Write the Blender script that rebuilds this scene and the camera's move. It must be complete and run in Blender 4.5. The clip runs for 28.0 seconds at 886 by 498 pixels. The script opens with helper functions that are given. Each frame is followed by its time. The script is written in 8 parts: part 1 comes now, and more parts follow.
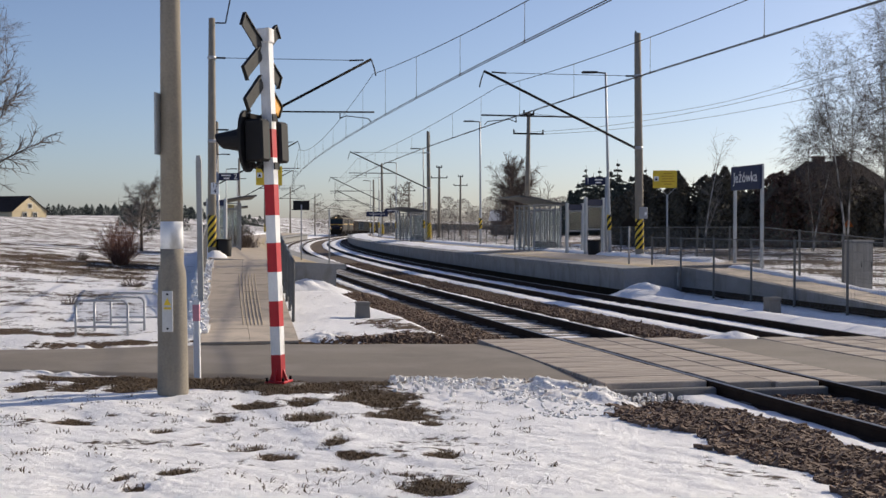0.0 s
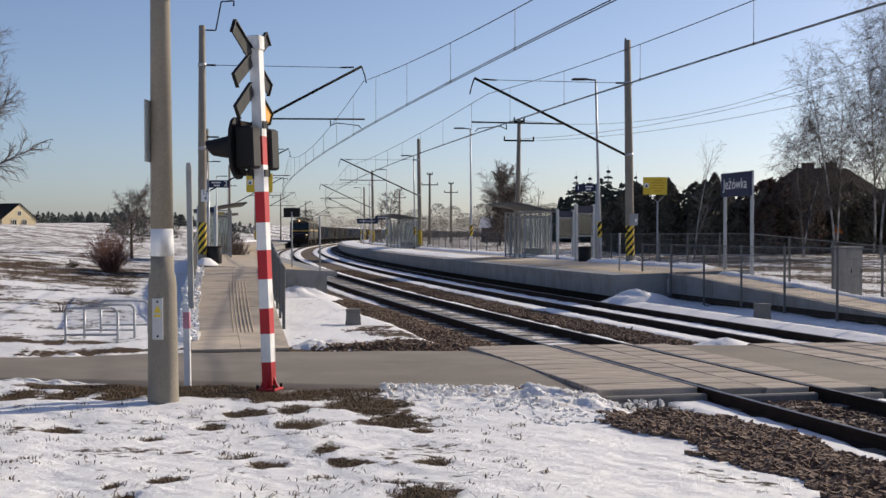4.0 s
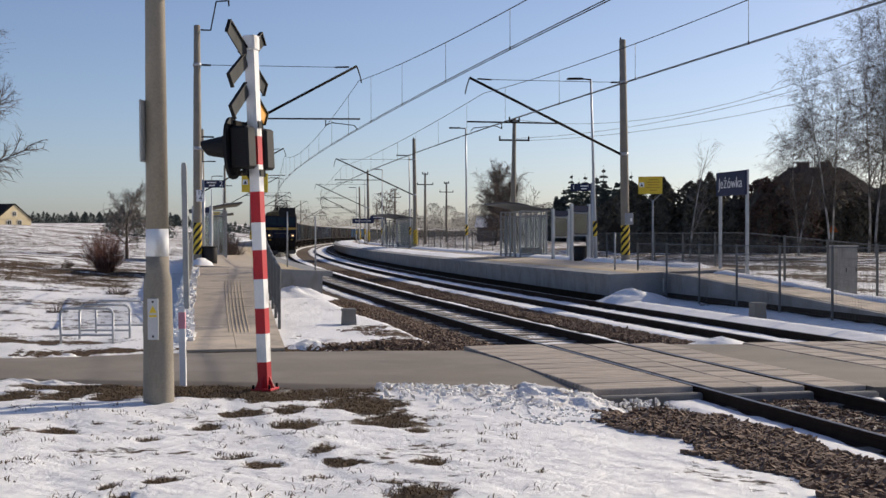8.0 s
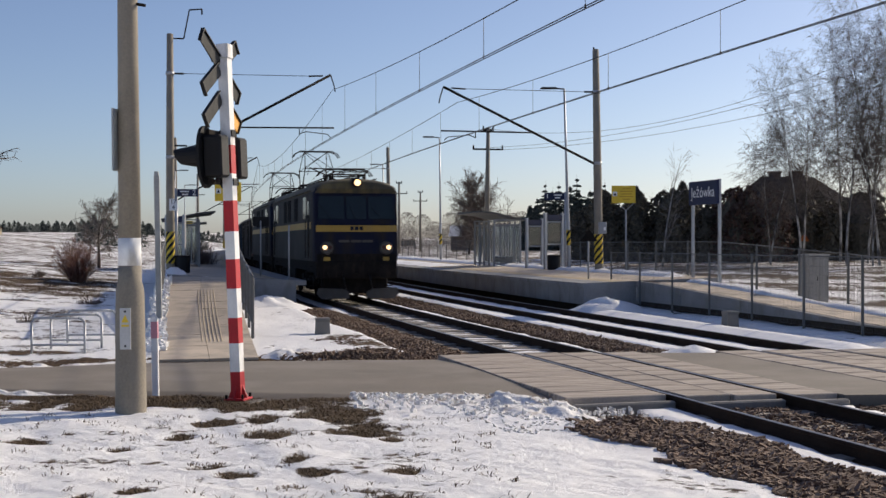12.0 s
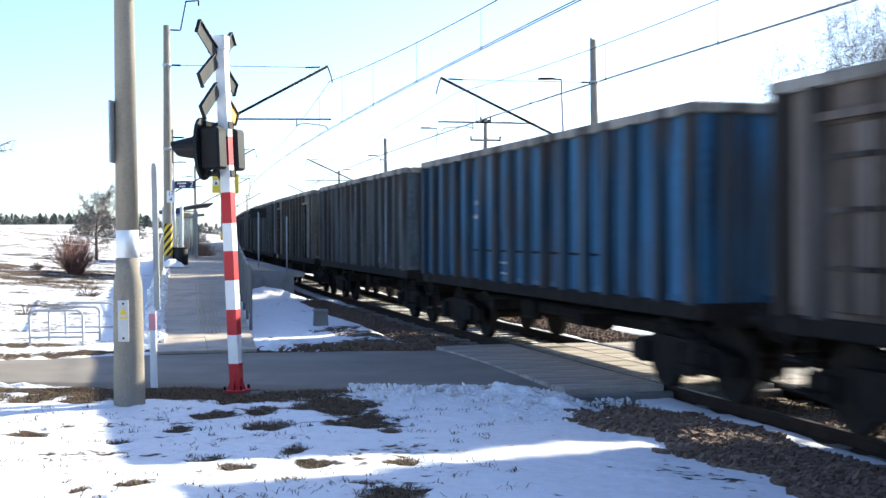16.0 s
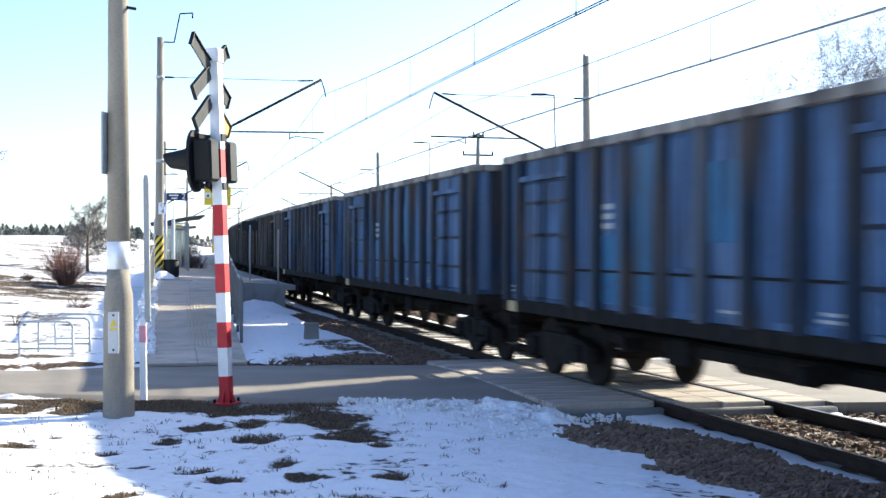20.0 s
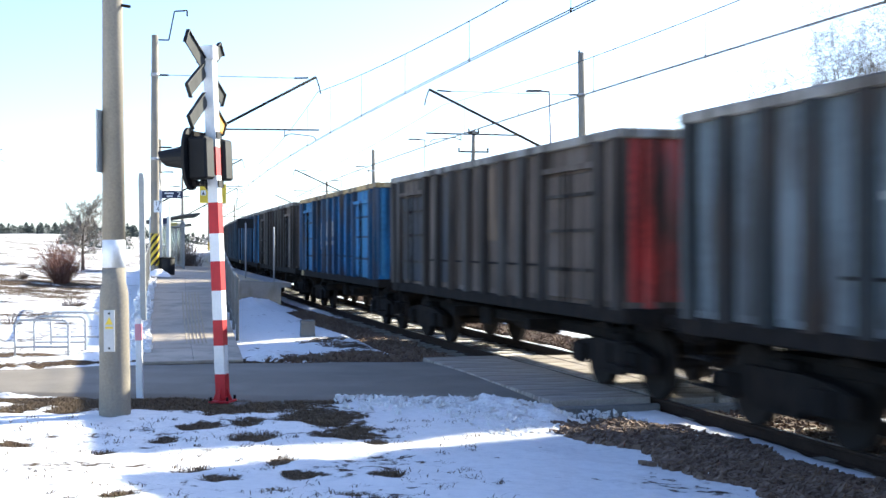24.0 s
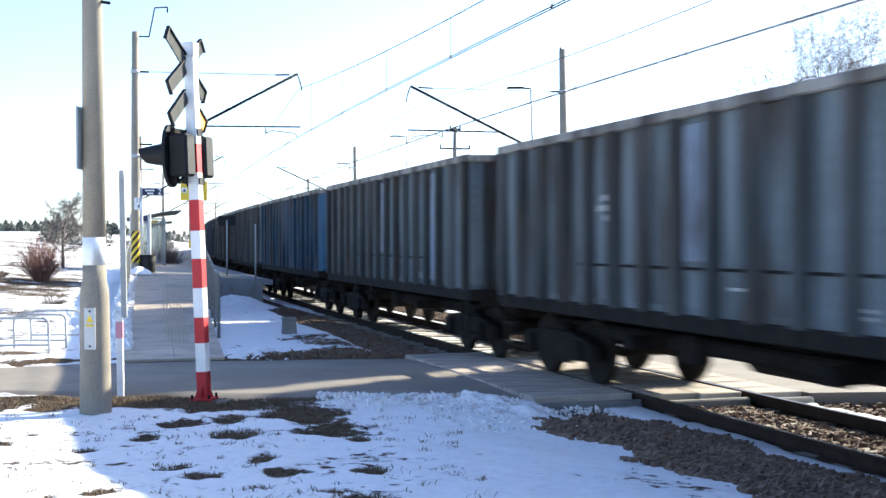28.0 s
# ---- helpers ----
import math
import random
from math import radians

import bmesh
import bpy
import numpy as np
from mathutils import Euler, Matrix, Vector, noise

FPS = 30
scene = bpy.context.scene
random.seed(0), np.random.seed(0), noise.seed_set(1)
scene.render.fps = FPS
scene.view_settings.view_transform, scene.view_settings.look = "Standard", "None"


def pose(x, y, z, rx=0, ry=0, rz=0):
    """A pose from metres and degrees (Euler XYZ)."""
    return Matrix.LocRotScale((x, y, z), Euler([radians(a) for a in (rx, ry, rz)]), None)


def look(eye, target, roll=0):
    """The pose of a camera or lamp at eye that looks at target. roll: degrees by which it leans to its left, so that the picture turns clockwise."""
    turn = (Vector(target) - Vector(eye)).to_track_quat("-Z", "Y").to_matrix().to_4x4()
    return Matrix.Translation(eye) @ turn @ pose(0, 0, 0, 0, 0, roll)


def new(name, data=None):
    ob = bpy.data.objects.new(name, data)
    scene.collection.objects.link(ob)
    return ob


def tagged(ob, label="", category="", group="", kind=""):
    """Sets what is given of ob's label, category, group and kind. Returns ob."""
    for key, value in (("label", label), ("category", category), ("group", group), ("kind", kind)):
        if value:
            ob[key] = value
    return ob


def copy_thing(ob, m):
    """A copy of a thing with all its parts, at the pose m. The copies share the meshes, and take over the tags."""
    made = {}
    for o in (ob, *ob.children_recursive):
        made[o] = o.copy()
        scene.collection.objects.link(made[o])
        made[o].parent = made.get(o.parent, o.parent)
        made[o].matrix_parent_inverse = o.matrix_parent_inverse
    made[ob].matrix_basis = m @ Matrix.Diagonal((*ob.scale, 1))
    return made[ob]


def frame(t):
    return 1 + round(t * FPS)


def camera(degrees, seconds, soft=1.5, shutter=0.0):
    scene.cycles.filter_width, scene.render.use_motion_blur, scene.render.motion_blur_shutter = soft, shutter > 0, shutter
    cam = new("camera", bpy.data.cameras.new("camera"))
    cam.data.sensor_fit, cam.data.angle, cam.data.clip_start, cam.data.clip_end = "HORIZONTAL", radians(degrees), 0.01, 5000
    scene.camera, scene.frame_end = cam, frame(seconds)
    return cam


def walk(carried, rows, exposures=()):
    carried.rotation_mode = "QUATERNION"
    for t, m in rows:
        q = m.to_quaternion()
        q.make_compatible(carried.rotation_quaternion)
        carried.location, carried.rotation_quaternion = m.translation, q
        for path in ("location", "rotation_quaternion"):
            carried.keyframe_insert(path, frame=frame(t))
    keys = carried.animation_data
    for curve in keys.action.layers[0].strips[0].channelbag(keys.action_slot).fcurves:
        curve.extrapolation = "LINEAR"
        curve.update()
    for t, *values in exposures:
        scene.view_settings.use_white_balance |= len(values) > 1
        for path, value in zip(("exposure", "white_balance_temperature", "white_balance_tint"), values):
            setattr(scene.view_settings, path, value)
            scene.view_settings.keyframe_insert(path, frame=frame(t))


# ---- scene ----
# camera: hand-held at one place, 40 degrees across
EYE_Z = 2.04
cam = camera(40.07, 28.0, soft=1.5, shutter=0.45)


def aim(yaw, pitch, roll):
    return pose(0, 0, EYE_Z, 0, 0, -yaw) @ pose(0, 0, 0, 90 + pitch) @ pose(0, 0, 0, 0, 0, roll)


walk(cam, [(t, aim(y, p, r)) for t, y, p, r in (
    (0, -1.859, -1.034, 0.126), (0.5, -1.646, -0.995, 0.050), (1, -1.561, -0.917, 0.075), (1.5, -1.499, -0.821, 0.169), (2, -1.416, -0.757, 0.209),
    (2.5, -1.307, -0.755, 0.135), (3, -1.330, -0.723, 0.082), (3.5, -1.443, -0.684, 0.041), (5.5, -1.253, -0.934, 0.023), (6, -1.280, -0.991, -0.052),
    (6.5, -1.287, -0.886, -0.075), (7, -1.300, -0.715, 0.039), (7.5, -1.243, -0.705, -0.032), (8, -1.207, -0.723, -0.049), (8.5, -1.116, -0.748, -0.089),
    (9, -1.004, -0.745, -0.030), (9.5, -0.881, -0.766, -0.046), (10, -0.744, -0.746, -0.080), (10.5, -0.520, -0.679, -0.002), (11, -0.156, -0.558, -0.058),
    (11.5, 0.005, -0.432, -0.080), (12, 0.023, -0.300, -0.074), (12.5, 0.000, -0.240, 0.000), (14.5, -0.178, -0.694, -0.106), (15, -0.132, -0.782, -0.214),
    (15.5, -0.053, -0.782, -0.205), (16, 0.123, -0.721, -0.261), (16.5, 0.204, -0.578, -0.339), (17, 0.207, -0.304, -0.376), (17.5, 0.245, -0.026, -0.395),
    (18, 0.322, 0.174, -0.515), (18.5, 0.406, 0.274, -0.553), (19, 0.458, 0.248, -0.366), (19.5, 0.462, 0.046, -0.004), (20, 0.516, -0.040, 0.262),
    (20.5, 0.565, -0.161, 0.371), (21, 0.595, -0.253, 0.281), (21.5, 0.641, -0.288, 0.318), (23.5, 0.632, -0.309, 0.008), (24, 0.717, -0.186, 0.037),
    (24.5, 0.803, -0.151, 0.147), (25, 0.899, -0.154, 0.154), (25.5, 1.008, -0.127, 0.148), (26, 1.139, -0.108, 0.100), (26.5, 1.270, -0.145, 0.011),
    (27, 1.405, -0.250, -0.113), (27.5, 1.504, -0.293, -0.028), (28, 1.576, -0.334, -0.075))],
    exposures=[(t, e, 6680 if t < 13 else 6200, 12 if t < 13 else 4) for t, e in ((0.0, 0.0), (12.5, 0.0), (13.6, 0.45), (14.5, 1.0), (15.2, 1.35), (16.5, 1.58), (21.0, 1.65), (28.0, 1.78))])

# ---- light: low winter sun from the far right, clear sky ----
SUN_AZ, SUN_EL = 54.0, 26.5
to_sun = Vector((math.sin(radians(SUN_AZ)) * math.cos(radians(SUN_EL)), math.cos(radians(SUN_AZ)) * math.cos(radians(SUN_EL)), math.sin(radians(SUN_EL))))
world = bpy.data.worlds.new("world")
scene.world = world
world.use_nodes = True
wn = world.node_tree.nodes
sky = wn.new("ShaderNodeTexSky")
sky.sky_type = "NISHITA"
sky.sun_disc = False
sky.sun_elevation, sky.sun_rotation = radians(SUN_EL), radians(SUN_AZ)
sky.altitude, sky.air_density, sky.dust_density, sky.ozone_density = 150.0, 0.75, 1.1, 2.75
wn["Background"].inputs["Strength"].default_value = 0.116
haze = wn.new("ShaderNodeMix")     # winter haze: a little blue-violet added to the clear sky
haze.data_type, haze.blend_type = "RGBA", "ADD"
haze.inputs["Factor"].default_value = 1.0
haze.inputs["B"].default_value = (0.07, 0.0, 0.18, 1)
world.node_tree.links.new(sky.outputs["Color"], haze.inputs["A"])
world.node_tree.links.new(haze.outputs["Result"], wn["Background"].inputs["Color"])
sun_data = bpy.data.lights.new("sun", "SUN")
sun_data.energy, sun_data.angle, sun_data.color = 4.6, radians(0.6), (1.0, 0.9, 0.74)
sun = new("sun", sun_data)
sun.matrix_basis = look(to_sun * 100, (0, 0, 0))

# ---- materials ----
def material(name, base, rough=0.7, metal=0.0, vary=0.15, scale=3.0, fine=40.0, bump=0.0, dirt=None, dirt_amount=0.0, per_object=0.0, spec=0.5):
    """A Principled material whose colour varies at two scales, with dirt patches and fine relief."""
    m = bpy.data.materials.new(name)
    m.use_nodes = True
    nt = m.node_tree
    N, L = nt.nodes, nt.links
    bsdf = N["Principled BSDF"]
    bsdf.inputs["Metallic"].default_value = metal
    bsdf.inputs["Specular IOR Level"].default_value = spec
    tc = N.new("ShaderNodeTexCoord")
    big, small = N.new("ShaderNodeTexNoise"), N.new("ShaderNodeTexNoise")
    for n, s, d in ((big, scale, 4), (small, fine, 6)):
        n.inputs["Scale"].default_value, n.inputs["Detail"].default_value = s, d
        L.new(tc.outputs["Object"], n.inputs["Vector"])
    add = N.new("ShaderNodeMath")
    add.operation = "ADD"
    L.new(big.outputs["Fac"], add.inputs[0])
    L.new(small.outputs["Fac"], add.inputs[1])
    mr = N.new("ShaderNodeMapRange")
    mr.inputs["From Min"].default_value, mr.inputs["From Max"].default_value = 0.6, 1.4
    mr.inputs["To Min"].default_value, mr.inputs["To Max"].default_value = 1 - vary * 1.6, 1 + vary * 1.6
    L.new(add.outputs[0], mr.inputs["Value"])
    val = mr.outputs["Result"]
    if per_object:
        oi = N.new("ShaderNodeObjectInfo")
        r2 = N.new("ShaderNodeMapRange")
        r2.inputs["To Min"].default_value, r2.inputs["To Max"].default_value = 1 - per_object, 1 + per_object
        L.new(oi.outputs["Random"], r2.inputs["Value"])
        mul = N.new("ShaderNodeMath")
        mul.operation = "MULTIPLY"
        L.new(val, mul.inputs[0])
        L.new(r2.outputs["Result"], mul.inputs[1])
        val = mul.outputs[0]
    mix = N.new("ShaderNodeMix")
    mix.data_type, mix.blend_type = "RGBA", "MULTIPLY"
    mix.inputs["Factor"].default_value = 1.0
    mix.inputs["A"].default_value = (*base, 1)
    L.new(val, mix.inputs["B"])
    col = mix.outputs["Result"]
    if dirt:
        dn = N.new("ShaderNodeTexNoise")
        dn.inputs["Scale"].default_value, dn.inputs["Detail"].default_value = scale * 1.7, 8
        mp = N.new("ShaderNodeMapping")
        mp.inputs["Scale"].default_value = (1, 1, 0.35)
        mp.inputs["Location"].default_value = (3.1, 7.7, 1.3)
        L.new(tc.outputs["Object"], mp.inputs["Vector"])
        L.new(mp.outputs["Vector"], dn.inputs["Vector"])
        dr = N.new("ShaderNodeMapRange")
        dr.inputs["From Min"].default_value, dr.inputs["From Max"].default_value = 0.62 - dirt_amount * 0.4, 0.75 - dirt_amount * 0.2
        L.new(dn.outputs["Fac"], dr.inputs["Value"])
        dm = N.new("ShaderNodeMix")
        dm.data_type = "RGBA"
        L.new(dr.outputs["Result"], dm.inputs["Factor"])
        L.new(col, dm.inputs["A"])
        dm.inputs["B"].default_value = (*dirt, 1)
        col = dm.outputs["Result"]
    L.new(col, bsdf.inputs["Base Color"])
    rr = N.new("ShaderNodeMapRange")
    rr.inputs["To Min"].default_value, rr.inputs["To Max"].default_value = max(0.05, rough - 0.12), min(1, rough + 0.12)
    L.new(small.outputs["Fac"], rr.inputs["Value"])
    L.new(rr.outputs["Result"], bsdf.inputs["Roughness"])
    if bump:
        b = N.new("ShaderNodeBump")
        b.inputs["Strength"].default_value, b.inputs["Distance"].default_value = 1.0, bump
        L.new(small.outputs["Fac"], b.inputs["Height"])
        L.new(b.outputs["Normal"], bsdf.inputs["Normal"])
    return m


def glow(name, color, strength):
    m = bpy.data.materials.new(name)
    m.use_nodes = True
    b = m.node_tree.nodes["Principled BSDF"]
    b.inputs["Base Color"].default_value = (*color, 1)
    b.inputs["Emission Color"].default_value, b.inputs["Emission Strength"].default_value = (*color, 1), strength
    return m


def glassy(name, tint, rough=0.05, alpha=1.0):
    m = bpy.data.materials.new(name)
    m.use_nodes = True
    b = m.node_tree.nodes["Principled BSDF"]
    b.inputs["Base Color"].default_value = (*tint, 1)
    b.inputs["Roughness"].default_value = rough
    b.inputs["Transmission Weight"].default_value = alpha
    b.inputs["IOR"].default_value = 1.45
    return m


def masked(name, low, high, attribute, noise_scale=6.0, width=0.18, break_up=0.55, bump_low=0.02, bump_high=0.015, high_scale=5.0, rough_high=0.6, mid=None):
    """Two ground covers mixed along a float attribute, with the border broken up by noise."""
    m = bpy.data.materials.new(name)
    m.use_nodes = True
    nt = m.node_tree
    N, L = nt.nodes, nt.links
    bsdf = N["Principled BSDF"]
    tc = N.new("ShaderNodeTexCoord")
    at = N.new("ShaderNodeAttribute")
    at.attribute_name = attribute

    def noise_node(s, detail=6, rough=0.6):
        n = N.new("ShaderNodeTexNoise")
        n.inputs["Scale"].default_value, n.inputs["Detail"].default_value, n.inputs["Roughness"].default_value = s, detail, rough
        L.new(tc.outputs["Object"], n.inputs["Vector"])
        return n

    edge, edge2 = noise_node(noise_scale, 8, 0.65), noise_node(noise_scale * 0.13, 5)
    sm = N.new("ShaderNodeMath")
    sm.operation = "ADD"
    L.new(edge.outputs["Fac"], sm.inputs[0])
    L.new(edge2.outputs["Fac"], sm.inputs[1])
    sc = N.new("ShaderNodeMath")
    sc.operation = "MULTIPLY_ADD"
    L.new(sm.outputs[0], sc.inputs[0])
    sc.inputs[1].default_value, sc.inputs[2].default_value = break_up * 2, -break_up * 2
    tot = N.new("ShaderNodeMath")
    tot.operation = "ADD"
    L.new(at.outputs["Fac"], tot.inputs[0])
    L.new(sc.outputs[0], tot.inputs[1])
    mr = N.new("ShaderNodeMapRange")
    mr.interpolation_type = "SMOOTHSTEP"
    mr.inputs["From Min"].default_value, mr.inputs["From Max"].default_value = 0.5 - width / 2, 0.5 + width / 2
    L.new(tot.outputs[0], mr.inputs["Value"])
    fac = mr.outputs["Result"]

    def shade(colors, s):
        n = noise_node(s, 7, 0.7)
        r = N.new("ShaderNodeValToRGB")
        r.color_ramp.elements[0].position, r.color_ramp.elements[1].position = 0.32, 0.68
        r.color_ramp.elements[0].color, r.color_ramp.elements[1].color = (*colors[0], 1), (*colors[-1], 1)
        if len(colors) == 3:
            e = r.color_ramp.elements.new(0.5)
            e.color = (*colors[1], 1)
        L.new(n.outputs["Fac"], r.inputs["Fac"])
        return r.outputs["Color"], n.outputs["Fac"]

    cl, hl_ = shade(low, 14.0)
    ch, hh = shade(high, high_scale)
    mx = N.new("ShaderNodeMix")
    mx.data_type = "RGBA"
    L.new(fac, mx.inputs["Factor"])
    L.new(cl, mx.inputs["A"])
    L.new(ch, mx.inputs["B"])
    L.new(mx.outputs["Result"], bsdf.inputs["Base Color"])
    ro = N.new("ShaderNodeMapRange")
    ro.inputs["To Min"].default_value, ro.inputs["To Max"].default_value = 0.95, rough_high
    L.new(fac, ro.inputs["Value"])
    L.new(ro.outputs["Result"], bsdf.inputs["Roughness"])
    bsdf.inputs["Specular IOR Level"].default_value = 0.25
    hm = N.new("ShaderNodeMix")
    hm.data_type = "FLOAT"
    L.new(fac, hm.inputs["Factor"])
    for out, k, inp in ((hl_, bump_low, "A"), (hh, bump_high, "B")):
        mu = N.new("ShaderNodeMath")
        mu.operation = "MULTIPLY"
        L.new(out, mu.inputs[0])
        mu.inputs[1].default_value = k
        L.new(mu.outputs[0], hm.inputs[inp])
    st = N.new("ShaderNodeMath")
    st.operation = "MULTIPLY_ADD"
    L.new(fac, st.inputs[0])
    st.inputs[1].default_value = 0.03
    L.new(hm.outputs["Result"], st.inputs[2])
    b = N.new("ShaderNodeBump")
    b.inputs["Distance"].default_value = 1.0
    L.new(st.outputs[0], b.inputs["Height"])
    L.new(b.outputs["Normal"], bsdf.inputs["Normal"])
    return m


SNOW = ((0.77, 0.765, 0.76), (0.86, 0.85, 0.835), (0.9, 0.89, 0.875))
M_GROUND = masked("snow_and_grass", ((0.03, 0.018, 0.01), (0.08, 0.05, 0.028), (0.17, 0.115, 0.066)), SNOW, "snow", noise_scale=6.0, break_up=0.95, bump_low=0.06, bump_high=0.038, high_scale=8.0)
M_BED = masked("ballast_and_snow", ((0.05, 0.036, 0.027), (0.11, 0.08, 0.058), (0.17, 0.13, 0.1)), SNOW, "snow", noise_scale=9.0, bump_low=0.03, break_up=0.4)
M_SNOW = material("snow", (0.86, 0.85, 0.835), 0.6, vary=0.07, scale=1.5, fine=25, bump=0.02, spec=0.25)
M_DIRTY_SNOW = material("dirty_snow", (0.8, 0.785, 0.76), 0.7, vary=0.12, scale=2.5, fine=18, bump=0.03, dirt=(0.38, 0.31, 0.24), dirt_amount=0.12, spec=0.25)
M_ASPHALT = material("asphalt", (0.19, 0.163, 0.13), 0.85, vary=0.16, scale=0.6, fine=60, bump=0.004, dirt=(0.23, 0.2, 0.165), dirt_amount=0.35)
M_SLAB = material("concrete_slab", (0.4, 0.34, 0.28), 0.85, vary=0.2, scale=1.2, fine=50, bump=0.004, dirt=(0.2, 0.165, 0.135), dirt_amount=0.42, per_object=0.12)
for n_ in M_SLAB.node_tree.nodes:
    if n_.bl_idname == "ShaderNodeMapping":
        n_.inputs["Scale"].default_value = (0.7, 8.0, 1.0)     # wear runs across the tracks
M_PAVING = material("paving", (0.48, 0.4, 0.31), 0.85, vary=0.15, scale=1.0, fine=60, bump=0.003, dirt=(0.33, 0.285, 0.225), dirt_amount=0.3, per_object=0.08)
M_TACTILE = material("tactile_paving", (0.46, 0.37, 0.25), 0.85, vary=0.15, scale=3, fine=60, bump=0.003)
M_CONCRETE = material("concrete", (0.19, 0.18, 0.165), 0.85, vary=0.2, scale=1.5, fine=45, bump=0.004, dirt=(0.2, 0.185, 0.16), dirt_amount=0.25)
M_PALE = material("pale_concrete", (0.26, 0.26, 0.258), 0.85, vary=0.18, scale=1.5, fine=45, bump=0.004, dirt=(0.2, 0.19, 0.175), dirt_amount=0.3)
M_POLE = material("pole_concrete", (0.24, 0.21, 0.165), 0.85, vary=0.14, scale=2.0, fine=35, bump=0.003, dirt=(0.22, 0.2, 0.17), dirt_amount=0.25)
# soil kept near black: shade below the wall panels put into its colour
M_SHADED_SOIL = material("shaded_soil", (0.04, 0.03, 0.022), 0.95, vary=0.3, scale=3, fine=30, bump=0.01, spec=0.1)
M_RAILSIDE = material("rusty_rail", (0.035, 0.022, 0.015), 0.9, vary=0.3, scale=4, fine=40, bump=0.002, spec=0.15)
M_RAILTOP = material("polished_rail", (0.22, 0.2, 0.18), 0.42, metal=1.0, vary=0.1)
M_SLEEPER = material("sleeper_concrete", (0.24, 0.21, 0.175), 0.9, vary=0.25, scale=3, fine=40, bump=0.006, per_object=0.15)
M_STONE = material("ballast_stone", (0.15, 0.115, 0.088), 0.9, vary=0.5, scale=9, fine=60, bump=0.004)
M_STEEL = material("galvanised_steel", (0.42, 0.43, 0.44), 0.5, metal=0.6, vary=0.12, scale=3, fine=40)
M_GREY = material("grey_paint", (0.30, 0.31, 0.32), 0.55, vary=0.1, scale=2, fine=30)
M_DARK = material("dark_steel", (0.014, 0.012, 0.011), 0.85, spec=0.12, vary=0.3, scale=4, fine=40, dirt=(0.03, 0.022, 0.017), dirt_amount=0.25)
M_BLACK = material("black_plastic", (0.008, 0.008, 0.009), 0.6, spec=0.3, vary=0.2, scale=5, fine=40)
M_WHITE = material("white_paint", (0.78, 0.78, 0.77), 0.75, vary=0.06, scale=3, fine=40, dirt=(0.5, 0.48, 0.44), dirt_amount=0.15)
M_RED = material("red_paint", (0.46, 0.009, 0.018), 0.55, vary=0.12, scale=3, fine=40, dirt=(0.34, 0.02, 0.025), dirt_amount=0.2)
M_YELLOW = material("yellow_paint", (0.72, 0.5, 0.035), 0.55, vary=0.08, scale=3, fine=40)
M_FADED = material("faded_yellow_line", (0.42, 0.33, 0.17), 0.8, vary=0.25, scale=2, fine=30)
# darker orange for the backlit triangle: its shade put into the colour
M_SHADED_ORANGE = material("shaded_orange_plate", (0.32, 0.085, 0.015), 0.7, vary=0.15, scale=3, fine=30)
M_SUN_AMBER = material("sun_amber", (0.75, 0.33, 0.03), 0.5, vary=0.1, scale=3, fine=40)
M_NAVY = material("navy_sign", (0.007, 0.013, 0.05), 0.6, vary=0.08, scale=3, fine=30)
M_FENCE = material("weathered_fence_steel", (0.13, 0.13, 0.125), 0.6, metal=0.2, vary=0.15, scale=3, fine=30)
M_SALTIRE = material("saltire_back", (0.075, 0.075, 0.072), 0.85, spec=0.15, vary=0.2, scale=4, fine=40)
M_SIGNBACK = material("sign_back", (0.34, 0.35, 0.34), 0.6, metal=0.2, vary=0.12, scale=4, fine=40)
M_WIRE = material("wire_copper", (0.05, 0.045, 0.042), 0.6, metal=0.5, vary=0.1)
M_GLASS = glassy("shelter_glass", (0.85, 0.9, 0.9), 0.08)

# ---- helpers of the scene ----
def part(name, bm, mat_, parent=None, label="", smooth=False):
    """Links a bmesh as one mesh object under a thing or a part."""
    me = bpy.data.meshes.new(name)
    bm.to_mesh(me)
    bm.free()
    for m in (mat_ if isinstance(mat_, (list, tuple)) else [mat_]):
        me.materials.append(m)
    if smooth:
        me.polygons.foreach_set("use_smooth", [True] * len(me.polygons))
    ob = new(name, me)
    if parent:
        ob.parent = parent
    if label:
        ob["label"] = label
    return ob


def thing(name, m, label, category, group="", kind=""):
    ob = new(name)
    ob.empty_display_size = 0.2
    ob.matrix_basis = m
    return tagged(ob, label, category, group, kind)


def box(bm, x0, x1, y0, y1, z0, z1, bevel=0.0, mat_index=0, m=None):
    vs = [bm.verts.new((x, y, z)) for z in (z0, z1) for x, y in ((x0, y0), (x1, y0), (x1, y1), (x0, y1))]
    fs = [bm.faces.new([vs[i] for i in f]) for f in ((3, 2, 1, 0), (4, 5, 6, 7), (0, 1, 5, 4), (1, 2, 6, 5), (2, 3, 7, 6), (3, 0, 4, 7))]
    for f in fs:
        f.material_index = mat_index
    if bevel:
        r = bmesh.ops.bevel(bm, geom=list({e for f in fs for e in f.edges}), offset=bevel, segments=1, affect="EDGES", profile=0.5)
        vs = list({v for f in r["faces"] for v in f.verts} | {v for v in vs if v.is_valid})
    if m is not None:
        bmesh.ops.transform(bm, matrix=m, verts=vs)
    return vs


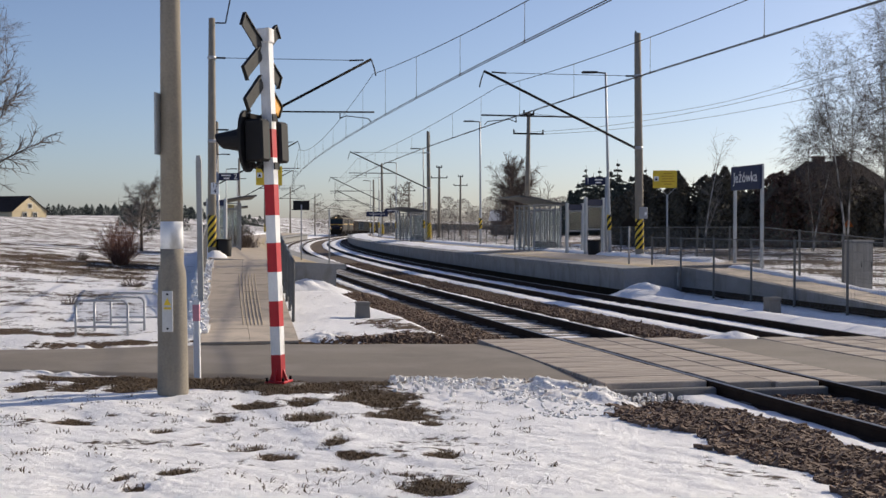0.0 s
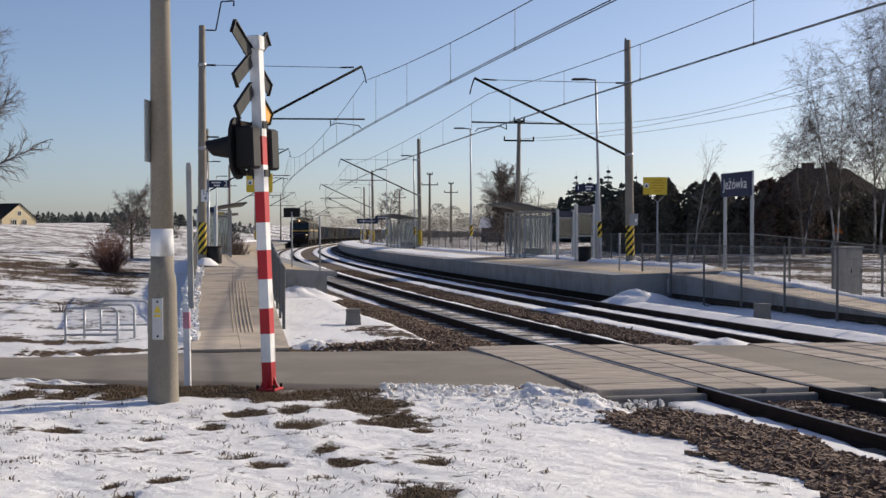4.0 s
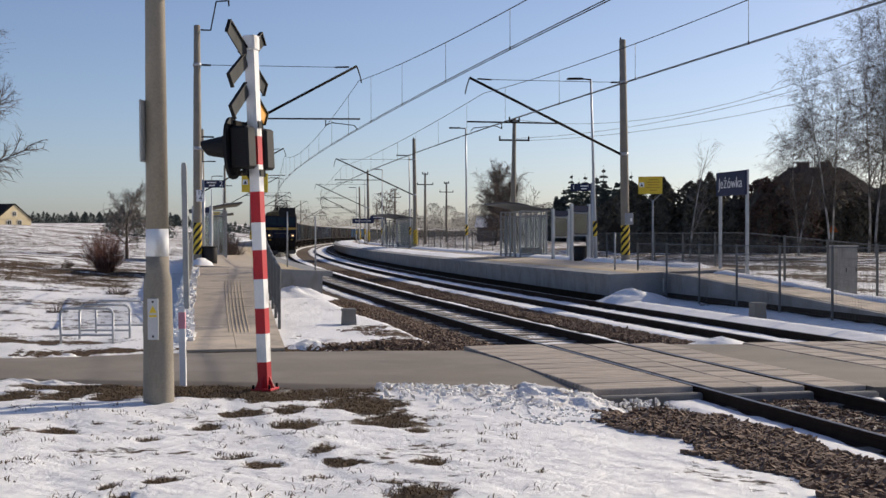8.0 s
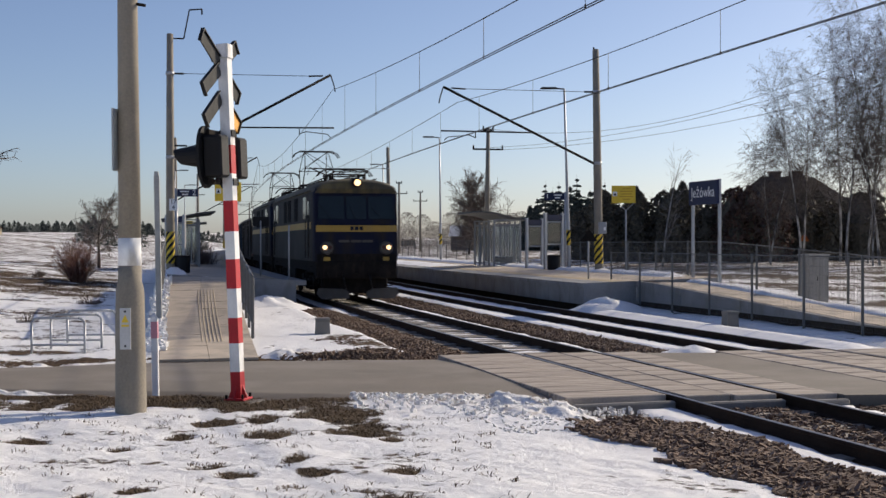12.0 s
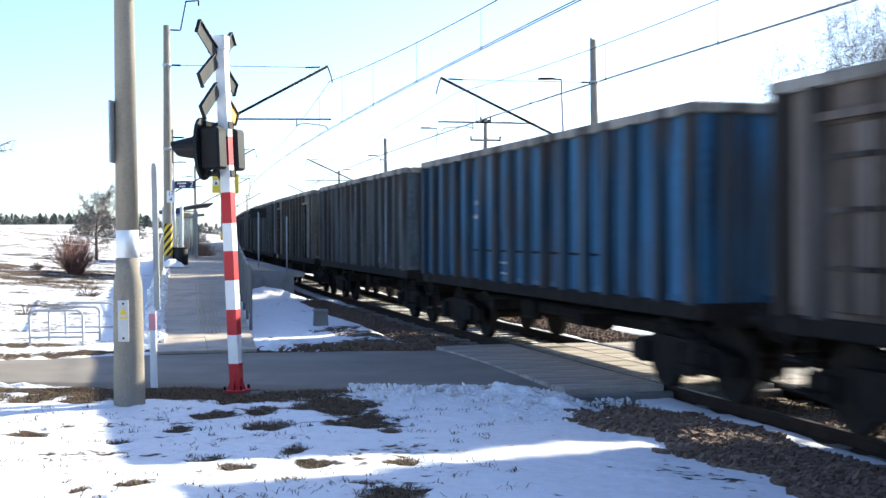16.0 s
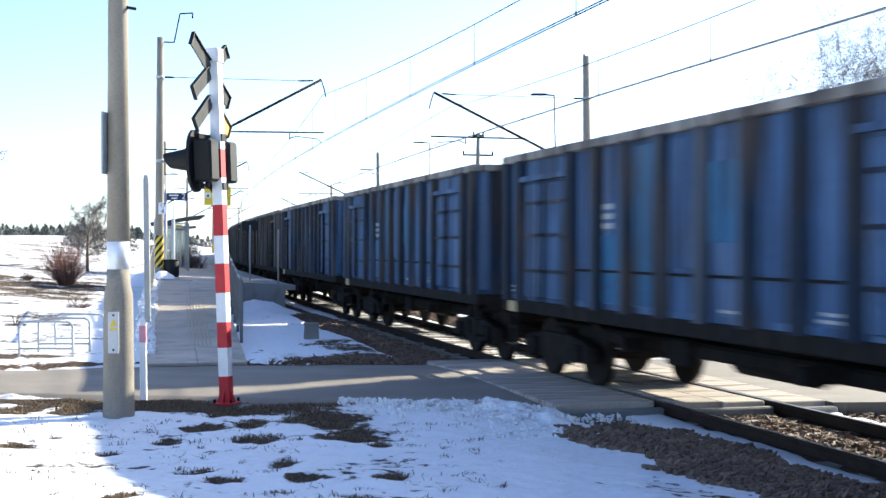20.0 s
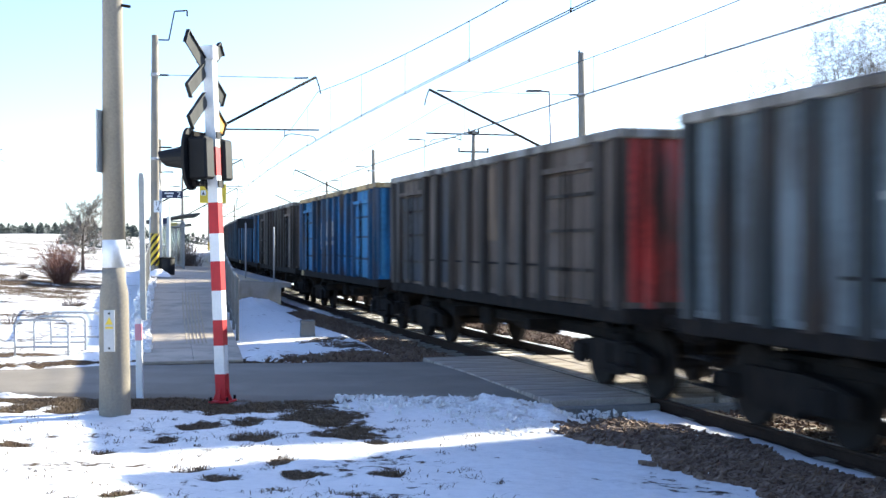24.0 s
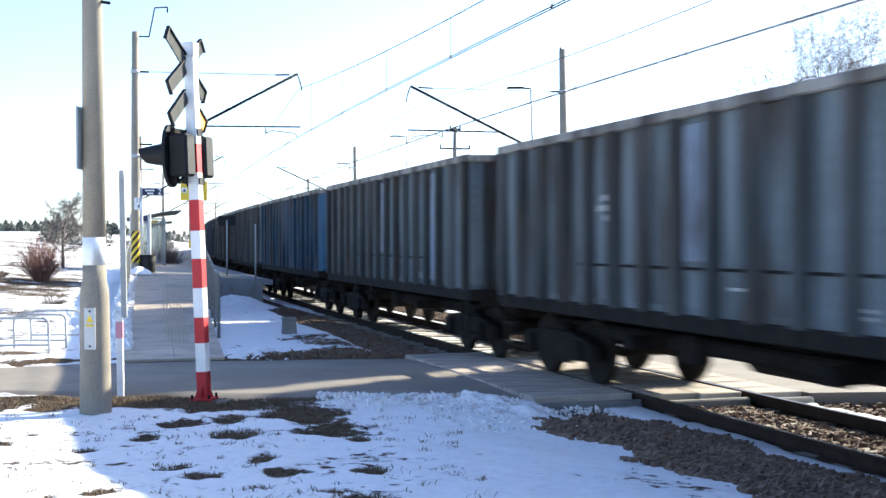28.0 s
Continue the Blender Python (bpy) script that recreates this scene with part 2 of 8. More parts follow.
def rod(bm, a, b, r0, r1=None, n=8, mat_index=0, caps=True):
    """A round bar from a to b, tapered from r0 to r1."""
    a, b = Vector(a), Vector(b)
    r1 = r0 if r1 is None else r1
    q = (b - a).to_track_quat("Z", "Y")
    rings = []
    for p, r in ((a, r0), (b, r1)):
        rings.append([bm.verts.new(p + q @ Vector((r * math.cos(2 * math.pi * i / n), r * math.sin(2 * math.pi * i / n), 0))) for i in range(n)])
    for i in range(n):
        f = bm.faces.new((rings[0][i], rings[0][(i + 1) % n], rings[1][(i + 1) % n], rings[1][i]))
        f.material_index, f.smooth = mat_index, True
    if caps:
        for ring in (rings[0][::-1], rings[1]):
            bm.faces.new(ring).material_index = mat_index
    return rings


def tube(bm, pts, r, n=8, mat_index=0):
    for a, b in zip(pts, pts[1:]):
        rod(bm, a, b, r, n=n, mat_index=mat_index)


def lathe(bm, profile, n=24, mat_index=0, center=(0, 0)):
    """A turned body from (radius, height) pairs."""
    rings = [[bm.verts.new((center[0] + r * math.cos(2 * math.pi * i / n), center[1] + r * math.sin(2 * math.pi * i / n), z)) for i in range(n)] for r, z in profile]
    for ra, rb in zip(rings, rings[1:]):
        for i in range(n):
            f = bm.faces.new((ra[i], ra[(i + 1) % n], rb[(i + 1) % n], rb[i]))
            f.smooth, f.material_index = True, mat_index
    bm.faces.new(rings[0][::-1]).material_index = mat_index
    bm.faces.new(rings[-1]).material_index = mat_index


def prism(bm, poly, axis, a, b, mat_index=0):
    """A polygon of 2D points pulled along an axis from a to b ('x': points are (y, z); 'y': (x, z); 'z': (x, y))."""
    def at(p, k):
        return {"x": (k, p[0], p[1]), "y": (p[0], k, p[1]), "z": (p[0], p[1], k)}[axis]
    va, vb = [bm.verts.new(at(p, a)) for p in poly], [bm.verts.new(at(p, b)) for p in poly]
    n = len(poly)
    fs = [bm.faces.new(va[::-1]), bm.faces.new(vb)]
    fs += [bm.faces.new((va[i], va[(i + 1) % n], vb[(i + 1) % n], vb[i])) for i in range(n)]
    bmesh.ops.recalc_face_normals(bm, faces=fs)
    for f in fs:
        f.material_index = mat_index
    return va + vb


def grid_mesh(name, P, mat_, attribute=None, values=None, smooth=True, parent=None):
    """A sheet from a (rows, columns, 3) array."""
    r, c = P.shape[:2]
    i = np.arange(r * c).reshape(r, c)
    faces = np.stack([i[:-1, :-1], i[:-1, 1:], i[1:, 1:], i[1:, :-1]], -1).reshape(-1, 4)
    me = bpy.data.meshes.new(name)
    me.from_pydata(P.reshape(-1, 3).tolist(), [], faces.tolist())
    me.materials.append(mat_)
    if attribute:
        a = me.attributes.new(attribute, "FLOAT", "POINT")
        a.data.foreach_set("value", np.asarray(values, np.float32).reshape(-1))
    me.polygons.foreach_set("use_smooth", [smooth] * len(me.polygons))
    ob = new(name, me)
    if parent:
        ob.parent = parent
    return ob


# the line of the near track: s metres along it from the crossing (away is positive), lat metres to its right
TX, TY, TH, K0, K1 = 4.2, 15.0, -0.2765, 0.00126, -2.5e-6
_S = np.arange(-400, 1300, 0.25)
_K = np.where(_S < 0, K0, np.maximum(K0 + K1 * _S, 0.0006))


def _run(v):
    c = np.concatenate([[0], np.cumsum((v[1:] + v[:-1]) / 2 * 0.25)])
    return c - c[np.argmin(abs(_S))]


_H = TH + _run(_K)
_PX, _PY = TX + _run(np.sin(_H)), TY + _run(np.cos(_H))


def line(s, lat=0.0, z=0.0):
    """Points at s along the track and lat to its right, as an array (..., 3)."""
    s, lat, z = np.broadcast_arrays(np.asarray(s, float), np.asarray(lat, float), np.asarray(z, float))
    h = np.interp(s, _S, _H)
    return np.stack([np.interp(s, _S, _PX) + lat * np.cos(h), np.interp(s, _S, _PY) - lat * np.sin(h), z], -1)


def on_line(s, lat=0.0, z=0.0, turn=0.0):
    """The pose of a thing beside the track: its x points to the right, its y along the track, away."""
    p = line(s, lat, z)
    return pose(*p.tolist(), 0, 0, -math.degrees(float(np.interp(s, _S, _H))) + turn)


def beside(x, y):
    """s and lat of points of the plan (arrays)."""
    x, y = np.asarray(x, float), np.asarray(y, float)
    s = np.clip((y - TY) / 0.97, -390, 1290)
    for _ in range(12):
        p, h = line(s), np.interp(s, _S, _H)
        s = np.clip(s + 0.9 * ((x - p[..., 0]) * np.sin(h) + (y - p[..., 1]) * np.cos(h)), -399, 1299)
    p, h = line(s), np.interp(s, _S, _H)
    return s, (x - p[..., 0]) * np.cos(h) - (y - p[..., 1]) * np.sin(h)


def step(x, a, b):
    u = np.clip((np.asarray(x, float) - a) / (b - a), 0, 1)
    return u * u * (3 - 2 * u)


_WAVES = np.random.RandomState(5).uniform(-1, 1, (40, 3))


def ripple(x, y, size, octaves=4):
    """Smooth bumps of about that size, within -1 and 1."""
    out, amp, tot = 0.0, 1.0, 0.0
    for o in range(octaves):
        for k in range(5):
            a, b, c = _WAVES[(o * 5 + k) % 40]
            out = out + amp * np.sin((np.asarray(x) * (a + 0.35 * b) + np.asarray(y) * (b - 0.4 * c)) * 6.28 / size + 9 * c + 3 * k)
            tot += amp * 0.55
        size, amp = size / 2.1, amp * 0.55
    return np.clip(out / tot, -1, 1)


TRACK2 = 4.5      # the far track, to the right of the near one
WIDER = 1.0805     # the far platform and what stands on it is laid out at this scale, about the camera's place
FAR = Matrix.Translation((0, 0, EYE_Z)) @ Matrix.Scale(WIDER, 4) @ Matrix.Translation((0, 0, -EYE_Z))


def far(p, by=1.03):
    """Far ramp and fence plan points, scaled about the eye to fit its view."""
    eye = np.array([0.0, 0.0, EYE_Z])
    return (np.asarray(p, float) - eye) * by + eye

ROAD_NEAR, VERGE, ROAD_FAR = (15.95, 0.10), (16.4, -0.13), (22.1, 0.13)     # y at x = 0, and slope; the road widens before the crossing


def road_edges(x):
    return np.maximum(ROAD_NEAR[0] + ROAD_NEAR[1] * x, VERGE[0] + VERGE[1] * np.maximum(x, -14)), ROAD_FAR[0] + ROAD_FAR[1] * x


def ground_z(x, y):
    """Height of the land."""
    s, lat = beside(x, y)
    z = np.zeros_like(lat)
    # land left of the near platform rises to the field, and right of the far platform likewise
    z = z + 0.75 * step(-lat, 6.8, 20) * step(s, 12, 40) + 2.7 * step(-lat, 10, 60) * step(s, 40, 165) + 2.2 * step(s, 140, 420) * step(-lat, 8, 60)
    z = z + 0.85 * step(lat, 9.2, 13) * step(s, 13, 36) + 1.2 * step(lat, 16, 120)
    # the mound on which the camera stands
    z = z + 0.38 * step(15.2 - y, 0.5, 10) * step(-lat, 1.8, 5.5)
    flat = np.clip(np.maximum(step(-lat, 1.75, 2.7), step(lat, 6.6, 7.8)), 0, 1)
    z = z + flat * (0.05 * ripple(x, y, 7.0) + 0.028 * ripple(x, y, 1.7) + 0.009 * ripple(x, y, 0.6) + 0.004 * ripple(y, x, 0.27, 2)) - 0.42 * (1 - flat)
    near, far = road_edges(x)
    in_road = step(y, near - 0.5, near - 0.05) * (1 - step(y, far + 0.05, far + 0.5)) * (1 - step(abs(x), 40, 60))
    return z * (1 - in_road) + in_road * -0.12

# ---- the ground ----
# patches where the grass shows through the snow: x, y, half widths
BARE = ((-4.45, 15.37, 0.26, 0.56), (-3.96, 15.89, 0.36, 0.69), (-3.2, 15.79, 0.35, 0.59), (-2.51, 15.26, 0.34, 0.55), (-1.98, 15.55, 0.35, 0.57), (-1.52, 14.67, 0.22, 0.59),
        (-1.14, 14.18, 0.26, 0.55), (-0.8, 13.01, 0.27, 0.47), (-0.53, 12.27, 0.11, 0.18), (-2.55, 13.57, 0.15, 0.25), (-2.04, 13.99, 0.16, 0.31), (-2.69, 12.43, 0.1, 0.19), (-1.83, 12.72,
        0.2, 0.29), (-1.3, 10.83, 0.09, 0.25), (-3.08, 11.58, 0.07, 0.14), (-2.01, 10.3, 0.12, 0.14), (-1.65, 9.75, 0.15, 0.16), (-1.06, 9.95, 0.11, 0.13), (-1.13, 9.07, 0.07, 0.09),
        (-2.21, 8.69, 0.1, 0.1), (-2.53, 8.41, 0.04, 0.11), (-0.54, 8.75, 0.11, 0.14), (-0.32, 8.28, 0.17, 0.28), (-0.29, 9.98, 0.09, 0.17), (-2.24, 8.22, 0.02, 0.06), (-2.3, 7.94, 0.06,
        0.07), (-4.11, 12.03, 0.11, 0.18), (-5.65, 15.17, 0.23, 0.36), (-5.08, 15.19, 0.23, 0.41))


def cover(x, y):
    """How thick the snow lies: above about a half it hides the ground."""
    s, lat = beside(x, y)
    near, far = road_edges(x)
    snow = np.full_like(lat, 0.92)
    before = y < near
    rough = 0.55 * ripple(x * 0.7, y, 0.9) + 0.45 * ripple(x, y * 0.8, 0.33)
    snow = snow - before * 0.2 * step(ripple(x * 0.5, y * 0.7 + 3, 1.7), 0.1, 0.9) * step(y, 4, 9) * step(-lat, 4.6, 6)
    hole = np.zeros_like(lat)
    for px, py, rx, ry in BARE:
        d = ((x - px) / rx) ** 2 + ((y - py) / ry) ** 2
        hole = np.maximum(hole, np.exp(-0.6 * d) * (1.0 + 0.9 * rough))
    verge = np.exp(-((y - (near - 0.75 + 0.2 * rough)) / 0.75) ** 4) * step(x, -6.4, -5.2) * (1 - step(x, -1.8, -0.6)) * (1.0 + 0.45 * ripple(x, y + 5, 1.3))
    snow = snow - np.maximum(1.05 * hole * before, verge)
    # the field: thin snow over stubble, in furrows, with a brown fallow strip
    fld = step(-lat, 7.2, 9.5) * step(y, 21, 25)
    away = step(y, 26, 44)
    snow = snow - fld * (0.26 + 0.14 * away + 0.3 * np.exp(-((y - 60 - 0.1 * (x + 20)) / 11) ** 2) * (1 + 0.9 * ripple(x * 0.4, y * 1.3, 7.0)) + 0.12 * np.exp(-((y - 36) / 4) ** 2) * ripple(x * 0.3, y, 9.0) + 0.3 * ripple(x * 0.12, y, 5.0) * away + 0.2 * ripple(x * 0.5, y, 1.9))
    snow = snow - 0.8 * np.exp(-((y - far - 0.3 - 0.25 * ripple(x, y, 1.5)) / 0.45) ** 2) * step(x, -9, -6) * (1 - step(x, 1, 2))
    snow = snow - 0.95 * np.exp(-((x + 9.4) / 2.4) ** 4 - ((y - 22.8 - 0.25 * ripple(x, y, 1.6)) / 0.55) ** 2)
    snow = snow - 0.75 * step(-lat, 2.4, 2.9) * (1 - step(-lat, 2.9 + 0.6 * ripple(x, y, 2.4), 3.9)) * step(s, 7.6, 8.4) * (1 - step(s, 12, 15)) * (0.8 + 0.5 * rough)
    snow = snow - step(lat, 11, 15) * (0.52 + 0.25 * ripple(x * 0.4, y, 5.0) + 0.12 * ripple(x, y, 1.6))
    return snow


def build_ground():
    ang = np.concatenate([np.arange(-180, -28, 4.0), np.arange(-28, 28, 0.2), np.arange(28, 180.1, 4.0)])
    rad = np.concatenate([[0.0, 1.5, 3, 4.5, 6], np.arange(7, 17, 0.06), 17.0 * 1.016 ** np.arange(340)])
    a, r = np.meshgrid(np.radians(ang), rad)
    x, y = r * np.sin(a), r * np.cos(a)
    z = ground_z(x, y)
    snow = cover(x, y)
    z = z - 0.025 * (1 - step(snow, 0.35, 0.75)) * (r < 24)
    ob = grid_mesh("ground", np.stack([x, y, z], -1), M_GROUND, "snow", snow)
    tagged(ob, "melting snow over brown winter grass and fields", "ground", kind="structure")


build_ground()


# ---- the track bed, with snow lying between the rails ----
def build_bed():
    s = np.concatenate([np.arange(-40, -9, 0.5), np.arange(-9, 60, 0.12), np.arange(60, 160, 0.5), np.arange(160, 700, 2.0)])
    lat = np.arange(-3.0, 7.31, 0.1)
    S, A = np.meshgrid(s, lat, indexing="ij")
    P = line(S, A)
    x, y = P[..., 0], P[..., 1]
    z = np.full_like(S, -0.20)
    z = z - 0.16 * step(-A, 2.0, 3.0) - 0.16 * step(A, 6.3, 7.3)
    snow = np.zeros_like(S)
    w = 0.12 * ripple(x, y, 3.0)
    def strip(a, b, v):
        return v * step(A, a - 0.06 + w, a + 0.10 + w) * (1 - step(A, b - 0.10 + w, b + 0.06 + w))
    far_side = step(S, 7.6, 8.2)
    near_side = 1 - step(S, 1.3, 1.9)
    for base in (0.0, TRACK2):
        snow = np.maximum(snow, strip(base - 0.66, base + 0.66, (0.53 - 0.2 * near_side) if base == 0 else 0.95))
    snow = np.maximum(snow, strip(0.85, 1.55, 0.95))
    snow = np.maximum(snow, strip(2.95, 3.6, 0.95))
    snow = np.maximum(snow, strip(5.45, 9.0, 1.1) * (1 - 0.75 * step(S, 21.8, 23.2)))
    snow = np.maximum(snow, strip(-1.38, -0.85, 0.4 + 0.35 * step(S, 20, 26) + 0.5 * near_side))
    z = z + 0.07 * step(snow, 0.3, 0.8) + 0.012 * ripple(x, y, 0.5)
    z = z + 0.16 * step(A, 5.5, 6.7) * far_side * (1 - step(S, 21.6, 23.0)) - 0.12 * step(A, 5.5, 5.9) * step(S, 22.0, 23.4)
    near, far = road_edges(x)
    in_road = step(y, near - 0.1, near) * (1 - step(y, far, far + 0.1))
    z = z - 0.2 * in_road
    ob = grid_mesh("track_bed", np.stack([x, y, z], -1), M_BED, "snow", snow + 0.05)
    tagged(ob, "brown ballast track bed with strips of snow", "track bed", kind="structure")


build_bed()


def sweep(name, profile, s, lat, mat_, z=0.0):
    """A profile of (x, z) points drawn along the track."""
    S, I = np.meshgrid(s, np.arange(len(profile)), indexing="ij")
    pr = np.array(profile)
    P = line(S, lat + pr[I, 0], z + pr[I, 1])
    return grid_mesh(name, P, mat_, smooth=False)


RAIL = [(-0.075, -0.17), (-0.075, -0.158), (-0.01, -0.14), (-0.01, -0.045), (-0.036, -0.035), (-0.036, -0.004), (-0.03, 0.0), (0.03, 0.0), (0.036, -0.004), (0.036, -0.035), (0.01, -0.045), (0.01, -0.14), (0.075, -0.158), (0.075, -0.17)]
rail_s = np.concatenate([np.arange(-60, 80, 0.5), np.arange(80, 700, 3.0)])
for base, nm in ((0.0, "near"), (TRACK2, "far")):
    track = thing("railway_track", Matrix(), f"pair of rusty steel rails on concrete sleepers, {nm} track", "track", group="railway tracks", kind="structure")
    for side in (-0.7535, 0.7535):
        r = sweep("rail", RAIL, rail_s, base + side, M_RAILSIDE)
        r.parent = track
        top = sweep("rail_head", [(-0.034, 0.001), (-0.03, 0.004), (0.03, 0.004), (0.034, 0.001)], rail_s, base + side, M_RAILTOP)
        top.parent = r
    bm = bmesh.new()
    prism(bm, [(-0.15, -0.36), (0.15, -0.36), (0.13, -0.155), (-0.13, -0.155)], "x", -1.25, 1.25)
    first = part("sleeper", bm, M_SLEEPER, track)
    first.matrix_basis = on_line(-14.5, base)
    for i in range(1, 170):
        s_ = -14.5 + 0.6 * i
        if 1.2 < s_ < 7.6:
            continue
        o = new("sleeper", first.data)
        o.parent = track
        o.matrix_basis = on_line(s_, base, 0.012 * math.sin(i * 2.3))

# ---- road and level crossing ----
def build_road():
    x = np.concatenate([np.arange(-45, -12, 1.5), np.arange(-12, 2.3, 0.25)])
    v = np.linspace(0, 1, 30)
    X, V = np.meshgrid(x, v, indexing="ij")
    n, f = road_edges(X)
    f = f - 0.7 * step(-X, 4, 9) + 0.12 * ripple(X, 3.0, 2.0)
    n = n + 0.10 * ripple(X, 9.0, 2.4)
    Y = n + (f - n) * V
    Z = -0.015 - 0.05 * (2 * V - 1) ** 2 + 0.004 * ripple(X, Y, 3.0)
    Z[:, 0] = Z[:, -1] = -0.16
    ob = grid_mesh("road", np.stack([X, Y, Z], -1), M_ASPHALT)
    tagged(ob, "worn grey asphalt country road", "road", kind="structure")
    x = np.arange(10.6, 46, 0.5)
    X, V = np.meshgrid(x, v, indexing="ij")
    n, f = road_edges(X)
    Y = n + (f - n) * V
    Z = -0.015 - 0.05 * (2 * V - 1) ** 2
    Z[:, 0] = Z[:, -1] = -0.16
    ob = grid_mesh("road", np.stack([X, Y, Z], -1), M_ASPHALT)
    tagged(ob, "worn grey asphalt road beyond the crossing", "road", kind="structure")


build_road()


def slab_mesh(w, l, h=0.14):
    """A crossing slab: worn top edges, a steel angle along its rim."""
    bm = bmesh.new()
    box(bm, 0.008, w - 0.008, 0.010, l - 0.010, -h, 0.0, bevel=0.012)
    me = bpy.data.meshes.new("slab")
    bm.to_mesh(me)
    bm.free()
    me.materials.append(M_SLAB)
    return me


crossing = thing("level_crossing", Matrix(), "level crossing of long concrete slabs between the rails", "level crossing", kind="structure")
_slabs = {}
# rows of slabs along the rails: outer left, inner near track, between tracks (three), inner far track, outer right
for a, b in ((-2.25, -0.80), (-0.66, 0.02), (0.02, 0.66), (0.80, 1.5), (2.95, 3.69), (3.85, 4.5), (4.5, 5.16), (5.31, 6.85)):
    n = 10
    mid = (a + b) / 2
    c = line(4.5, mid)
    lo, hi = road_edges(c[0])
    s_lo, _ = beside(c[0] - 0.0, lo)
    s_a, s_b = float(beside(*line(0, mid)[:2])[0]), 0
    s0 = next(s for s in np.arange(-1, 6, 0.05) if line(s, mid)[1] > road_edges(line(s, mid)[0])[0] - 0.15)
    s1 = next(s for s in np.arange(3, 12, 0.05) if line(s, mid)[1] > road_edges(line(s, mid)[0])[1] + 0.05)
    ln = (s1 - s0) / n
    key = (round(b - a, 2), round(ln, 3))
    if key not in _slabs:
        _slabs[key] = slab_mesh(b - a, ln)
    for i in range(n):
        o = new("slab", _slabs[key])
        o.parent = crossing
        o.matrix_basis = on_line(s0 + i * ln, a, 0.002 + 0.003 * math.sin(i * 5 + a * 7), 0.12 * math.sin(i * 3 + a))
# the asphalt strip between the two tracks, and the concrete beam that ends the slabs
bm = bmesh.new()
pts = [line(s, 1.5)[:2] for s in np.linspace(0.9, 7.4, 12)] + [line(s, 2.95)[:2] for s in np.linspace(7.0, 0.6, 12)]
prism(bm, [tuple(p) for p in pts], "z", -0.2, -0.008)
part("asphalt_strip", bm, M_ASPHALT, crossing)
for s_, lo, hi in ((1.35, -2.25, -0.82), (1.1, -0.66, 0.66), (0.9, 0.82, 1.5)):
    bm = bmesh.new()
    box(bm, lo, hi, -0.12, 0.0, -0.34, -0.05, bevel=0.02)
    b_ = part("edge_beam", bm, M_CONCRETE, crossing)
    b_.matrix_basis = on_line(s_, 0)

# ---- platforms ----
DECK = 0.76


def build_platform(right, s0, s1, inner, outer):
    pl = thing("platform", Matrix(), "raised concrete station platform with paved deck and snow along it", "platform", group="station platforms", kind="structure")
    s = np.concatenate([np.arange(s0, min(s1, s0 + 60), 1.0), np.arange(s0 + 60, s1 + 0.1, 3.0)])
    sgn = 1 if right else -1
    # edge wall: an overhanging slab on the near side, upright cast panels over a recessed footing on the far side
    rise = 0.03 if right else 0.05
    under = [(0.3, 0.08), (0.05, 0.08), (0.05, DECK - 0.13), (0.0, DECK - 0.13)] if right else [(0.35, -0.45), (0.35, DECK - 0.16), (0.0, DECK - 0.16)]
    ov = under + [(0.0, DECK), (0.9, DECK + 0.9 * rise), (0.9, DECK - 0.3), (0.9, 0.08 if right else -0.45)]
    w = sweep("edge_wall", [(sgn * a, z) for a, z in ov], s, inner, M_PALE)
    w.parent = pl
    bm = bmesh.new()
    poly = [(sgn * a, z) for a, z in under + [(0.0, DECK - 0.003), (abs(outer - inner), DECK + rise * abs(outer - inner) - 0.003), (abs(outer - inner), under[0][1])]]
    prism(bm, poly, "y", -0.12, 0.02)
    e = part("end_wall", bm, M_PALE, pl)
    e.matrix_basis = on_line(s0, inner)
    if right:
        # recessed soil footing, with the recess's shade in its dark colour
        ft = sweep("footing", [(0.3, -0.6), (0.3, 0.12)], s, inner, M_SHADED_SOIL)
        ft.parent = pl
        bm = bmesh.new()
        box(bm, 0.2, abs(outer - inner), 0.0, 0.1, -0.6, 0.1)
        fe = part("end_footing", bm, M_SHADED_SOIL, pl)
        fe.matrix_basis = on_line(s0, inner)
    # deck in strips
    wid = abs(outer - inner)
    S, A = np.meshgrid(s, np.linspace(0.88, wid, 6), indexing="ij")
    P = line(S, inner + sgn * A, DECK + rise * A + 0.002)
    d = grid_mesh("deck", P, M_PAVING)
    d.parent = pl
    # outer wall
    o = sweep("back_wall", [(sgn * wid, -0.3), (sgn * wid, DECK + rise * wid)], s, inner, M_CONCRETE)
    o.parent = pl
    st = sweep("warning_line", [(sgn * 1.02, DECK + rise * 1.02 + 0.007), (sgn * 1.16, DECK + rise * 1.16 + 0.007)], s, inner, M_FADED)
    st.parent = pl
    tp = sweep("tactile_strip", [(sgn * 1.2, DECK + rise * 1.2 + 0.007), (sgn * 1.6, DECK + rise * 1.6 + 0.007)], s, inner, M_TACTILE)
    tp.parent = pl
    return pl


platform_left = build_platform(False, 27.7, 210, -1.8, -6.4)
platform_right = build_platform(True, 22.5, 205, 6.2, 11.0)


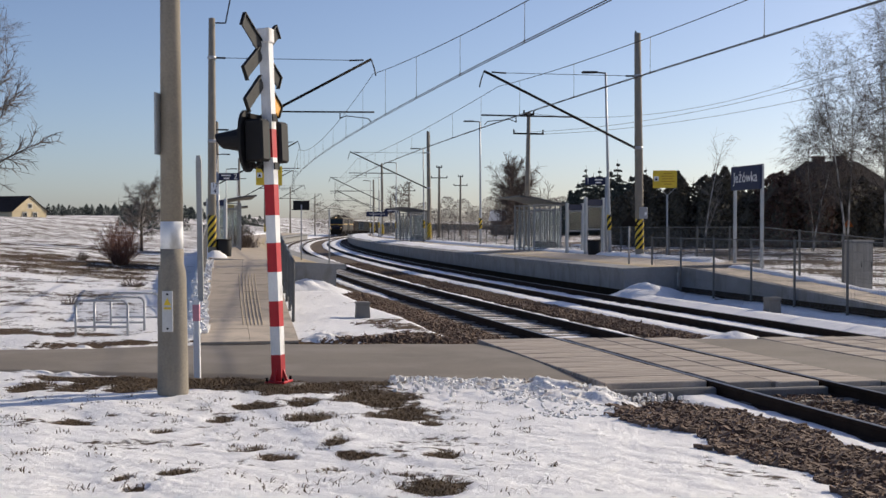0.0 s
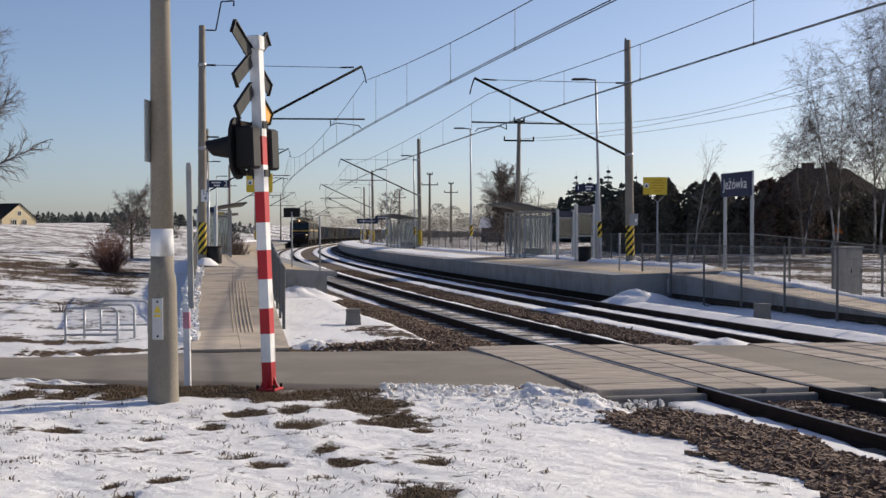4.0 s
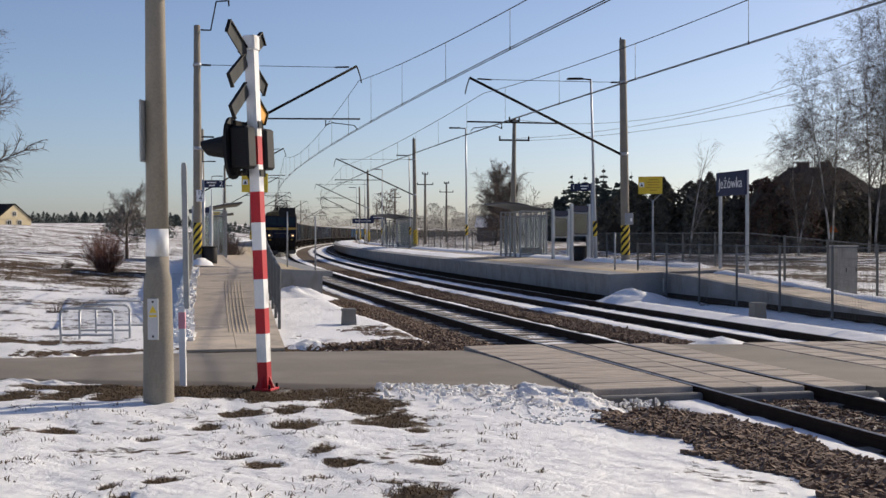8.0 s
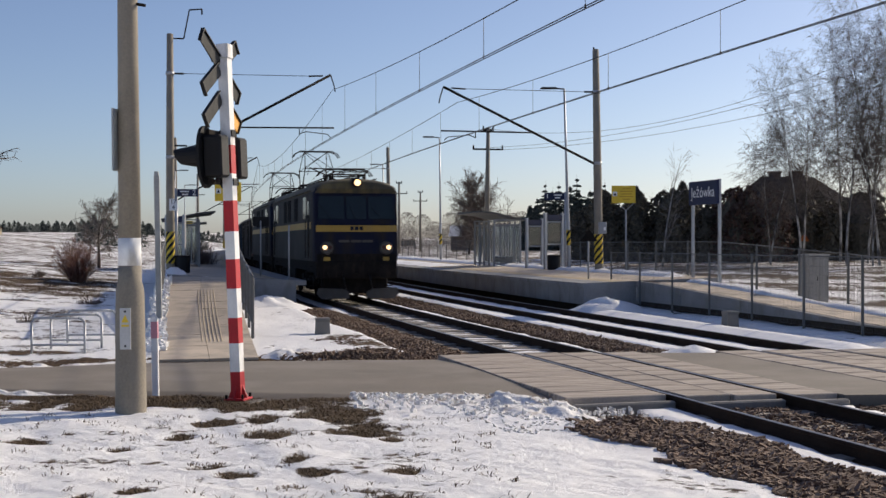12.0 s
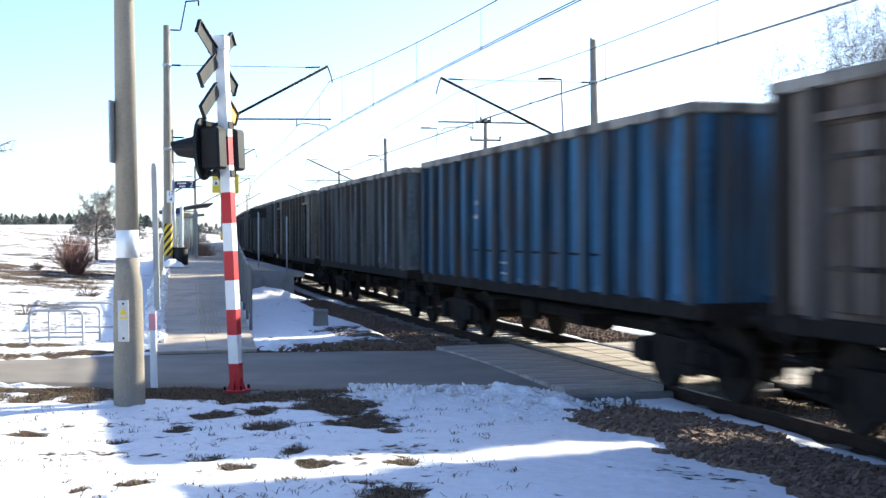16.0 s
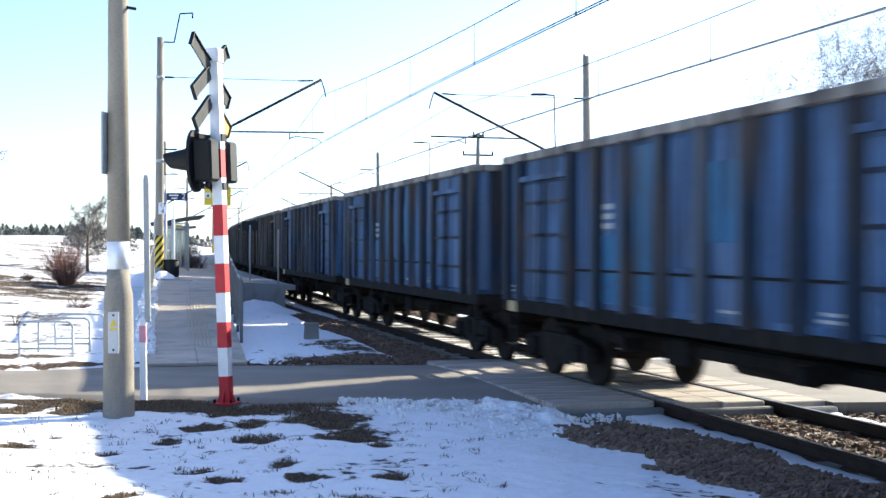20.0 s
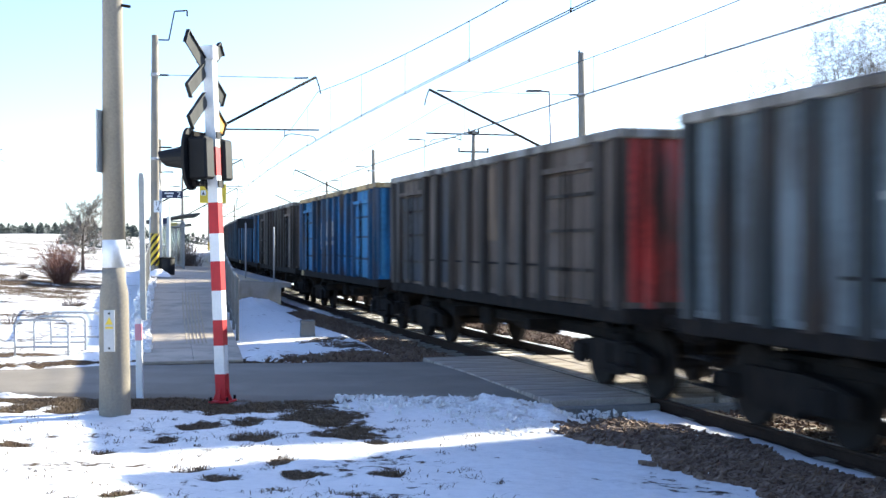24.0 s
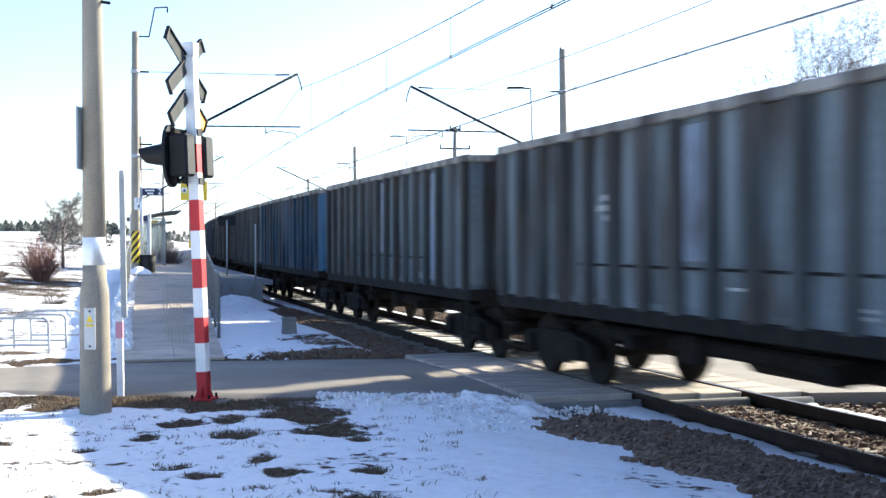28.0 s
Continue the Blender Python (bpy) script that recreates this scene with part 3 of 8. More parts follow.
def snow_ridge(name, s, lat, width, height, label, base, seed=0, parent=None):
    """A heap of swept snow lying along the track."""
    n = 12
    S, I = np.meshgrid(s, np.linspace(-1, 1, n), indexing="ij")
    rs = np.random.RandomState(seed)
    P0 = line(S, lat)
    wob = 1 + 0.35 * ripple(P0[..., 0] + seed, P0[..., 1], 2.2)
    end = np.clip(np.minimum((S - s[0]) / 0.8, (s[-1] - S) / 0.8), 0.0, 1)
    hh = height * wob * np.cos(I * 1.57) ** 0.8 * end * (1 + 0.25 * ripple(S * 3 + seed, I * 4, 1.3))
    bz = base(S) if callable(base) else base
    P = line(S, lat + I * width / 2 * wob, bz + hh - 0.02)
    ob = grid_mesh(name, P, M_SNOW)
    return tagged(ob, label, "snow", kind="stuff")


snow_ridge("snow_bank", np.arange(24, 200, 0.4), 10.3, 0.9, 0.15, "snow swept to the back of the platform", 0.88, 2)
snow_ridge("snow_bank", np.arange(48, 200, 0.5), 8.2, 2.6, 0.09, "snow lying along the platform", 0.81, 3)
snow_ridge("snow_bank", np.arange(28, 200, 0.4), -6.1, 0.9, 0.26, "snow swept to the back of the platform", 0.9, 4)

# the ramp from the road to the near platform: rows of paving slabs with a tactile strip
ramp_l = thing("access_ramp", Matrix(), "paved concrete ramp leading from road up to platform", "ramp", kind="structure")
RS0, RS1 = 8.6, 27.6


def ramp_pt(u, v):
    """u along the ramp 0..1, v across from its left edge 0..1."""
    s = RS0 + (RS1 - RS0) * u
    a = -7.15 + 0.75 * u + v * (1.75 + 0.45 * u)
    return line(s, a, 0.0 + 0.93 * u * (1.0) - 0.02 * (1 - u))


U, V = np.meshgrid(np.linspace(0, 1, 60), np.linspace(0, 1, 3), indexing="ij")
g = grid_mesh("ramp_core", np.concatenate([ramp_pt(U, V)[:, :1] - [0, 0, 1.0], ramp_pt(U, V) - [0, 0, 0.03], ramp_pt(U, V)[:, -1:] - [0, 0, 1.0]], 1), M_CONCRETE, parent=ramp_l)
nu, nv = 11, 2
for i in range(nu):
    for j in range(nv):
        u0, u1, v0, v1 = i / nu + 0.0004, (i + 1) / nu - 0.0004, j / nv + 0.002, (j + 1) / nv - 0.002
        c = [Vector(ramp_pt(a, b).tolist()) for a, b in ((u0, v0), (u0, v1), (u1, v1), (u1, v0))]
        bm = bmesh.new()
        lo_, hi_ = [bm.verts.new(p - Vector((0, 0, 0.05))) for p in c], [bm.verts.new(p + Vector((0, 0, 0.004 * math.sin(i * 7 + j * 3)))) for p in c]
        bm.faces.new(hi_)
        for k in range(4):
            bm.faces.new((lo_[k], lo_[(k + 1) % 4], hi_[(k + 1) % 4], hi_[k]))
        bmesh.ops.recalc_face_normals(bm, faces=bm.faces[:])
        part("paving_slab", bm, M_PAVING, ramp_l)
for k in range(6):
    v = 0.45 + k * 0.042
    U1 = np.linspace(0.12, 0.72, 30)
    P = np.stack([ramp_pt(U1, v) + [0, 0, 0.006], ramp_pt(U1, v + 0.005) + [0, 0, 0.011], ramp_pt(U1, v + 0.012) + [0, 0, 0.011], ramp_pt(U1, v + 0.018) + [0, 0, 0.006]], 1)
    grid_mesh("tactile_rib", P, M_TACTILE, parent=ramp_l)


# ---- catenary masts ----
def stripes(bm, r, z0, z1, n=5, mi=1, mj=2):
    """Black and yellow slanted hazard bands round a mast."""
    k, bands = 32, 2 * (n - 1)
    d = (z1 - z0) / bands
    for i in range(k):
        a0, a1 = 2 * math.pi * i / k, 2 * math.pi * (i + 1) / k
        for b in range(-bands, bands):
            lo0, lo1 = (z0 + (b + bands * a / (2 * math.pi)) * d for a in (a0, a1))
            c = [min(z1, max(z0, q)) for q in (lo0, lo1, lo1 + d, lo0 + d)]
            if c[2] - c[1] + c[3] - c[0] < 1e-4:
                continue
            f = bm.faces.new([bm.verts.new((r * math.cos(a), r * math.sin(a), q)) for a, q in zip((a0, a1, a1, a0), c)])
            f.material_index = mi if b % 2 else mj


def catenary_mast(s, lat, top, reach, base_z, r=0.14, label="", arm_low=5.0, arm_tip=7.9, hazard=True, lean=0.0, wire=5.74):
    """A spun-concrete mast with a tube cantilever that reaches over the track; reach is signed along lat."""
    t = thing("catenary_mast", on_line(s, lat, base_z) @ pose(0, 0, 0, 0, lean, 0), label or "concrete overhead line mast with hazard stripes and steel cantilever", "mast", group="catenary masts")
    h = top - base_z
    bm = bmesh.new()
    lathe(bm, [(r * 1.12, -0.4), (r * 1.12, 0.0), (r * 1.05, h * 0.5), (r * 0.82, h), (r * 0.5, h + 0.02)], 20)
    part("pole", bm, M_POLE, t)
    if hazard:
        bm = bmesh.new()
        stripes(bm, r * 1.14, 0.35, 1.5)
        part("hazard_band", bm, [M_POLE, M_YELLOW, M_BLACK], t, "black and yellow slanted stripes")
    g = 1 if reach > 0 else -1
    zl, zt = arm_low - base_z, arm_tip - base_z
    bm = bmesh.new()
    rod(bm, (g * r, 0, zl), (reach, 0, zt), 0.05, n=10)
    part("cantilever_tube", bm, M_DARK, t)
    bm = bmesh.new()
    rod(bm, (g * r, 0, zt - 0.12), (reach * 0.92, 0, zt - 0.06), 0.012, n=6)
    rod(bm, (g * r, 0, zt - 0.12), (g * (r + 0.35), 0, zt - 0.12), 0.035, n=8)
    rod(bm, (reach * 0.86, 0, zt - 0.07), (reach * 0.95, 0, zt - 0.04), 0.03, n=8)
    part("tie_rod", bm, M_DARK, t)
    zs = wire + 0.3 - base_z
    k = (zs - zl) / (zt - zl)
    bm = bmesh.new()
    rod(bm, (reach * k, 0, zs), (reach * 1.02, 0, zs + 0.06), 0.03, n=8)
    rod(bm, (reach * 0.8, 0, zs), (reach * 0.8, 0, zs - 0.22), 0.02, n=6)
    tube(bm, [(reach * 0.8, 0, zs - 0.2), (reach * 0.84, 0, zs - 0.1), (reach * 0.98, 0, zs - 0.18), (reach * 1.0, 0, zs - 0.3)], 0.018, n=6)
    part("steady_arm", bm, M_DARK, t)
    for z_ in (zl, zt - 0.12):
        bm = bmesh.new()
        lathe(bm, [(r * 1.12, z_ - 0.06), (r * 1.12, z_ + 0.06)], 16)
        part("clamp_band", bm, M_STEEL, t)
    bm = bmesh.new()
    tube(bm, [(reach, 0, zt), (reach * 1.02, 0.0, zt - 0.35), (reach * 1.03, 0, zt - 0.62)], 0.025, n=6)
    part("insulator", bm, M_BLACK, t)
    bm = bmesh.new()
    tube(bm, [(g * r * 0.9, 0.02, h - 0.15), (g * (r + 0.35), 0, h - 0.15), (g * (r + 0.55), 0, h + 0.9), (g * (r + 1.0), 0, h + 0.95), (g * (r + 1.0), 0, h + 0.75)] if g > 0 and s < 60 else [(0, r, h), (0, r + 0.05, h + 0.12), (0, r + 0.12, h)], 0.028, n=6)
    part("feeder_bracket" if g > 0 and s < 60 else "bonding_wire", bm, M_DARK, t)
    return t


MASTS_L = [31.5, 76, 122, 170, 218, 268]
MASTS_R = [31.4, 82.2, 132.0, 183.8, 235.7, 289.6]
for s_ in MASTS_L:
    catenary_mast(s_, -6.22, 9.6, 5.85, 0.95 if s_ < 210 else 0.2, hazard=s_ < 210, arm_tip=8.3, arm_low=5.15, wire=5.97)
for s_, l_ in zip(MASTS_R, (10.23, 10.28, 10.2, 10.2, 10.2, 10.2)):
    catenary_mast(s_, l_, 9.61, 4.05 - l_, 0.86 if s_ < 200 else 0.2, r=0.151, hazard=s_ < 200, arm_tip=8.07, arm_low=5.15, lean=-0.9, wire=6.04)


def curve_thing(name, polys, radius, mat_, label, category, kind=""):
    cu = bpy.data.curves.new(name, "CURVE")
    cu.dimensions, cu.bevel_depth, cu.bevel_resolution = "3D", radius, 1
    for pts in polys:
        sp = cu.splines.new("POLY")
        sp.points.add(len(pts) - 1)
        sp.points.foreach_set("co", np.concatenate([np.asarray(pts, float), np.ones((len(pts), 1))], 1).ravel())
    cu.materials.append(mat_)
    return tagged(new(name, cu), label, category, kind=kind)


def overhead(lat0, masts, first, contact, high, dip):
    """Messenger and contact wires of one track, with droppers."""
    stops = [first] + list(masts)
    for j, (s0, s1) in enumerate(zip(stops, stops[1:])):
        u = np.linspace(0, 1, 33)
        s = s0 + (s1 - s0) * u
        mz = high - dip * 4 * u * (1 - u)
        w = thing("overhead_wire", Matrix(), "messenger and contact wires with droppers over the track", "overhead wire", group="overhead wires")
        for nm, z, off in (("messenger_wire", mz, 0.0), ("contact_wire", contact + 0 * u, -0.04), ("contact_wire", contact + 0.004 + 0 * u, 0.05)):
            c = curve_thing(nm, [line(s, lat0 + off, z)], 0.011, M_WIRE, "", "")
            c.parent = w
        n = max(5, int((s1 - s0) / 5.5))
        for k in range(n):
            uu = (k + 0.5) / n
            p = line(s0 + (s1 - s0) * uu, lat0)
            bm = bmesh.new()
            rod(bm, (p[0], p[1], contact), (p[0], p[1], high - dip * 4 * uu * (1 - uu)), 0.006, n=4)
            rod(bm, (p[0], p[1], contact - 0.03), (p[0], p[1], contact + 0.05), 0.018, n=5)
            part("dropper", bm, M_WIRE, w)


overhead(-0.3, MASTS_L, -26.0, 5.97, 7.75, 1.03)
overhead(TRACK2, MASTS_R, -5.4, 6.04, 7.4, 0.455)


# ---- by the road: signal mast, concrete pole, posts, bicycle stands ----
def text(body, size, mat_, parent, m, align="CENTER", name="lettering"):
    cu = bpy.data.curves.new(name, "FONT")
    cu.body, cu.size, cu.extrude, cu.align_x, cu.align_y = body, size, 0.002, align, "CENTER"
    cu.materials.append(mat_)
    ob = new(name, cu)
    ob.parent, ob.matrix_basis = parent, m
    return ob


def warning_signal():
    """Level crossing signal seen from behind: banded mast, stacked saltires, two lamp heads."""
    t = thing("crossing_signal", pose(-2.655, 15.78, 0.0, 0, -2.2, 0) @ pose(0, 0, 0, 0, 0, 74.5), "red and white banded crossing signal mast with saltires and two lamps", "crossing signal")
    cuts = [0.03, 0.37, 0.74, 1.07, 1.45, 1.83, 2.19, 2.59, 2.94, 3.31, 4.44]
    for i, (a, b) in enumerate(zip(cuts, cuts[1:])):
        bm = bmesh.new()
        box(bm, -0.068, 0.068, -0.068, 0.068, a, b)
        part("mast_band", bm, M_WHITE if i % 2 else M_RED, t)
    bm = bmesh.new()
    box(bm, -0.085, 0.085, -0.085, 0.085, 4.43, 4.62, bevel=0.012)
    part("mast_cap", bm, M_WHITE, t)
    bm = bmesh.new()
    box(bm, -0.14, 0.14, -0.14, 0.14, 0.0, 0.03, bevel=0.006)
    for a in range(4):
        c, s = math.cos(a * 1.5708), math.sin(a * 1.5708)
        v = prism(bm, [(0.06, 0.03), (0.135, 0.03), (0.065, 0.2)], "y", -0.008, 0.008)
        bmesh.ops.rotate(bm, verts=v, matrix=Matrix.Rotation(a * 1.5708, 3, "Z"))
    part("base_flange", bm, M_RED, t)
    for x, y in ((-0.115, -0.115), (0.115, -0.115), (-0.115, 0.115), (0.115, 0.115)):
        bm = bmesh.new()
        rod(bm, (x, y, 0.03), (x, y, 0.08), 0.017, n=6)
        part("bolt", bm, M_DARK, t)
    bm = bmesh.new()
    box(bm, -0.26, 0.3, -0.25, 0.25, -0.3, -0.03, bevel=0.02)
    part("footing", bm, M_CONCRETE, t)
    # saltire arms: shallow trays, pale back, black rim
    # amber on the lower right arm is sunlight put into its colour
    arms = [(4.26, 33, -1, M_SALTIRE), (4.26, 33, 1, M_SALTIRE), (4.39, -33, -1, M_SALTIRE), (4.39, -33, 1, M_SALTIRE), (4.02, -36, -1, M_SALTIRE), (4.02, -36, 1, M_SUN_AMBER)]
    for zc, ang, sx, back in arms:
        lean = math.radians(ang)
        m = Matrix.Translation((sx * 0.04, 0.035 if sx < 0 else 0.1, zc + (0.06 if ang > 0 else -0.06))) @ Matrix.Rotation(-lean * sx, 4, "Y")
        bm = bmesh.new()
        x0, x1 = sorted((sx * 0.06, sx * 0.64))
        box(bm, x0, x1, -0.006, 0.012, -0.085, 0.085)
        a = part("saltire_arm", bm, back, t)
        a.matrix_basis = m
        bm = bmesh.new()
        box(bm, x0, x1, -0.03, 0.02, 0.085, 0.1)
        box(bm, sx * 0.64 - 0.008, sx * 0.64 + 0.008, -0.03, 0.02, -0.1, 0.1)
        part("rim", bm, M_BLACK, a)
    for zc in (4.42, 4.22, 3.9, 3.82):
        bm = bmesh.new()
        box(bm, -0.16, 0.16, 0.066, 0.12, zc - 0.035, zc + 0.035, bevel=0.008)
        part("bracket", bm, M_BLACK, t)
    # lamp heads
    for sx in (-0.30, 0.26):
        bm = bmesh.new()
        n = 28
        ring = [(0.22 * math.cos(6.2832 * i / n), 0.40 * math.copysign(abs(math.sin(6.2832 * i / n)) ** 0.75, math.sin(6.2832 * i / n))) for i in range(n)]
        prism(bm, [(sx + x, 3.15 + z) for x, z in ring], "y", 0.16, 0.2)
        h = part("backing_board", bm, M_BLACK, t)
        bm = bmesh.new()
        box(bm, sx - 0.13, sx + 0.13, -0.10, 0.16, 2.88, 3.42, bevel=0.03)
        part("lamp_box", bm, M_BLACK, h)
        bm = bmesh.new()
        k = 20
        for i in range(k):
            a0, a1 = 6.2832 * i / k, 6.2832 * (i + 1) / k
            q = [bm.verts.new((sx + r * math.cos(a), y, 3.17 + r * math.sin(a))) for r, y, a in ((0.16, 0.2, a0), (0.16, 0.2, a1), (0.1, 0.56 + 0.05 * math.sin(a1), a1), (0.1, 0.56 + 0.05 * math.sin(a0), a0))]
            bm.faces.new(q)
        part("hood", bm, M_BLACK, h)
        bm = bmesh.new()
        rod(bm, (sx, 0.2, 3.17), (sx, 0.22, 3.17), 0.14, n=16)
        part("lens", bm, M_PANE_DARK, h)
        bm = bmesh.new()
        rod(bm, (sx, 0.02, 2.81), (sx, 0.02, 2.89), 0.03, n=8)
        part("cable_gland", bm, M_BLACK, h)
    for zc in (3.46, 2.83):
        bm = bmesh.new()
        box(bm, -0.4, 0.42, 0.066, 0.11, zc - 0.03, zc + 0.03)
        part("crossbar", bm, M_DARK, t)
        bm = bmesh.new()
        box(bm, -0.05, 0.06, -0.085, -0.066, zc - 0.045, zc + 0.045)
        part("clamp", bm, M_BLACK, t)


M_PANE_DARK = material("dark_lens", (0.05, 0.01, 0.01), 0.2, vary=0.1)
warning_signal()


def concrete_pole():
    t = thing("utility_pole", pose(-3.74, 14.57, 0, 0, -0.35, 0), "tall round concrete power pole with a white band", "utility pole")
    bm = bmesh.new()
    lathe(bm, [(0.19, -0.4), (0.185, 0.0), (0.172, 1.2), (0.168, 1.42), (0.162, 1.5), (0.140, 1.58), (0.137, 1.77)], 32)
    part("lower_shaft", bm, M_POLE, t)
    bm = bmesh.new()
    lathe(bm, [(0.1375, 1.77), (0.1345, 2.1)], 32)
    part("white_band", bm, M_WHITE, t, "white painted band")
    bm = bmesh.new()
    lathe(bm, [(0.1345, 2.1), (0.118, 4.8), (0.095, 9.0), (0.09, 9.4)], 32)
    part("upper_shaft", bm, M_POLE, t)
    bm = bmesh.new()
    box(bm, -0.075, 0.055, -0.2, -0.185, 0.78, 1.27, bevel=0.004)
    pl = part("warning_plate", bm, M_GREYPLATE, t, "grey plate with yellow warning triangle")
    bm = bmesh.new()
    prism(bm, [(-0.055, 1.1), (0.035, 1.1), (-0.01, 1.19)], "y", -0.2045, -0.2015)
    box(bm, -0.055, 0.035, -0.2045, -0.2015, 1.05, 1.075)
    part("warning_triangle", bm, M_YELLOW, pl)
    for z in (0.82, 1.23):
        bm = bmesh.new()
        rod(bm, (-0.01, -0.206, z), (-0.01, -0.2, z), 0.014, n=8)
        part("screw", bm, M_BLACK, pl)
    # two road signs on the far side, seen edge-on from behind
    for z0, z1, w, off in ((2.9, 3.64, 0.6, -0.17), (2.32, 2.88, 0.36, -0.14)):
        bm = bmesh.new()
        box(bm, -w / 2, w / 2, -0.01, 0.012, z0, z1, bevel=0.004)
        b = part("road_sign", bm, M_SIGNBACK, t, "grey back of a road sign")
        b.matrix_basis = pose(off + 0.06, 0.1, 0, 0, 0, 84)
        bm = bmesh.new()
        for z in (z0 + 0.15, z1 - 0.15):
            box(bm, -0.03, 0.03, -0.05, -0.01, z - 0.02, z + 0.02)
        part("sign_bracket", bm, M_STEEL, b)
    bm = bmesh.new()
    rod(bm, (0.1, -0.02, 4.9), (0.22, -0.02, 4.88), 0.02, n=6)
    part("hook", bm, M_DARK, t)


M_GREYPLATE = material("plate_grey", (0.5, 0.5, 0.49), 0.6, vary=0.08, scale=4, fine=40)
concrete_pole()


def marker_post():
    t = thing("marker_post", pose(-3.98, 16.84, 0.0, 0, -0.9, 0), "slender white post with faded red patch and tall edge-on board", "post")
    bm = bmesh.new()
    box(bm, -0.045, 0.045, -0.03, 0.03, -0.2, 1.03, bevel=0.008)
    p = part("post", bm, M_WHITE, t)
    bm = bmesh.new()
    box(bm, -0.0465, 0.0465, -0.0315, 0.0315, 0.72, 0.95)
    part("red_patch", bm, M_PINK, p)
    bm = bmesh.new()
    prism(bm, [(x + 0.07, z) for x, z in ((-0.04, 1.0), (0.035, 1.0), (0.035, 2.95), (0.02, 3.03), (-0.03, 3.03), (-0.04, 2.95))], "y", -0.02, 0.02)
    part("board", bm, M_SIGNBACK, t)


M_PINK = material("faded_red", (0.62, 0.28, 0.33), 0.6, vary=0.1)
marker_post()


def bike_stand(m):
    t = thing("bicycle_stand", m, "bare steel hoop bicycle stand in the snow", "bicycle stand", group="bicycle stands")
    w, h, r = 0.98, 0.62, 0.12
    pts = [(0, 0, -0.15), (0, 0, h - r)] + [(r - r * math.cos(a), 0, h - r + r * math.sin(a)) for a in (0.4, 0.8, 1.2, 1.57)]
    pts += [(w - p[0], 0, p[2]) for p in pts[::-1]]
    bm = bmesh.new()
    tube(bm, pts, 0.024, n=10)
    part("hoop", bm, M_STEEL, t)
    bm = bmesh.new()
    rod(bm, (0, 0, 0.12), (w, 0, 0.12), 0.02, n=8)
    part("lower_rail", bm, M_STEEL, t)
    return t


stand = bike_stand(pose(-7.66, 22.64, 0.02, 0, 0, 2))
copy_thing(stand, pose(-7.66, 23.75, 0.02, 0, 0, 3))
copy_thing(stand, pose(-7.72, 25.0, 0.03, 0, 0, 4))


def junction_box(m, label):
    t = thing("trackside_box", m, label, "junction box", group="trackside boxes")
    bm = bmesh.new()
    prism(bm, [(-0.26, -0.1), (0.26, -0.1), (0.21, 0.34), (-0.21, 0.34)], "y", -0.2, 0.2)
    part("box", bm, M_CONCRETE, t)
    bm = bmesh.new()
    box(bm, -0.23, 0.23, -0.22, 0.22, 0.34, 0.4, bevel=0.015)
    part("lid", bm, M_CONCRETE, t)


junction_box(pose(-2.69, 27.2, -0.12, 0, 0, 12) @ Matrix.Diagonal((0.68, 0.7, 1.2, 1)), "small concrete trackside box in the snow")
junction_box(FAR @ pose(6.7, 28.3, -0.08, 0, 0, 15) @ Matrix.Diagonal((0.66, 0.7, 1.3, 1)), "small concrete trackside box beside the far track")


# ---- ramp railings ----
def railing(p, n_bars, label, flat=False):
    """A run of steel railing along points p (base), with posts and flat bars."""
    t = thing("railing", Matrix(), label, "railing", group="ramp railings")
    p = [Vector(q) for q in p]
    H_ = 1.18
    for z in (H_, 0.18):
        bm = bmesh.new()
        tube(bm, [q + Vector((0, 0, z)) for q in p], 0.03 if z == H_ else 0.018, n=8)
        part("handrail" if z == H_ else "bottom_rail", bm, M_FENCE, t)
    for a, b in zip(p, p[1:]):
        d = (b - a)
        bm = bmesh.new()
        box(bm, -0.03, 0.03, -0.03, 0.03, -0.1, H_, bevel=0.006)
        q = part("post", bm, M_FENCE, t)
        q.location = a
        k = max(2, int(d.length / 0.16))
        bm = bmesh.new()
        box(bm, -0.022, 0.022, -0.006, 0.006, 0.18, H_ - 0.02)
        first = None
        for i in range(1, k):
            if first is None:
                first = part("bar", bm, M_FENCE, t)
                o = first
            else:
                o = new("bar", first.data)
                o.parent = t
            o.location = a + d * i / k
            o.rotation_euler = (0, 0, math.atan2(d.y, d.x))
    return t


railing([tuple(ramp_pt(u, -0.03)) for u in np.linspace(0.33, 1.0, 8)], 8, "grey steel railing along the ramp on the field side")
railing([tuple(ramp_pt(u, 1.03)) for u in np.linspace(0.18, 0.98, 9)], 8, "grey steel railing along the ramp on the track side")


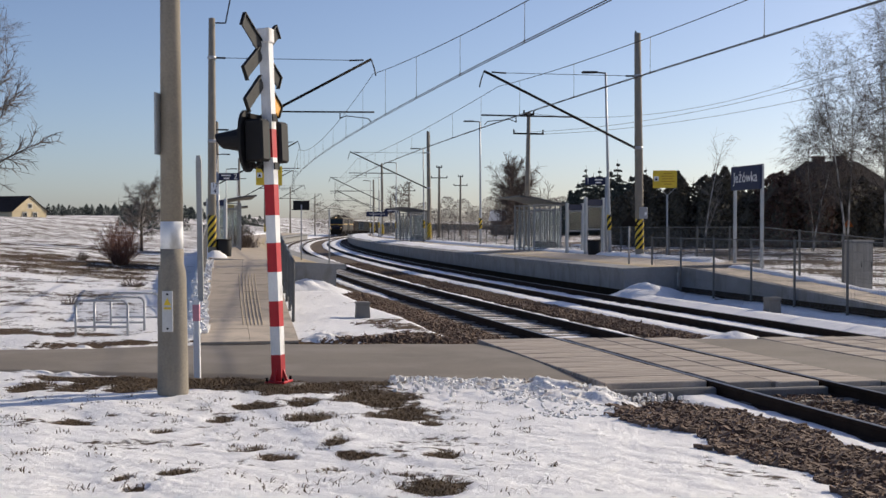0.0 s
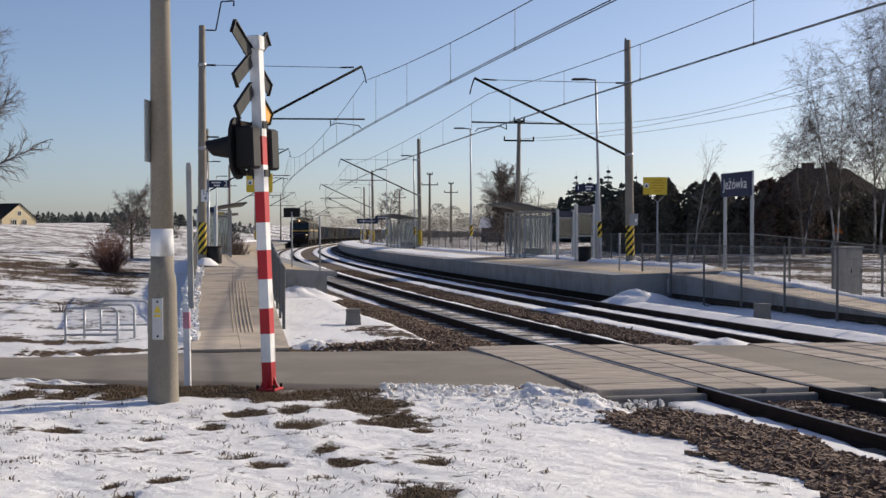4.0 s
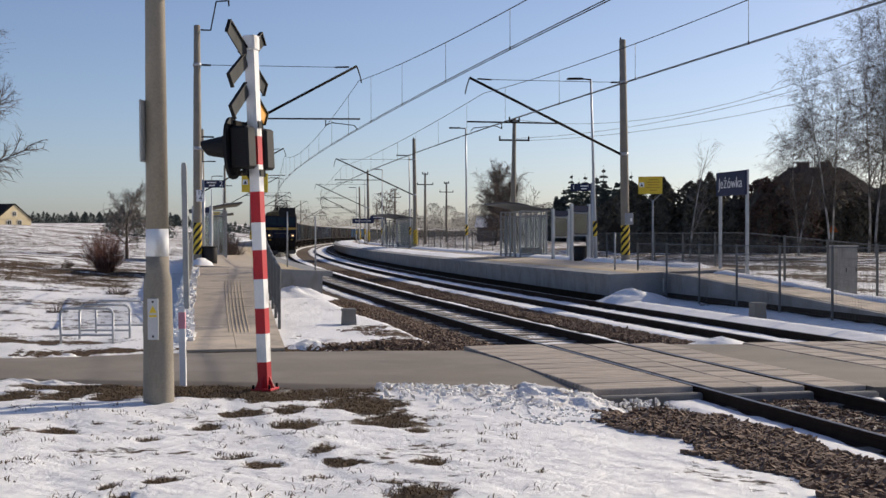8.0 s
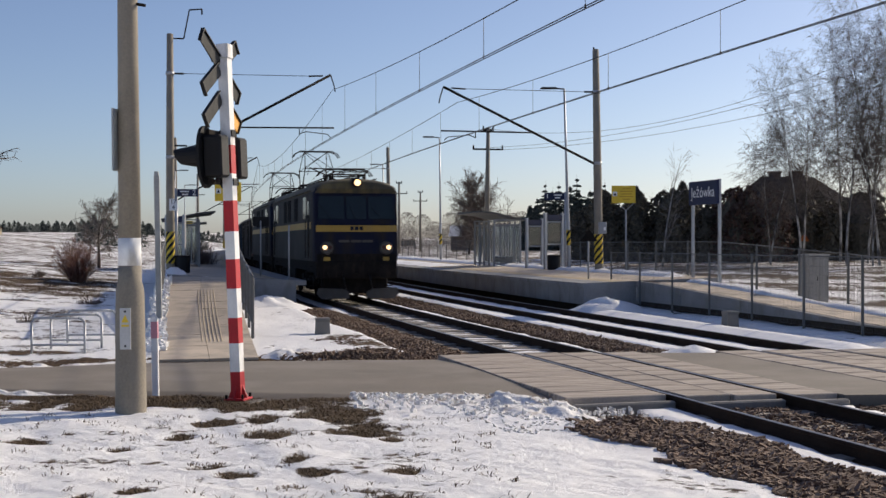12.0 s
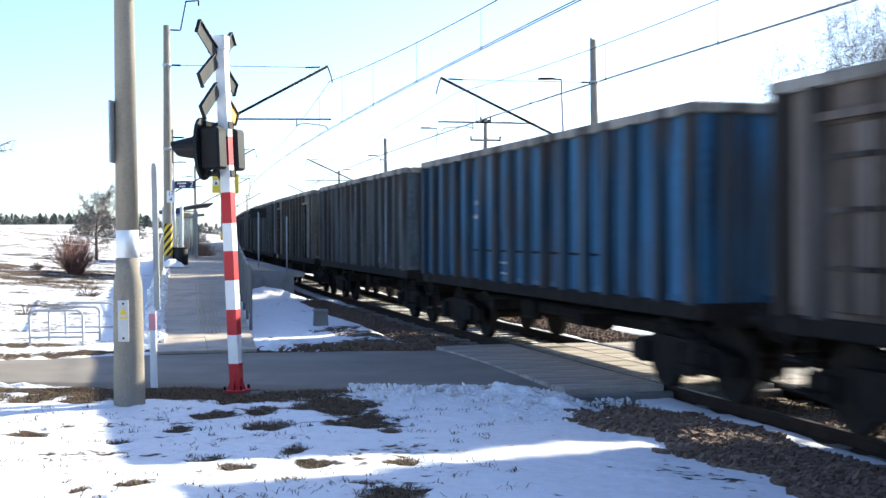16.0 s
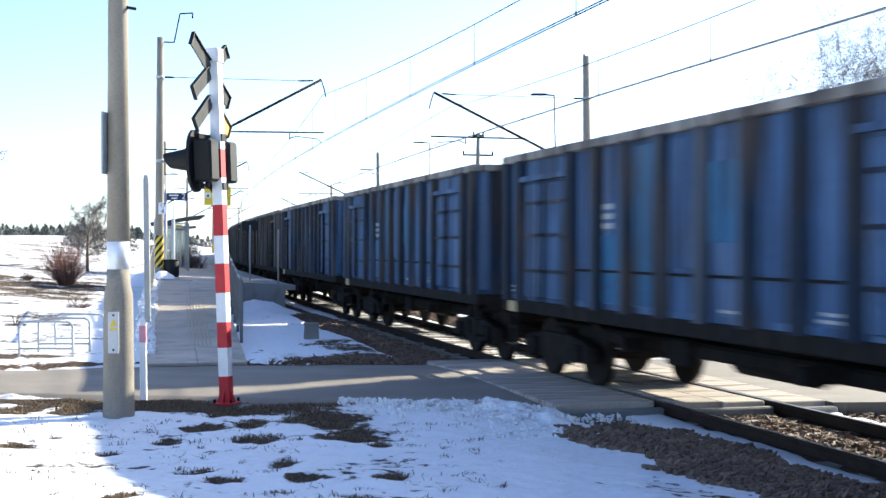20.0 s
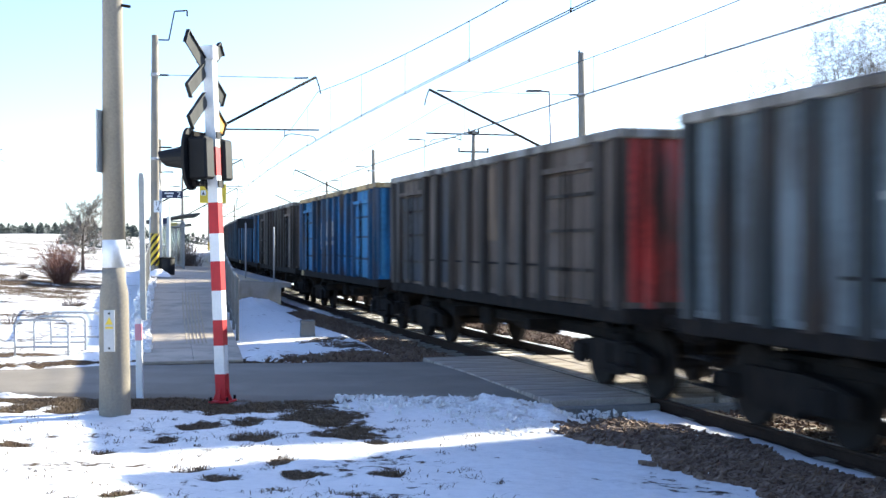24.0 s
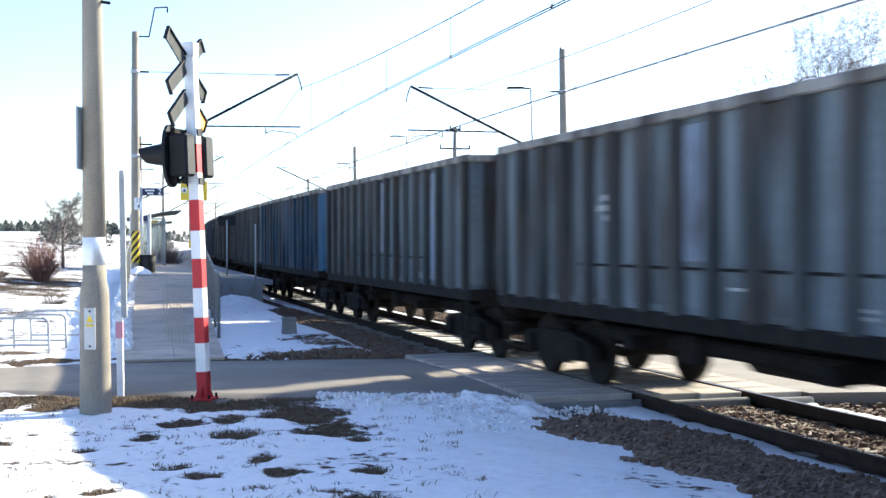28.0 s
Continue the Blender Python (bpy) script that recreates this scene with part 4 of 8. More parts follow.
# ---- platform furniture ----
def lamp_post(s, lat, base, h, lean, arm=-1):
    t = thing("platform_lamp", (FAR if lat > 0 else Matrix()) @ on_line(s, lat, base) @ pose(0, 0, 0, 0, lean, 0), "slim grey platform lamp post with hazard band", "lamp post", group="platform lamps")
    bm = bmesh.new()
    lathe(bm, [(0.075, -0.1), (0.075, 1.2), (0.05, h * 0.6), (0.04, h)], 12)
    part("pole", bm, M_STEEL, t)
    bm = bmesh.new()
    stripes(bm, 0.082, 1.0, 1.6, 3)
    part("hazard_band", bm, [M_STEEL, M_YELLOW, M_BLACK], t, "black and yellow slanted stripes")
    bm = bmesh.new()
    rod(bm, (0, 0, h), (arm * 0.55, 0, h + 0.04), 0.03, n=8)
    box(bm, min(arm * 0.35, arm * 0.95), max(arm * 0.35, arm * 0.95), -0.13, 0.13, h + 0.0, h + 0.07, bevel=0.02)
    part("luminaire", bm, M_DARK, t)
    bm = bmesh.new()
    box(bm, -0.17, 0.17, -0.17, 0.17, -0.1, 0.06, bevel=0.02)
    part("foot", bm, M_DARK, t)
    return t


for s_, l_, b_, h_, ln in ((31.4, 9.0, 0.93, 7.1, -1.7), (54.3, 9.0, 0.95, 7.1, -0.6), (75.9, 9.0, 0.95, 6.9, -0.8), (96, 9.0, 0.95, 6.9, 0.3), (118, 9.0, 0.95, 6.9, 0), (140, 9.0, 0.95, 6.9, 0.2)):
    lamp_post(s_, l_, b_, h_, ln)
for s_ in (52, 74, 96, 118):
    lamp_post(s_, -6.2, 0.95, 6.2, 0.2, 1)


def info_board(m, lines, label, width=0.95, name_="sign_board", two=False, height=0.38, zc=2.95, post_x=(-0.5,), post_h=None):
    """A navy board on posts; lines: (text, size, x) or plain bars."""
    t = thing(name_, m, label, "sign", group="station signs")
    bm = bmesh.new()
    box(bm, -width / 2, width / 2, -0.03, 0.03, zc - height / 2, zc + height / 2, bevel=0.008)
    b = part("board", bm, M_NAVY, t)
    for x in post_x:
        bm = bmesh.new()
        rod(bm, (x, 0, -0.1), (x, 0, post_h or zc + height / 2 + 0.03), 0.05, n=10)
        part("post", bm, M_STEEL, t)
    for k in lines:
        if k[0]:
            for side in (0, 180):
                text(k[0], k[1], M_WHITE, b, pose(0, 0, 0, 0, 0, side) @ pose(k[2] if not side else -k[2], -0.033, zc + (k[3] if len(k) > 3 else 0), 90, 0, 0))
        else:
            bm = bmesh.new()
            box(bm, k[2] - k[1] / 2, k[2] + k[1] / 2, -0.034, -0.0305, zc + k[3] - 0.025, zc + k[3] + 0.025)
            part("lettering_bar", bm, M_WHITE, b)
    return t


# station name board by the ramp of the far platform: along the track, read from the platform
nb = thing("station_sign", FAR @ on_line(19.6, 8.98, 0.72) @ pose(0, 0, 0, 0, 0, -90), "navy station name board on two grey posts", "station sign", group="station signs")
bm = bmesh.new()
box(bm, -0.93, 0.93, -0.035, 0.035, 2.44, 3.15, bevel=0.008)
b_ = part("board", bm, M_NAVY, nb)
text("Jeżówka", 0.44, M_WHITE, b_, pose(0, -0.038, 2.8, 90, 0, 0))
for x in (-0.86, 0.86):
    bm = bmesh.new()
    box(bm, x - 0.05, x + 0.05, 0.036, 0.11, -0.7, 3.17, bevel=0.008)
    part("post", bm, M_STEEL, nb)

FACE = 0
info_board(FAR @ pose(*line(33.0, 8.92, 0.95), 0, 0, -6), [("1", 0.26, -0.28), ("", 0.32, 0.15, 0.05), ("", 0.22, 0.13, -0.06)], "navy platform number sign marked 1 beside a lamp", width=0.8, height=0.3, zc=2.95, post_x=(0.45,))
info_board(pose(*line(33.2, -5.55, 0.95), 0, 0, 4), [("2", 0.3, 0.24), ("", 0.34, -0.12, 0.05), ("", 0.22, -0.1, -0.06)], "navy platform number sign marked 2 on a grey post", width=0.78, height=0.28, zc=2.98, post_x=(-0.42,))
info_board(FAR @ pose(*line(110, 8.3, 0.95), 0, 0, 10), [("", 1.6, 0.0, 0.0)], "far navy station name board over the platform", width=2.2, height=0.5, zc=2.4, post_x=(-0.4, 0.4))
info_board(FAR @ pose(*line(98, 8.8, 0.95), 0, 0, 10), [("", 0.9, 0.0, 0.0)], "small navy direction sign on the platform", width=1.4, height=0.35, zc=2.6, post_x=(0.6,))
info_board(pose(*line(70, -6.0, 0.95), 0, 0, 6), [("", 0.6, 0.0, 0.0)], "small navy direction sign on the platform", width=0.95, height=0.3, zc=2.6, post_x=(-0.4,))


def yellow_sign(m, w, h, z, label, base=0.0, bars=True):
    t = thing("warning_sign", m, label, "sign", group="yellow warning signs")
    bm = bmesh.new()
    box(bm, -w / 2, w / 2, -0.015, 0.015, z, z + h, bevel=0.006)
    b = part("board", bm, M_YELLOW, t)
    if bars:
        for i in range(5):
            bm = bmesh.new()
            l_ = (0.16, 0.24, 0.2, 0.26, 0.14)[i] * w / 0.9
            box(bm, 0.12 * w - l_, 0.12 * w + l_, -0.019, -0.0155, z + h * (0.82 - 0.15 * i) - 0.018, z + h * (0.82 - 0.15 * i) + 0.018)
            part("lettering_bar", bm, M_OCHRE, b)
        bm = bmesh.new()
        box(bm, -w * 0.46, -w * 0.26, -0.019, -0.0155, z + h * 0.4, z + h * 0.66)
        part("pictogram_field", bm, M_WHITE, b)
        bm = bmesh.new()
        prism(bm, [(-w * 0.42, z + h * 0.44), (-w * 0.30, z + h * 0.44), (-w * 0.36, z + h * 0.62)], "y", -0.0225, -0.0195)
        part("pictogram", bm, M_BLACK, b)
    bm = bmesh.new()
    rod(bm, (0.1 * w, 0.05, base), (0.1 * w, 0.05, z - 0.25), 0.035, n=8)
    for sx in (-0.28, 0.48):
        rod(bm, (0.1 * w, 0.05, z - 0.3), (sx * w, 0.05, z + 0.05), 0.02, n=6)
    part("post", bm, M_GREY, t)
    return t


M_OCHRE = material("faded_lettering", (0.5, 0.28, 0.02), 0.6, vary=0.1)
yellow_sign(FAR @ pose(7.05, 47.3, 0.95, 0, 0, -8), 0.92, 0.68, 2.62, "yellow warning board with small lettering on a grey post", -0.1)
yellow_sign(pose(-6.74, 38.2, 0.85, 0, 0, 10), 0.82, 0.6, 2.5, "yellow warning board with triangle behind the crossing signal", -0.1)
yellow_sign(pose(*line(88, -5.6, 0.95), 0, 0, 10), 0.7, 0.6, 2.3, "small yellow notice on the far part of the platform", -0.1, False)

# kilometre plate on the first mast, junction box on the opposite one
km = thing("kilometre_plate", pose(-9.62, 43.45, 3.2), "white kilometre plate on the mast", "plate")
bm = bmesh.new()
box(bm, -0.15, 0.15, -0.012, 0.012, 0.0, 0.42, bevel=0.004)
kb = part("plate", bm, M_WHITE, km)
text("17", 0.22, M_BLACK, kb, pose(0, -0.014, 0.31, 90, 0, 0))
text("4", 0.22, M_BLACK, kb, pose(0, -0.014, 0.11, 90, 0, 0))
jb = thing("mast_box", FAR @ pose(5.72, 43.6, 2.35), "dark grey equipment box on the mast", "equipment box")
bm = bmesh.new()
box(bm, -0.12, 0.16, -0.1, 0.1, 0.0, 0.42, bevel=0.02)
part("case", bm, M_GREY, jb)
bm = bmesh.new()
box(bm, 0.05, 0.12, -0.104, -0.101, 0.12, 0.24)
part("label_plate", bm, M_WHITE, jb)


def shelter(m, length, depth, label, roof_z=2.35):
    """Steel and glass waiting shelter: corner posts, glazing bars, panes, a curved roof that overhangs."""
    t = thing("waiting_shelter", m, label, "shelter", group="waiting shelters")
    for x in (0, depth):
        for y in np.linspace(0, length, 5):
            bm = bmesh.new()
            box(bm, x - 0.035, x + 0.035, y - 0.035, y + 0.035, -0.05, roof_z)
            part("post", bm, M_GREY, t)
    n = int(length / 0.42)
    pane = None
    for i in range(n):
        y0, y1 = i * length / n + 0.03, (i + 1) * length / n - 0.03
        bm = bmesh.new()
        box(bm, depth - 0.008, depth + 0.008, y0, y1, 0.2, roof_z - 0.25)
        part("glass_panel", bm, M_GLASS, t)
        bm = bmesh.new()
        box(bm, depth - 0.025, depth + 0.025, y1, y1 + 0.06, 0.1, roof_z - 0.15)
        part("glazing_bar", bm, M_GREY, t)
    for y in (0, length):
        for k in range(4):
            x0 = depth * k / 4 + 0.03
            bm = bmesh.new()
            box(bm, x0, x0 + depth / 4 - 0.06, y - 0.008, y + 0.008, 0.2, roof_z - 0.3)
            part("glass_panel", bm, M_GLASS, t)
            bm = bmesh.new()
            box(bm, x0 + depth / 4 - 0.06, x0 + depth / 4 - 0.015, y - 0.02, y + 0.02, 0.1, roof_z - 0.2)
            part("glazing_bar", bm, M_GREY, t)
    bm = bmesh.new()
    for z in (0.15, roof_z - 0.22, roof_z):
        box(bm, depth - 0.03, depth + 0.03, 0, length, z - 0.03, z + 0.03)
        for y in (0, length):
            box(bm, 0, depth, y - 0.03, y + 0.03, z - 0.032, z + 0.032)
    part("frame", bm, M_GREY, t)
    # roof: a thin slab tilted up to the track
    bm = bmesh.new()
    pts = [(-0.75, roof_z + 0.42), (0.0, roof_z + 0.34), (depth * 0.6, roof_z + 0.16), (depth + 0.25, roof_z + 0.05)]
    poly = pts + [(x, z - 0.07) for x, z in pts[::-1]]
    prism(bm, poly, "y", -0.35, length + 0.35)
    part("roof", bm, M_SHELTER_ROOF, t)
    bm = bmesh.new()
    S_, D_ = np.linspace(-0.25, length + 0.25, 12), np.linspace(0.15, 0.95, 6)
    Y, U = np.meshgrid(S_, D_, indexing="ij")
    X = -0.7 + U * (depth + 0.9)
    Z = np.interp(X, [p[0] for p in pts], [p[1] for p in pts]) + 0.002 + 0.05 * np.clip(ripple(X, Y, 1.4), 0, 1)
    bm.free()
    grid_mesh("roof_snow", np.stack([X, Y, Z], -1), M_SNOW, parent=t)
    bm = bmesh.new()
    box(bm, depth - 0.5, depth - 0.1, 0.5, length - 0.5, 0.4, 0.46, bevel=0.01)
    for y in (0.7, length / 2, length - 0.7):
        box(bm, depth - 0.45, depth - 0.15, y - 0.03, y + 0.03, 0, 0.4)
    part("bench", bm, M_GREY, t)
    return t


M_SHELTER_ROOF = material("shelter_roof", (0.09, 0.088, 0.085), 0.6, vary=0.15, scale=2, fine=20)
shelter(FAR @ on_line(40.0, 8.35, 0.92), 3.5, 1.25, "steel and glass waiting shelter with slanted snowy roof", 2.15)
shelter(FAR @ on_line(76, 8.0, 0.94), 9.0, 1.5, "distant waiting shelter on the platform", 2.2)
shelter(on_line(45, -4.75, 0.94, 180) @ pose(0, -7, 0), 7.0, 1.5, "waiting shelter with tilted roof on the near platform", 2.2)
shelter(on_line(75, -4.75, 0.94, 180) @ pose(0, -7, 0), 7.0, 1.5, "waiting shelter far along the near platform", 2.2)


def notice_case(m, label):
    t = thing("notice_case", m, label, "notice board", group="notice cases")
    for x in (-0.45, 0.45):
        bm = bmesh.new()
        box(bm, x - 0.06, x + 0.06, -0.05, 0.05, -0.05, 2.15, bevel=0.01)
        part("post", bm, M_STEEL, t)
    bm = bmesh.new()
    box(bm, -0.36, 0.36, -0.02, 0.02, 0.98, 1.78)
    part("glass_case", bm, M_GLASS, t)
    bm = bmesh.new()
    for x0, x1, z0, z1 in ((-0.39, 0.39, 0.93, 0.98), (-0.39, 0.39, 1.78, 1.83), (-0.39, -0.36, 0.98, 1.78), (0.36, 0.39, 0.98, 1.78)):
        box(bm, x0, x1, -0.03, 0.03, z0, z1)
    part("case_frame", bm, M_GREY, t)
    bm = bmesh.new()
    box(bm, -0.39, 0.39, -0.045, 0.045, 1.86, 2.08)
    part("header", bm, M_NAVY, t)
    return t


nc = notice_case(FAR @ on_line(35.9, 9.0, 0.93, 26), "glazed notice case between two pale grey posts on the platform")
copy_thing(nc, FAR @ on_line(33.6, 9.1, 0.93, 26))
copy_thing(nc, on_line(40.5, -5.9, 0.95, -40))


def litter_bin(m):
    t = thing("litter_bin", m, "round black litter bin on the platform", "litter bin", group="litter bins")
    bm = bmesh.new()
    lathe(bm, [(0.24, 0), (0.26, 0.05), (0.27, 0.55), (0.25, 0.6)], 20)
    part("drum", bm, M_BLACK, t)
    bm = bmesh.new()
    lathe(bm, [(0.275, 0.56), (0.275, 0.6), (0.2, 0.61)], 20)
    part("rim", bm, M_DARK, t)
    return t


lb = litter_bin(FAR @ on_line(32.4, 8.7, 0.93))
copy_thing(lb, on_line(31.6, -5.8, 0.93))

# small sign posts at the end of the near platform
for s_, l_, h_, bd in ((31.2, -3.0, 2.05, True), (27.9, -2.35, 1.85, False)):
    t_ = thing("marker_sign", on_line(s_, l_, 0.8), "thin grey post with dark board at the platform end" if bd else "thin grey post at the platform end", "sign post", group="platform end posts")
    bm = bmesh.new()
    rod(bm, (0, 0, -0.05), (0, 0, h_), 0.028, n=8)
    part("post", bm, M_GREY, t_)
    if bd:
        bm = bmesh.new()
        box(bm, -0.3, 0.3, 0.03, 0.05, h_ - 0.2, h_ + 0.15, bevel=0.004)
        part("board", bm, M_BLACK, t_)
    else:
        bm = bmesh.new()
        tube(bm, [(0, 0.0, 0.1), (-0.05, -0.05, 0.0), (-0.12, -0.25, -0.05), (-0.15, -0.3, -0.7)], 0.025, n=6)
        part("cable_duct", bm, M_GREY, t_)

# triangular sign seen from behind at the far platform's end
t_ = thing("triangle_sign", FAR @ on_line(22.4, 6.4, 0.8), "dark back of a small triangular sign on a post", "sign")
bm = bmesh.new()
rod(bm, (0, 0, -0.1), (0, 0, 1.5), 0.03, n=8)
part("post", bm, M_GREY, t_)
bm = bmesh.new()
prism(bm, [(-0.3, 1.28), (0.3, 1.28), (0.0, 1.66)], "y", -0.05, -0.035)
part("plate", bm, M_DARK, t_)

# ---- the ramp of the far platform, its walls and fences ----
ramp_r = thing("access_ramp", Matrix(), "sloping concrete ramp from road to far platform", "ramp", kind="structure")
rs_ = np.linspace(4.0, 21.7, 40)


def ramp_r_z(s):
    return np.clip(0.80 - (20.6 - np.asarray(s, float)) * 0.050, 0.0, 0.8)


A_ = np.array([7.72, 7.72, 7.9, 9.7, 9.7])
S_, I_ = np.meshgrid(rs_, np.arange(5), indexing="ij")
drop = np.array([-0.75, 0.06, 0.0, 0.0, -0.9])
P_ = line(S_, A_[I_], ramp_r_z(S_) + np.where(drop[I_] < -0.5, 0, drop[I_]))
P_[..., 2] = np.where(drop[I_] < -0.5, -0.35, P_[..., 2])
P_ = far(P_)
grid_mesh("ramp_body", P_[:, 1:4], M_PAVING, smooth=False, parent=ramp_r)
# the side wall in cast panels
for i in range(10):
    a, b = 4.2 + i * 1.75, 4.2 + (i + 1) * 1.75 - 0.03
    bm = bmesh.new()
    za, zb = float(ramp_r_z(a)), float(ramp_r_z(b))
    p = [(a, 7.72), (b, 7.72), (b, 7.56), (a, 7.56)]
    v = [bm.verts.new(far(line(*q, 0.24))) for q in p] + [bm.verts.new(far(line(*q, z))) for q, z in zip(p, (za + 0.05, zb + 0.05, zb + 0.05, za + 0.05))]
    for f in ((3, 2, 1, 0), (4, 5, 6, 7), (0, 1, 5, 4), (1, 2, 6, 5), (2, 3, 7, 6), (3, 0, 4, 7)):
        bm.faces.new([v[k] for k in f])
    bmesh.ops.recalc_face_normals(bm, faces=bm.faces[:])
    part("wall_panel", bm, M_PALE, ramp_r)
    # soil footing below the panel, shade painted in as near black
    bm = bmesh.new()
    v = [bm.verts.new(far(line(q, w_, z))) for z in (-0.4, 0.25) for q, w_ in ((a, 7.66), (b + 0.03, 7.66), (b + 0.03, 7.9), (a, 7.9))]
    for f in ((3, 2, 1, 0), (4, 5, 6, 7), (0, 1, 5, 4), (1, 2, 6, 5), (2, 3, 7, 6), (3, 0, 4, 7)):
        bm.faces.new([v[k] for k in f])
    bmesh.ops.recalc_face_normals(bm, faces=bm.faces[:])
    part("footing", bm, M_SHADED_SOIL, ramp_r)
bm = bmesh.new()
box(bm, 6.3 - 5.2, 6.3 - 5.2 + 0.5, -0.2, -0.12, 0.2, 0.62, bevel=0.01)
e_ = part("wall_box", bm, M_GREYPLATE, platform_right, "pale grey cabinet set in the end wall")
e_.matrix_basis = on_line(22.5, 6.9)


def mesh_fence(pts, height, label, gap=0.07, group="mesh fences"):
    """A fence of steel posts with rails and thin upright wires between, points on the ground."""
    t = thing("fence", Matrix(), label, "fence", group=group)
    post_mesh = wire_mesh = None
    for i, (a, b) in enumerate(zip(pts, pts[1:] + [None])):
        a = Vector(a)
        if post_mesh is None:
            bm = bmesh.new()
            box(bm, -0.027, 0.027, -0.027, 0.027, -0.25, height + 0.04)
            o = part("post", bm, M_FENCE, t)
            post_mesh = o.data
        else:
            o = new("post", post_mesh)
            o.parent = t
        o.location = a
        if b is None:
            break
        b = Vector(b)
        d = b - a
        n = max(3, int(d.length / gap))
        bm = bmesh.new()
        for k in range(1, n):
            q = a + d * k / n
            rod(bm, q + Vector((0, 0, 0.08)), q + Vector((0, 0, height)), 0.0024, n=3, caps=False)
        for z in np.arange(0.08, height + 0.01, 0.2):
            rod(bm, a + Vector((0, 0, z)), b + Vector((0, 0, z)), 0.0028, n=3, caps=False)
        w = part("mesh_panel", bm, M_FENCE, t)
        bm = bmesh.new()
        rod(bm, a + Vector((0, 0, height)), b + Vector((0, 0, height)), 0.014, n=6)
        part("top_rail", bm, M_FENCE, t)
    return t


ff = []
for s_ in (23.1, 20.8, 18.5, 16.2, 13.9, 11.5, 9.2, 6.9):
    ff.append(tuple(far(line(s_, 7.45, 0.05))))
mesh_fence(ff, 1.72, "steel mesh fence before the ramp of the far platform", gap=0.06)
bf = [tuple(far(line(s_, 9.85, float(ramp_r_z(s_)) + 0.05), 1.035 + 0.045 * float(step(s_, 12, 27)))) for s_ in (9.0, 11.2, 13.4, 15.7, 18.0, 20.3, 22.5, 25, 27.5, 30, 32.5, 35)]
mesh_fence(bf, 1.3, "steel mesh fence behind the ramp and platform", gap=0.06)
bf = [tuple(line(s_, 11.15, 0.9)) for s_ in np.arange(51, 180, 3.0)]
mesh_fence(bf, 1.25, "long steel mesh fence behind the far platform", gap=0.11)
bf = [tuple(line(s_, -6.7, 0.97)) for s_ in np.arange(52, 150, 3.0)]
mesh_fence(bf, 1.15, "long steel mesh fence behind the near platform", gap=0.2)

# steel cabinet behind the fence
M_CABINET = material("cabinet_paint", (0.3, 0.28, 0.25), 0.6, vary=0.1, scale=3, fine=40, dirt=(0.22, 0.2, 0.17), dirt_amount=0.2)
cb = thing("equipment_cabinet", FAR @ on_line(15.9, 10.4, 0.5, 4) @ Matrix.Diagonal((0.72, 0.8, 1, 1)), "pale grey steel equipment cabinet behind the fence", "cabinet")
bm = bmesh.new()
box(bm, -0.44, 0.44, -0.3, 0.3, -0.1, 1.16, bevel=0.015)
part("body", bm, M_CABINET, cb)
bm = bmesh.new()
box(bm, -0.47, 0.47, -0.33, 0.33, 1.16, 1.22, bevel=0.015)
part("roof", bm, M_CABINET, cb)
for x in (-0.42, 0.01):
    bm = bmesh.new()
    box(bm, x, x + 0.41, -0.312, -0.302, 0.0, 1.1)
    d_ = part("door", bm, M_CABINET, cb)
    bm = bmesh.new()
    box(bm, x + 0.34, x + 0.36, -0.33, -0.313, 0.5, 0.62)
    part("handle", bm, M_DARK, d_)
snow_ridge("snow_bank", np.arange(6, 26, 0.3), 9.95, 0.55, 0.12, "snow swept to the side of the ramp", lambda q: 0.75 - 0.05 * np.maximum(0, 21.6 - q), 8)


# ---- the train ----
def front_s(t):
    """Where the train's front buffers are along the track at t seconds."""
    return 17.8 - 18.75 * (t - 12.5) - 0.15 * max(0.0, t - 15) - 0.09 * max(0.0, t - 21) ** 2 + float(np.interp(t, (12.5, 14.5, 16, 21, 26.5, 28), (0, 0.4, 0.55, -0.15, -0.25, 0.3)))


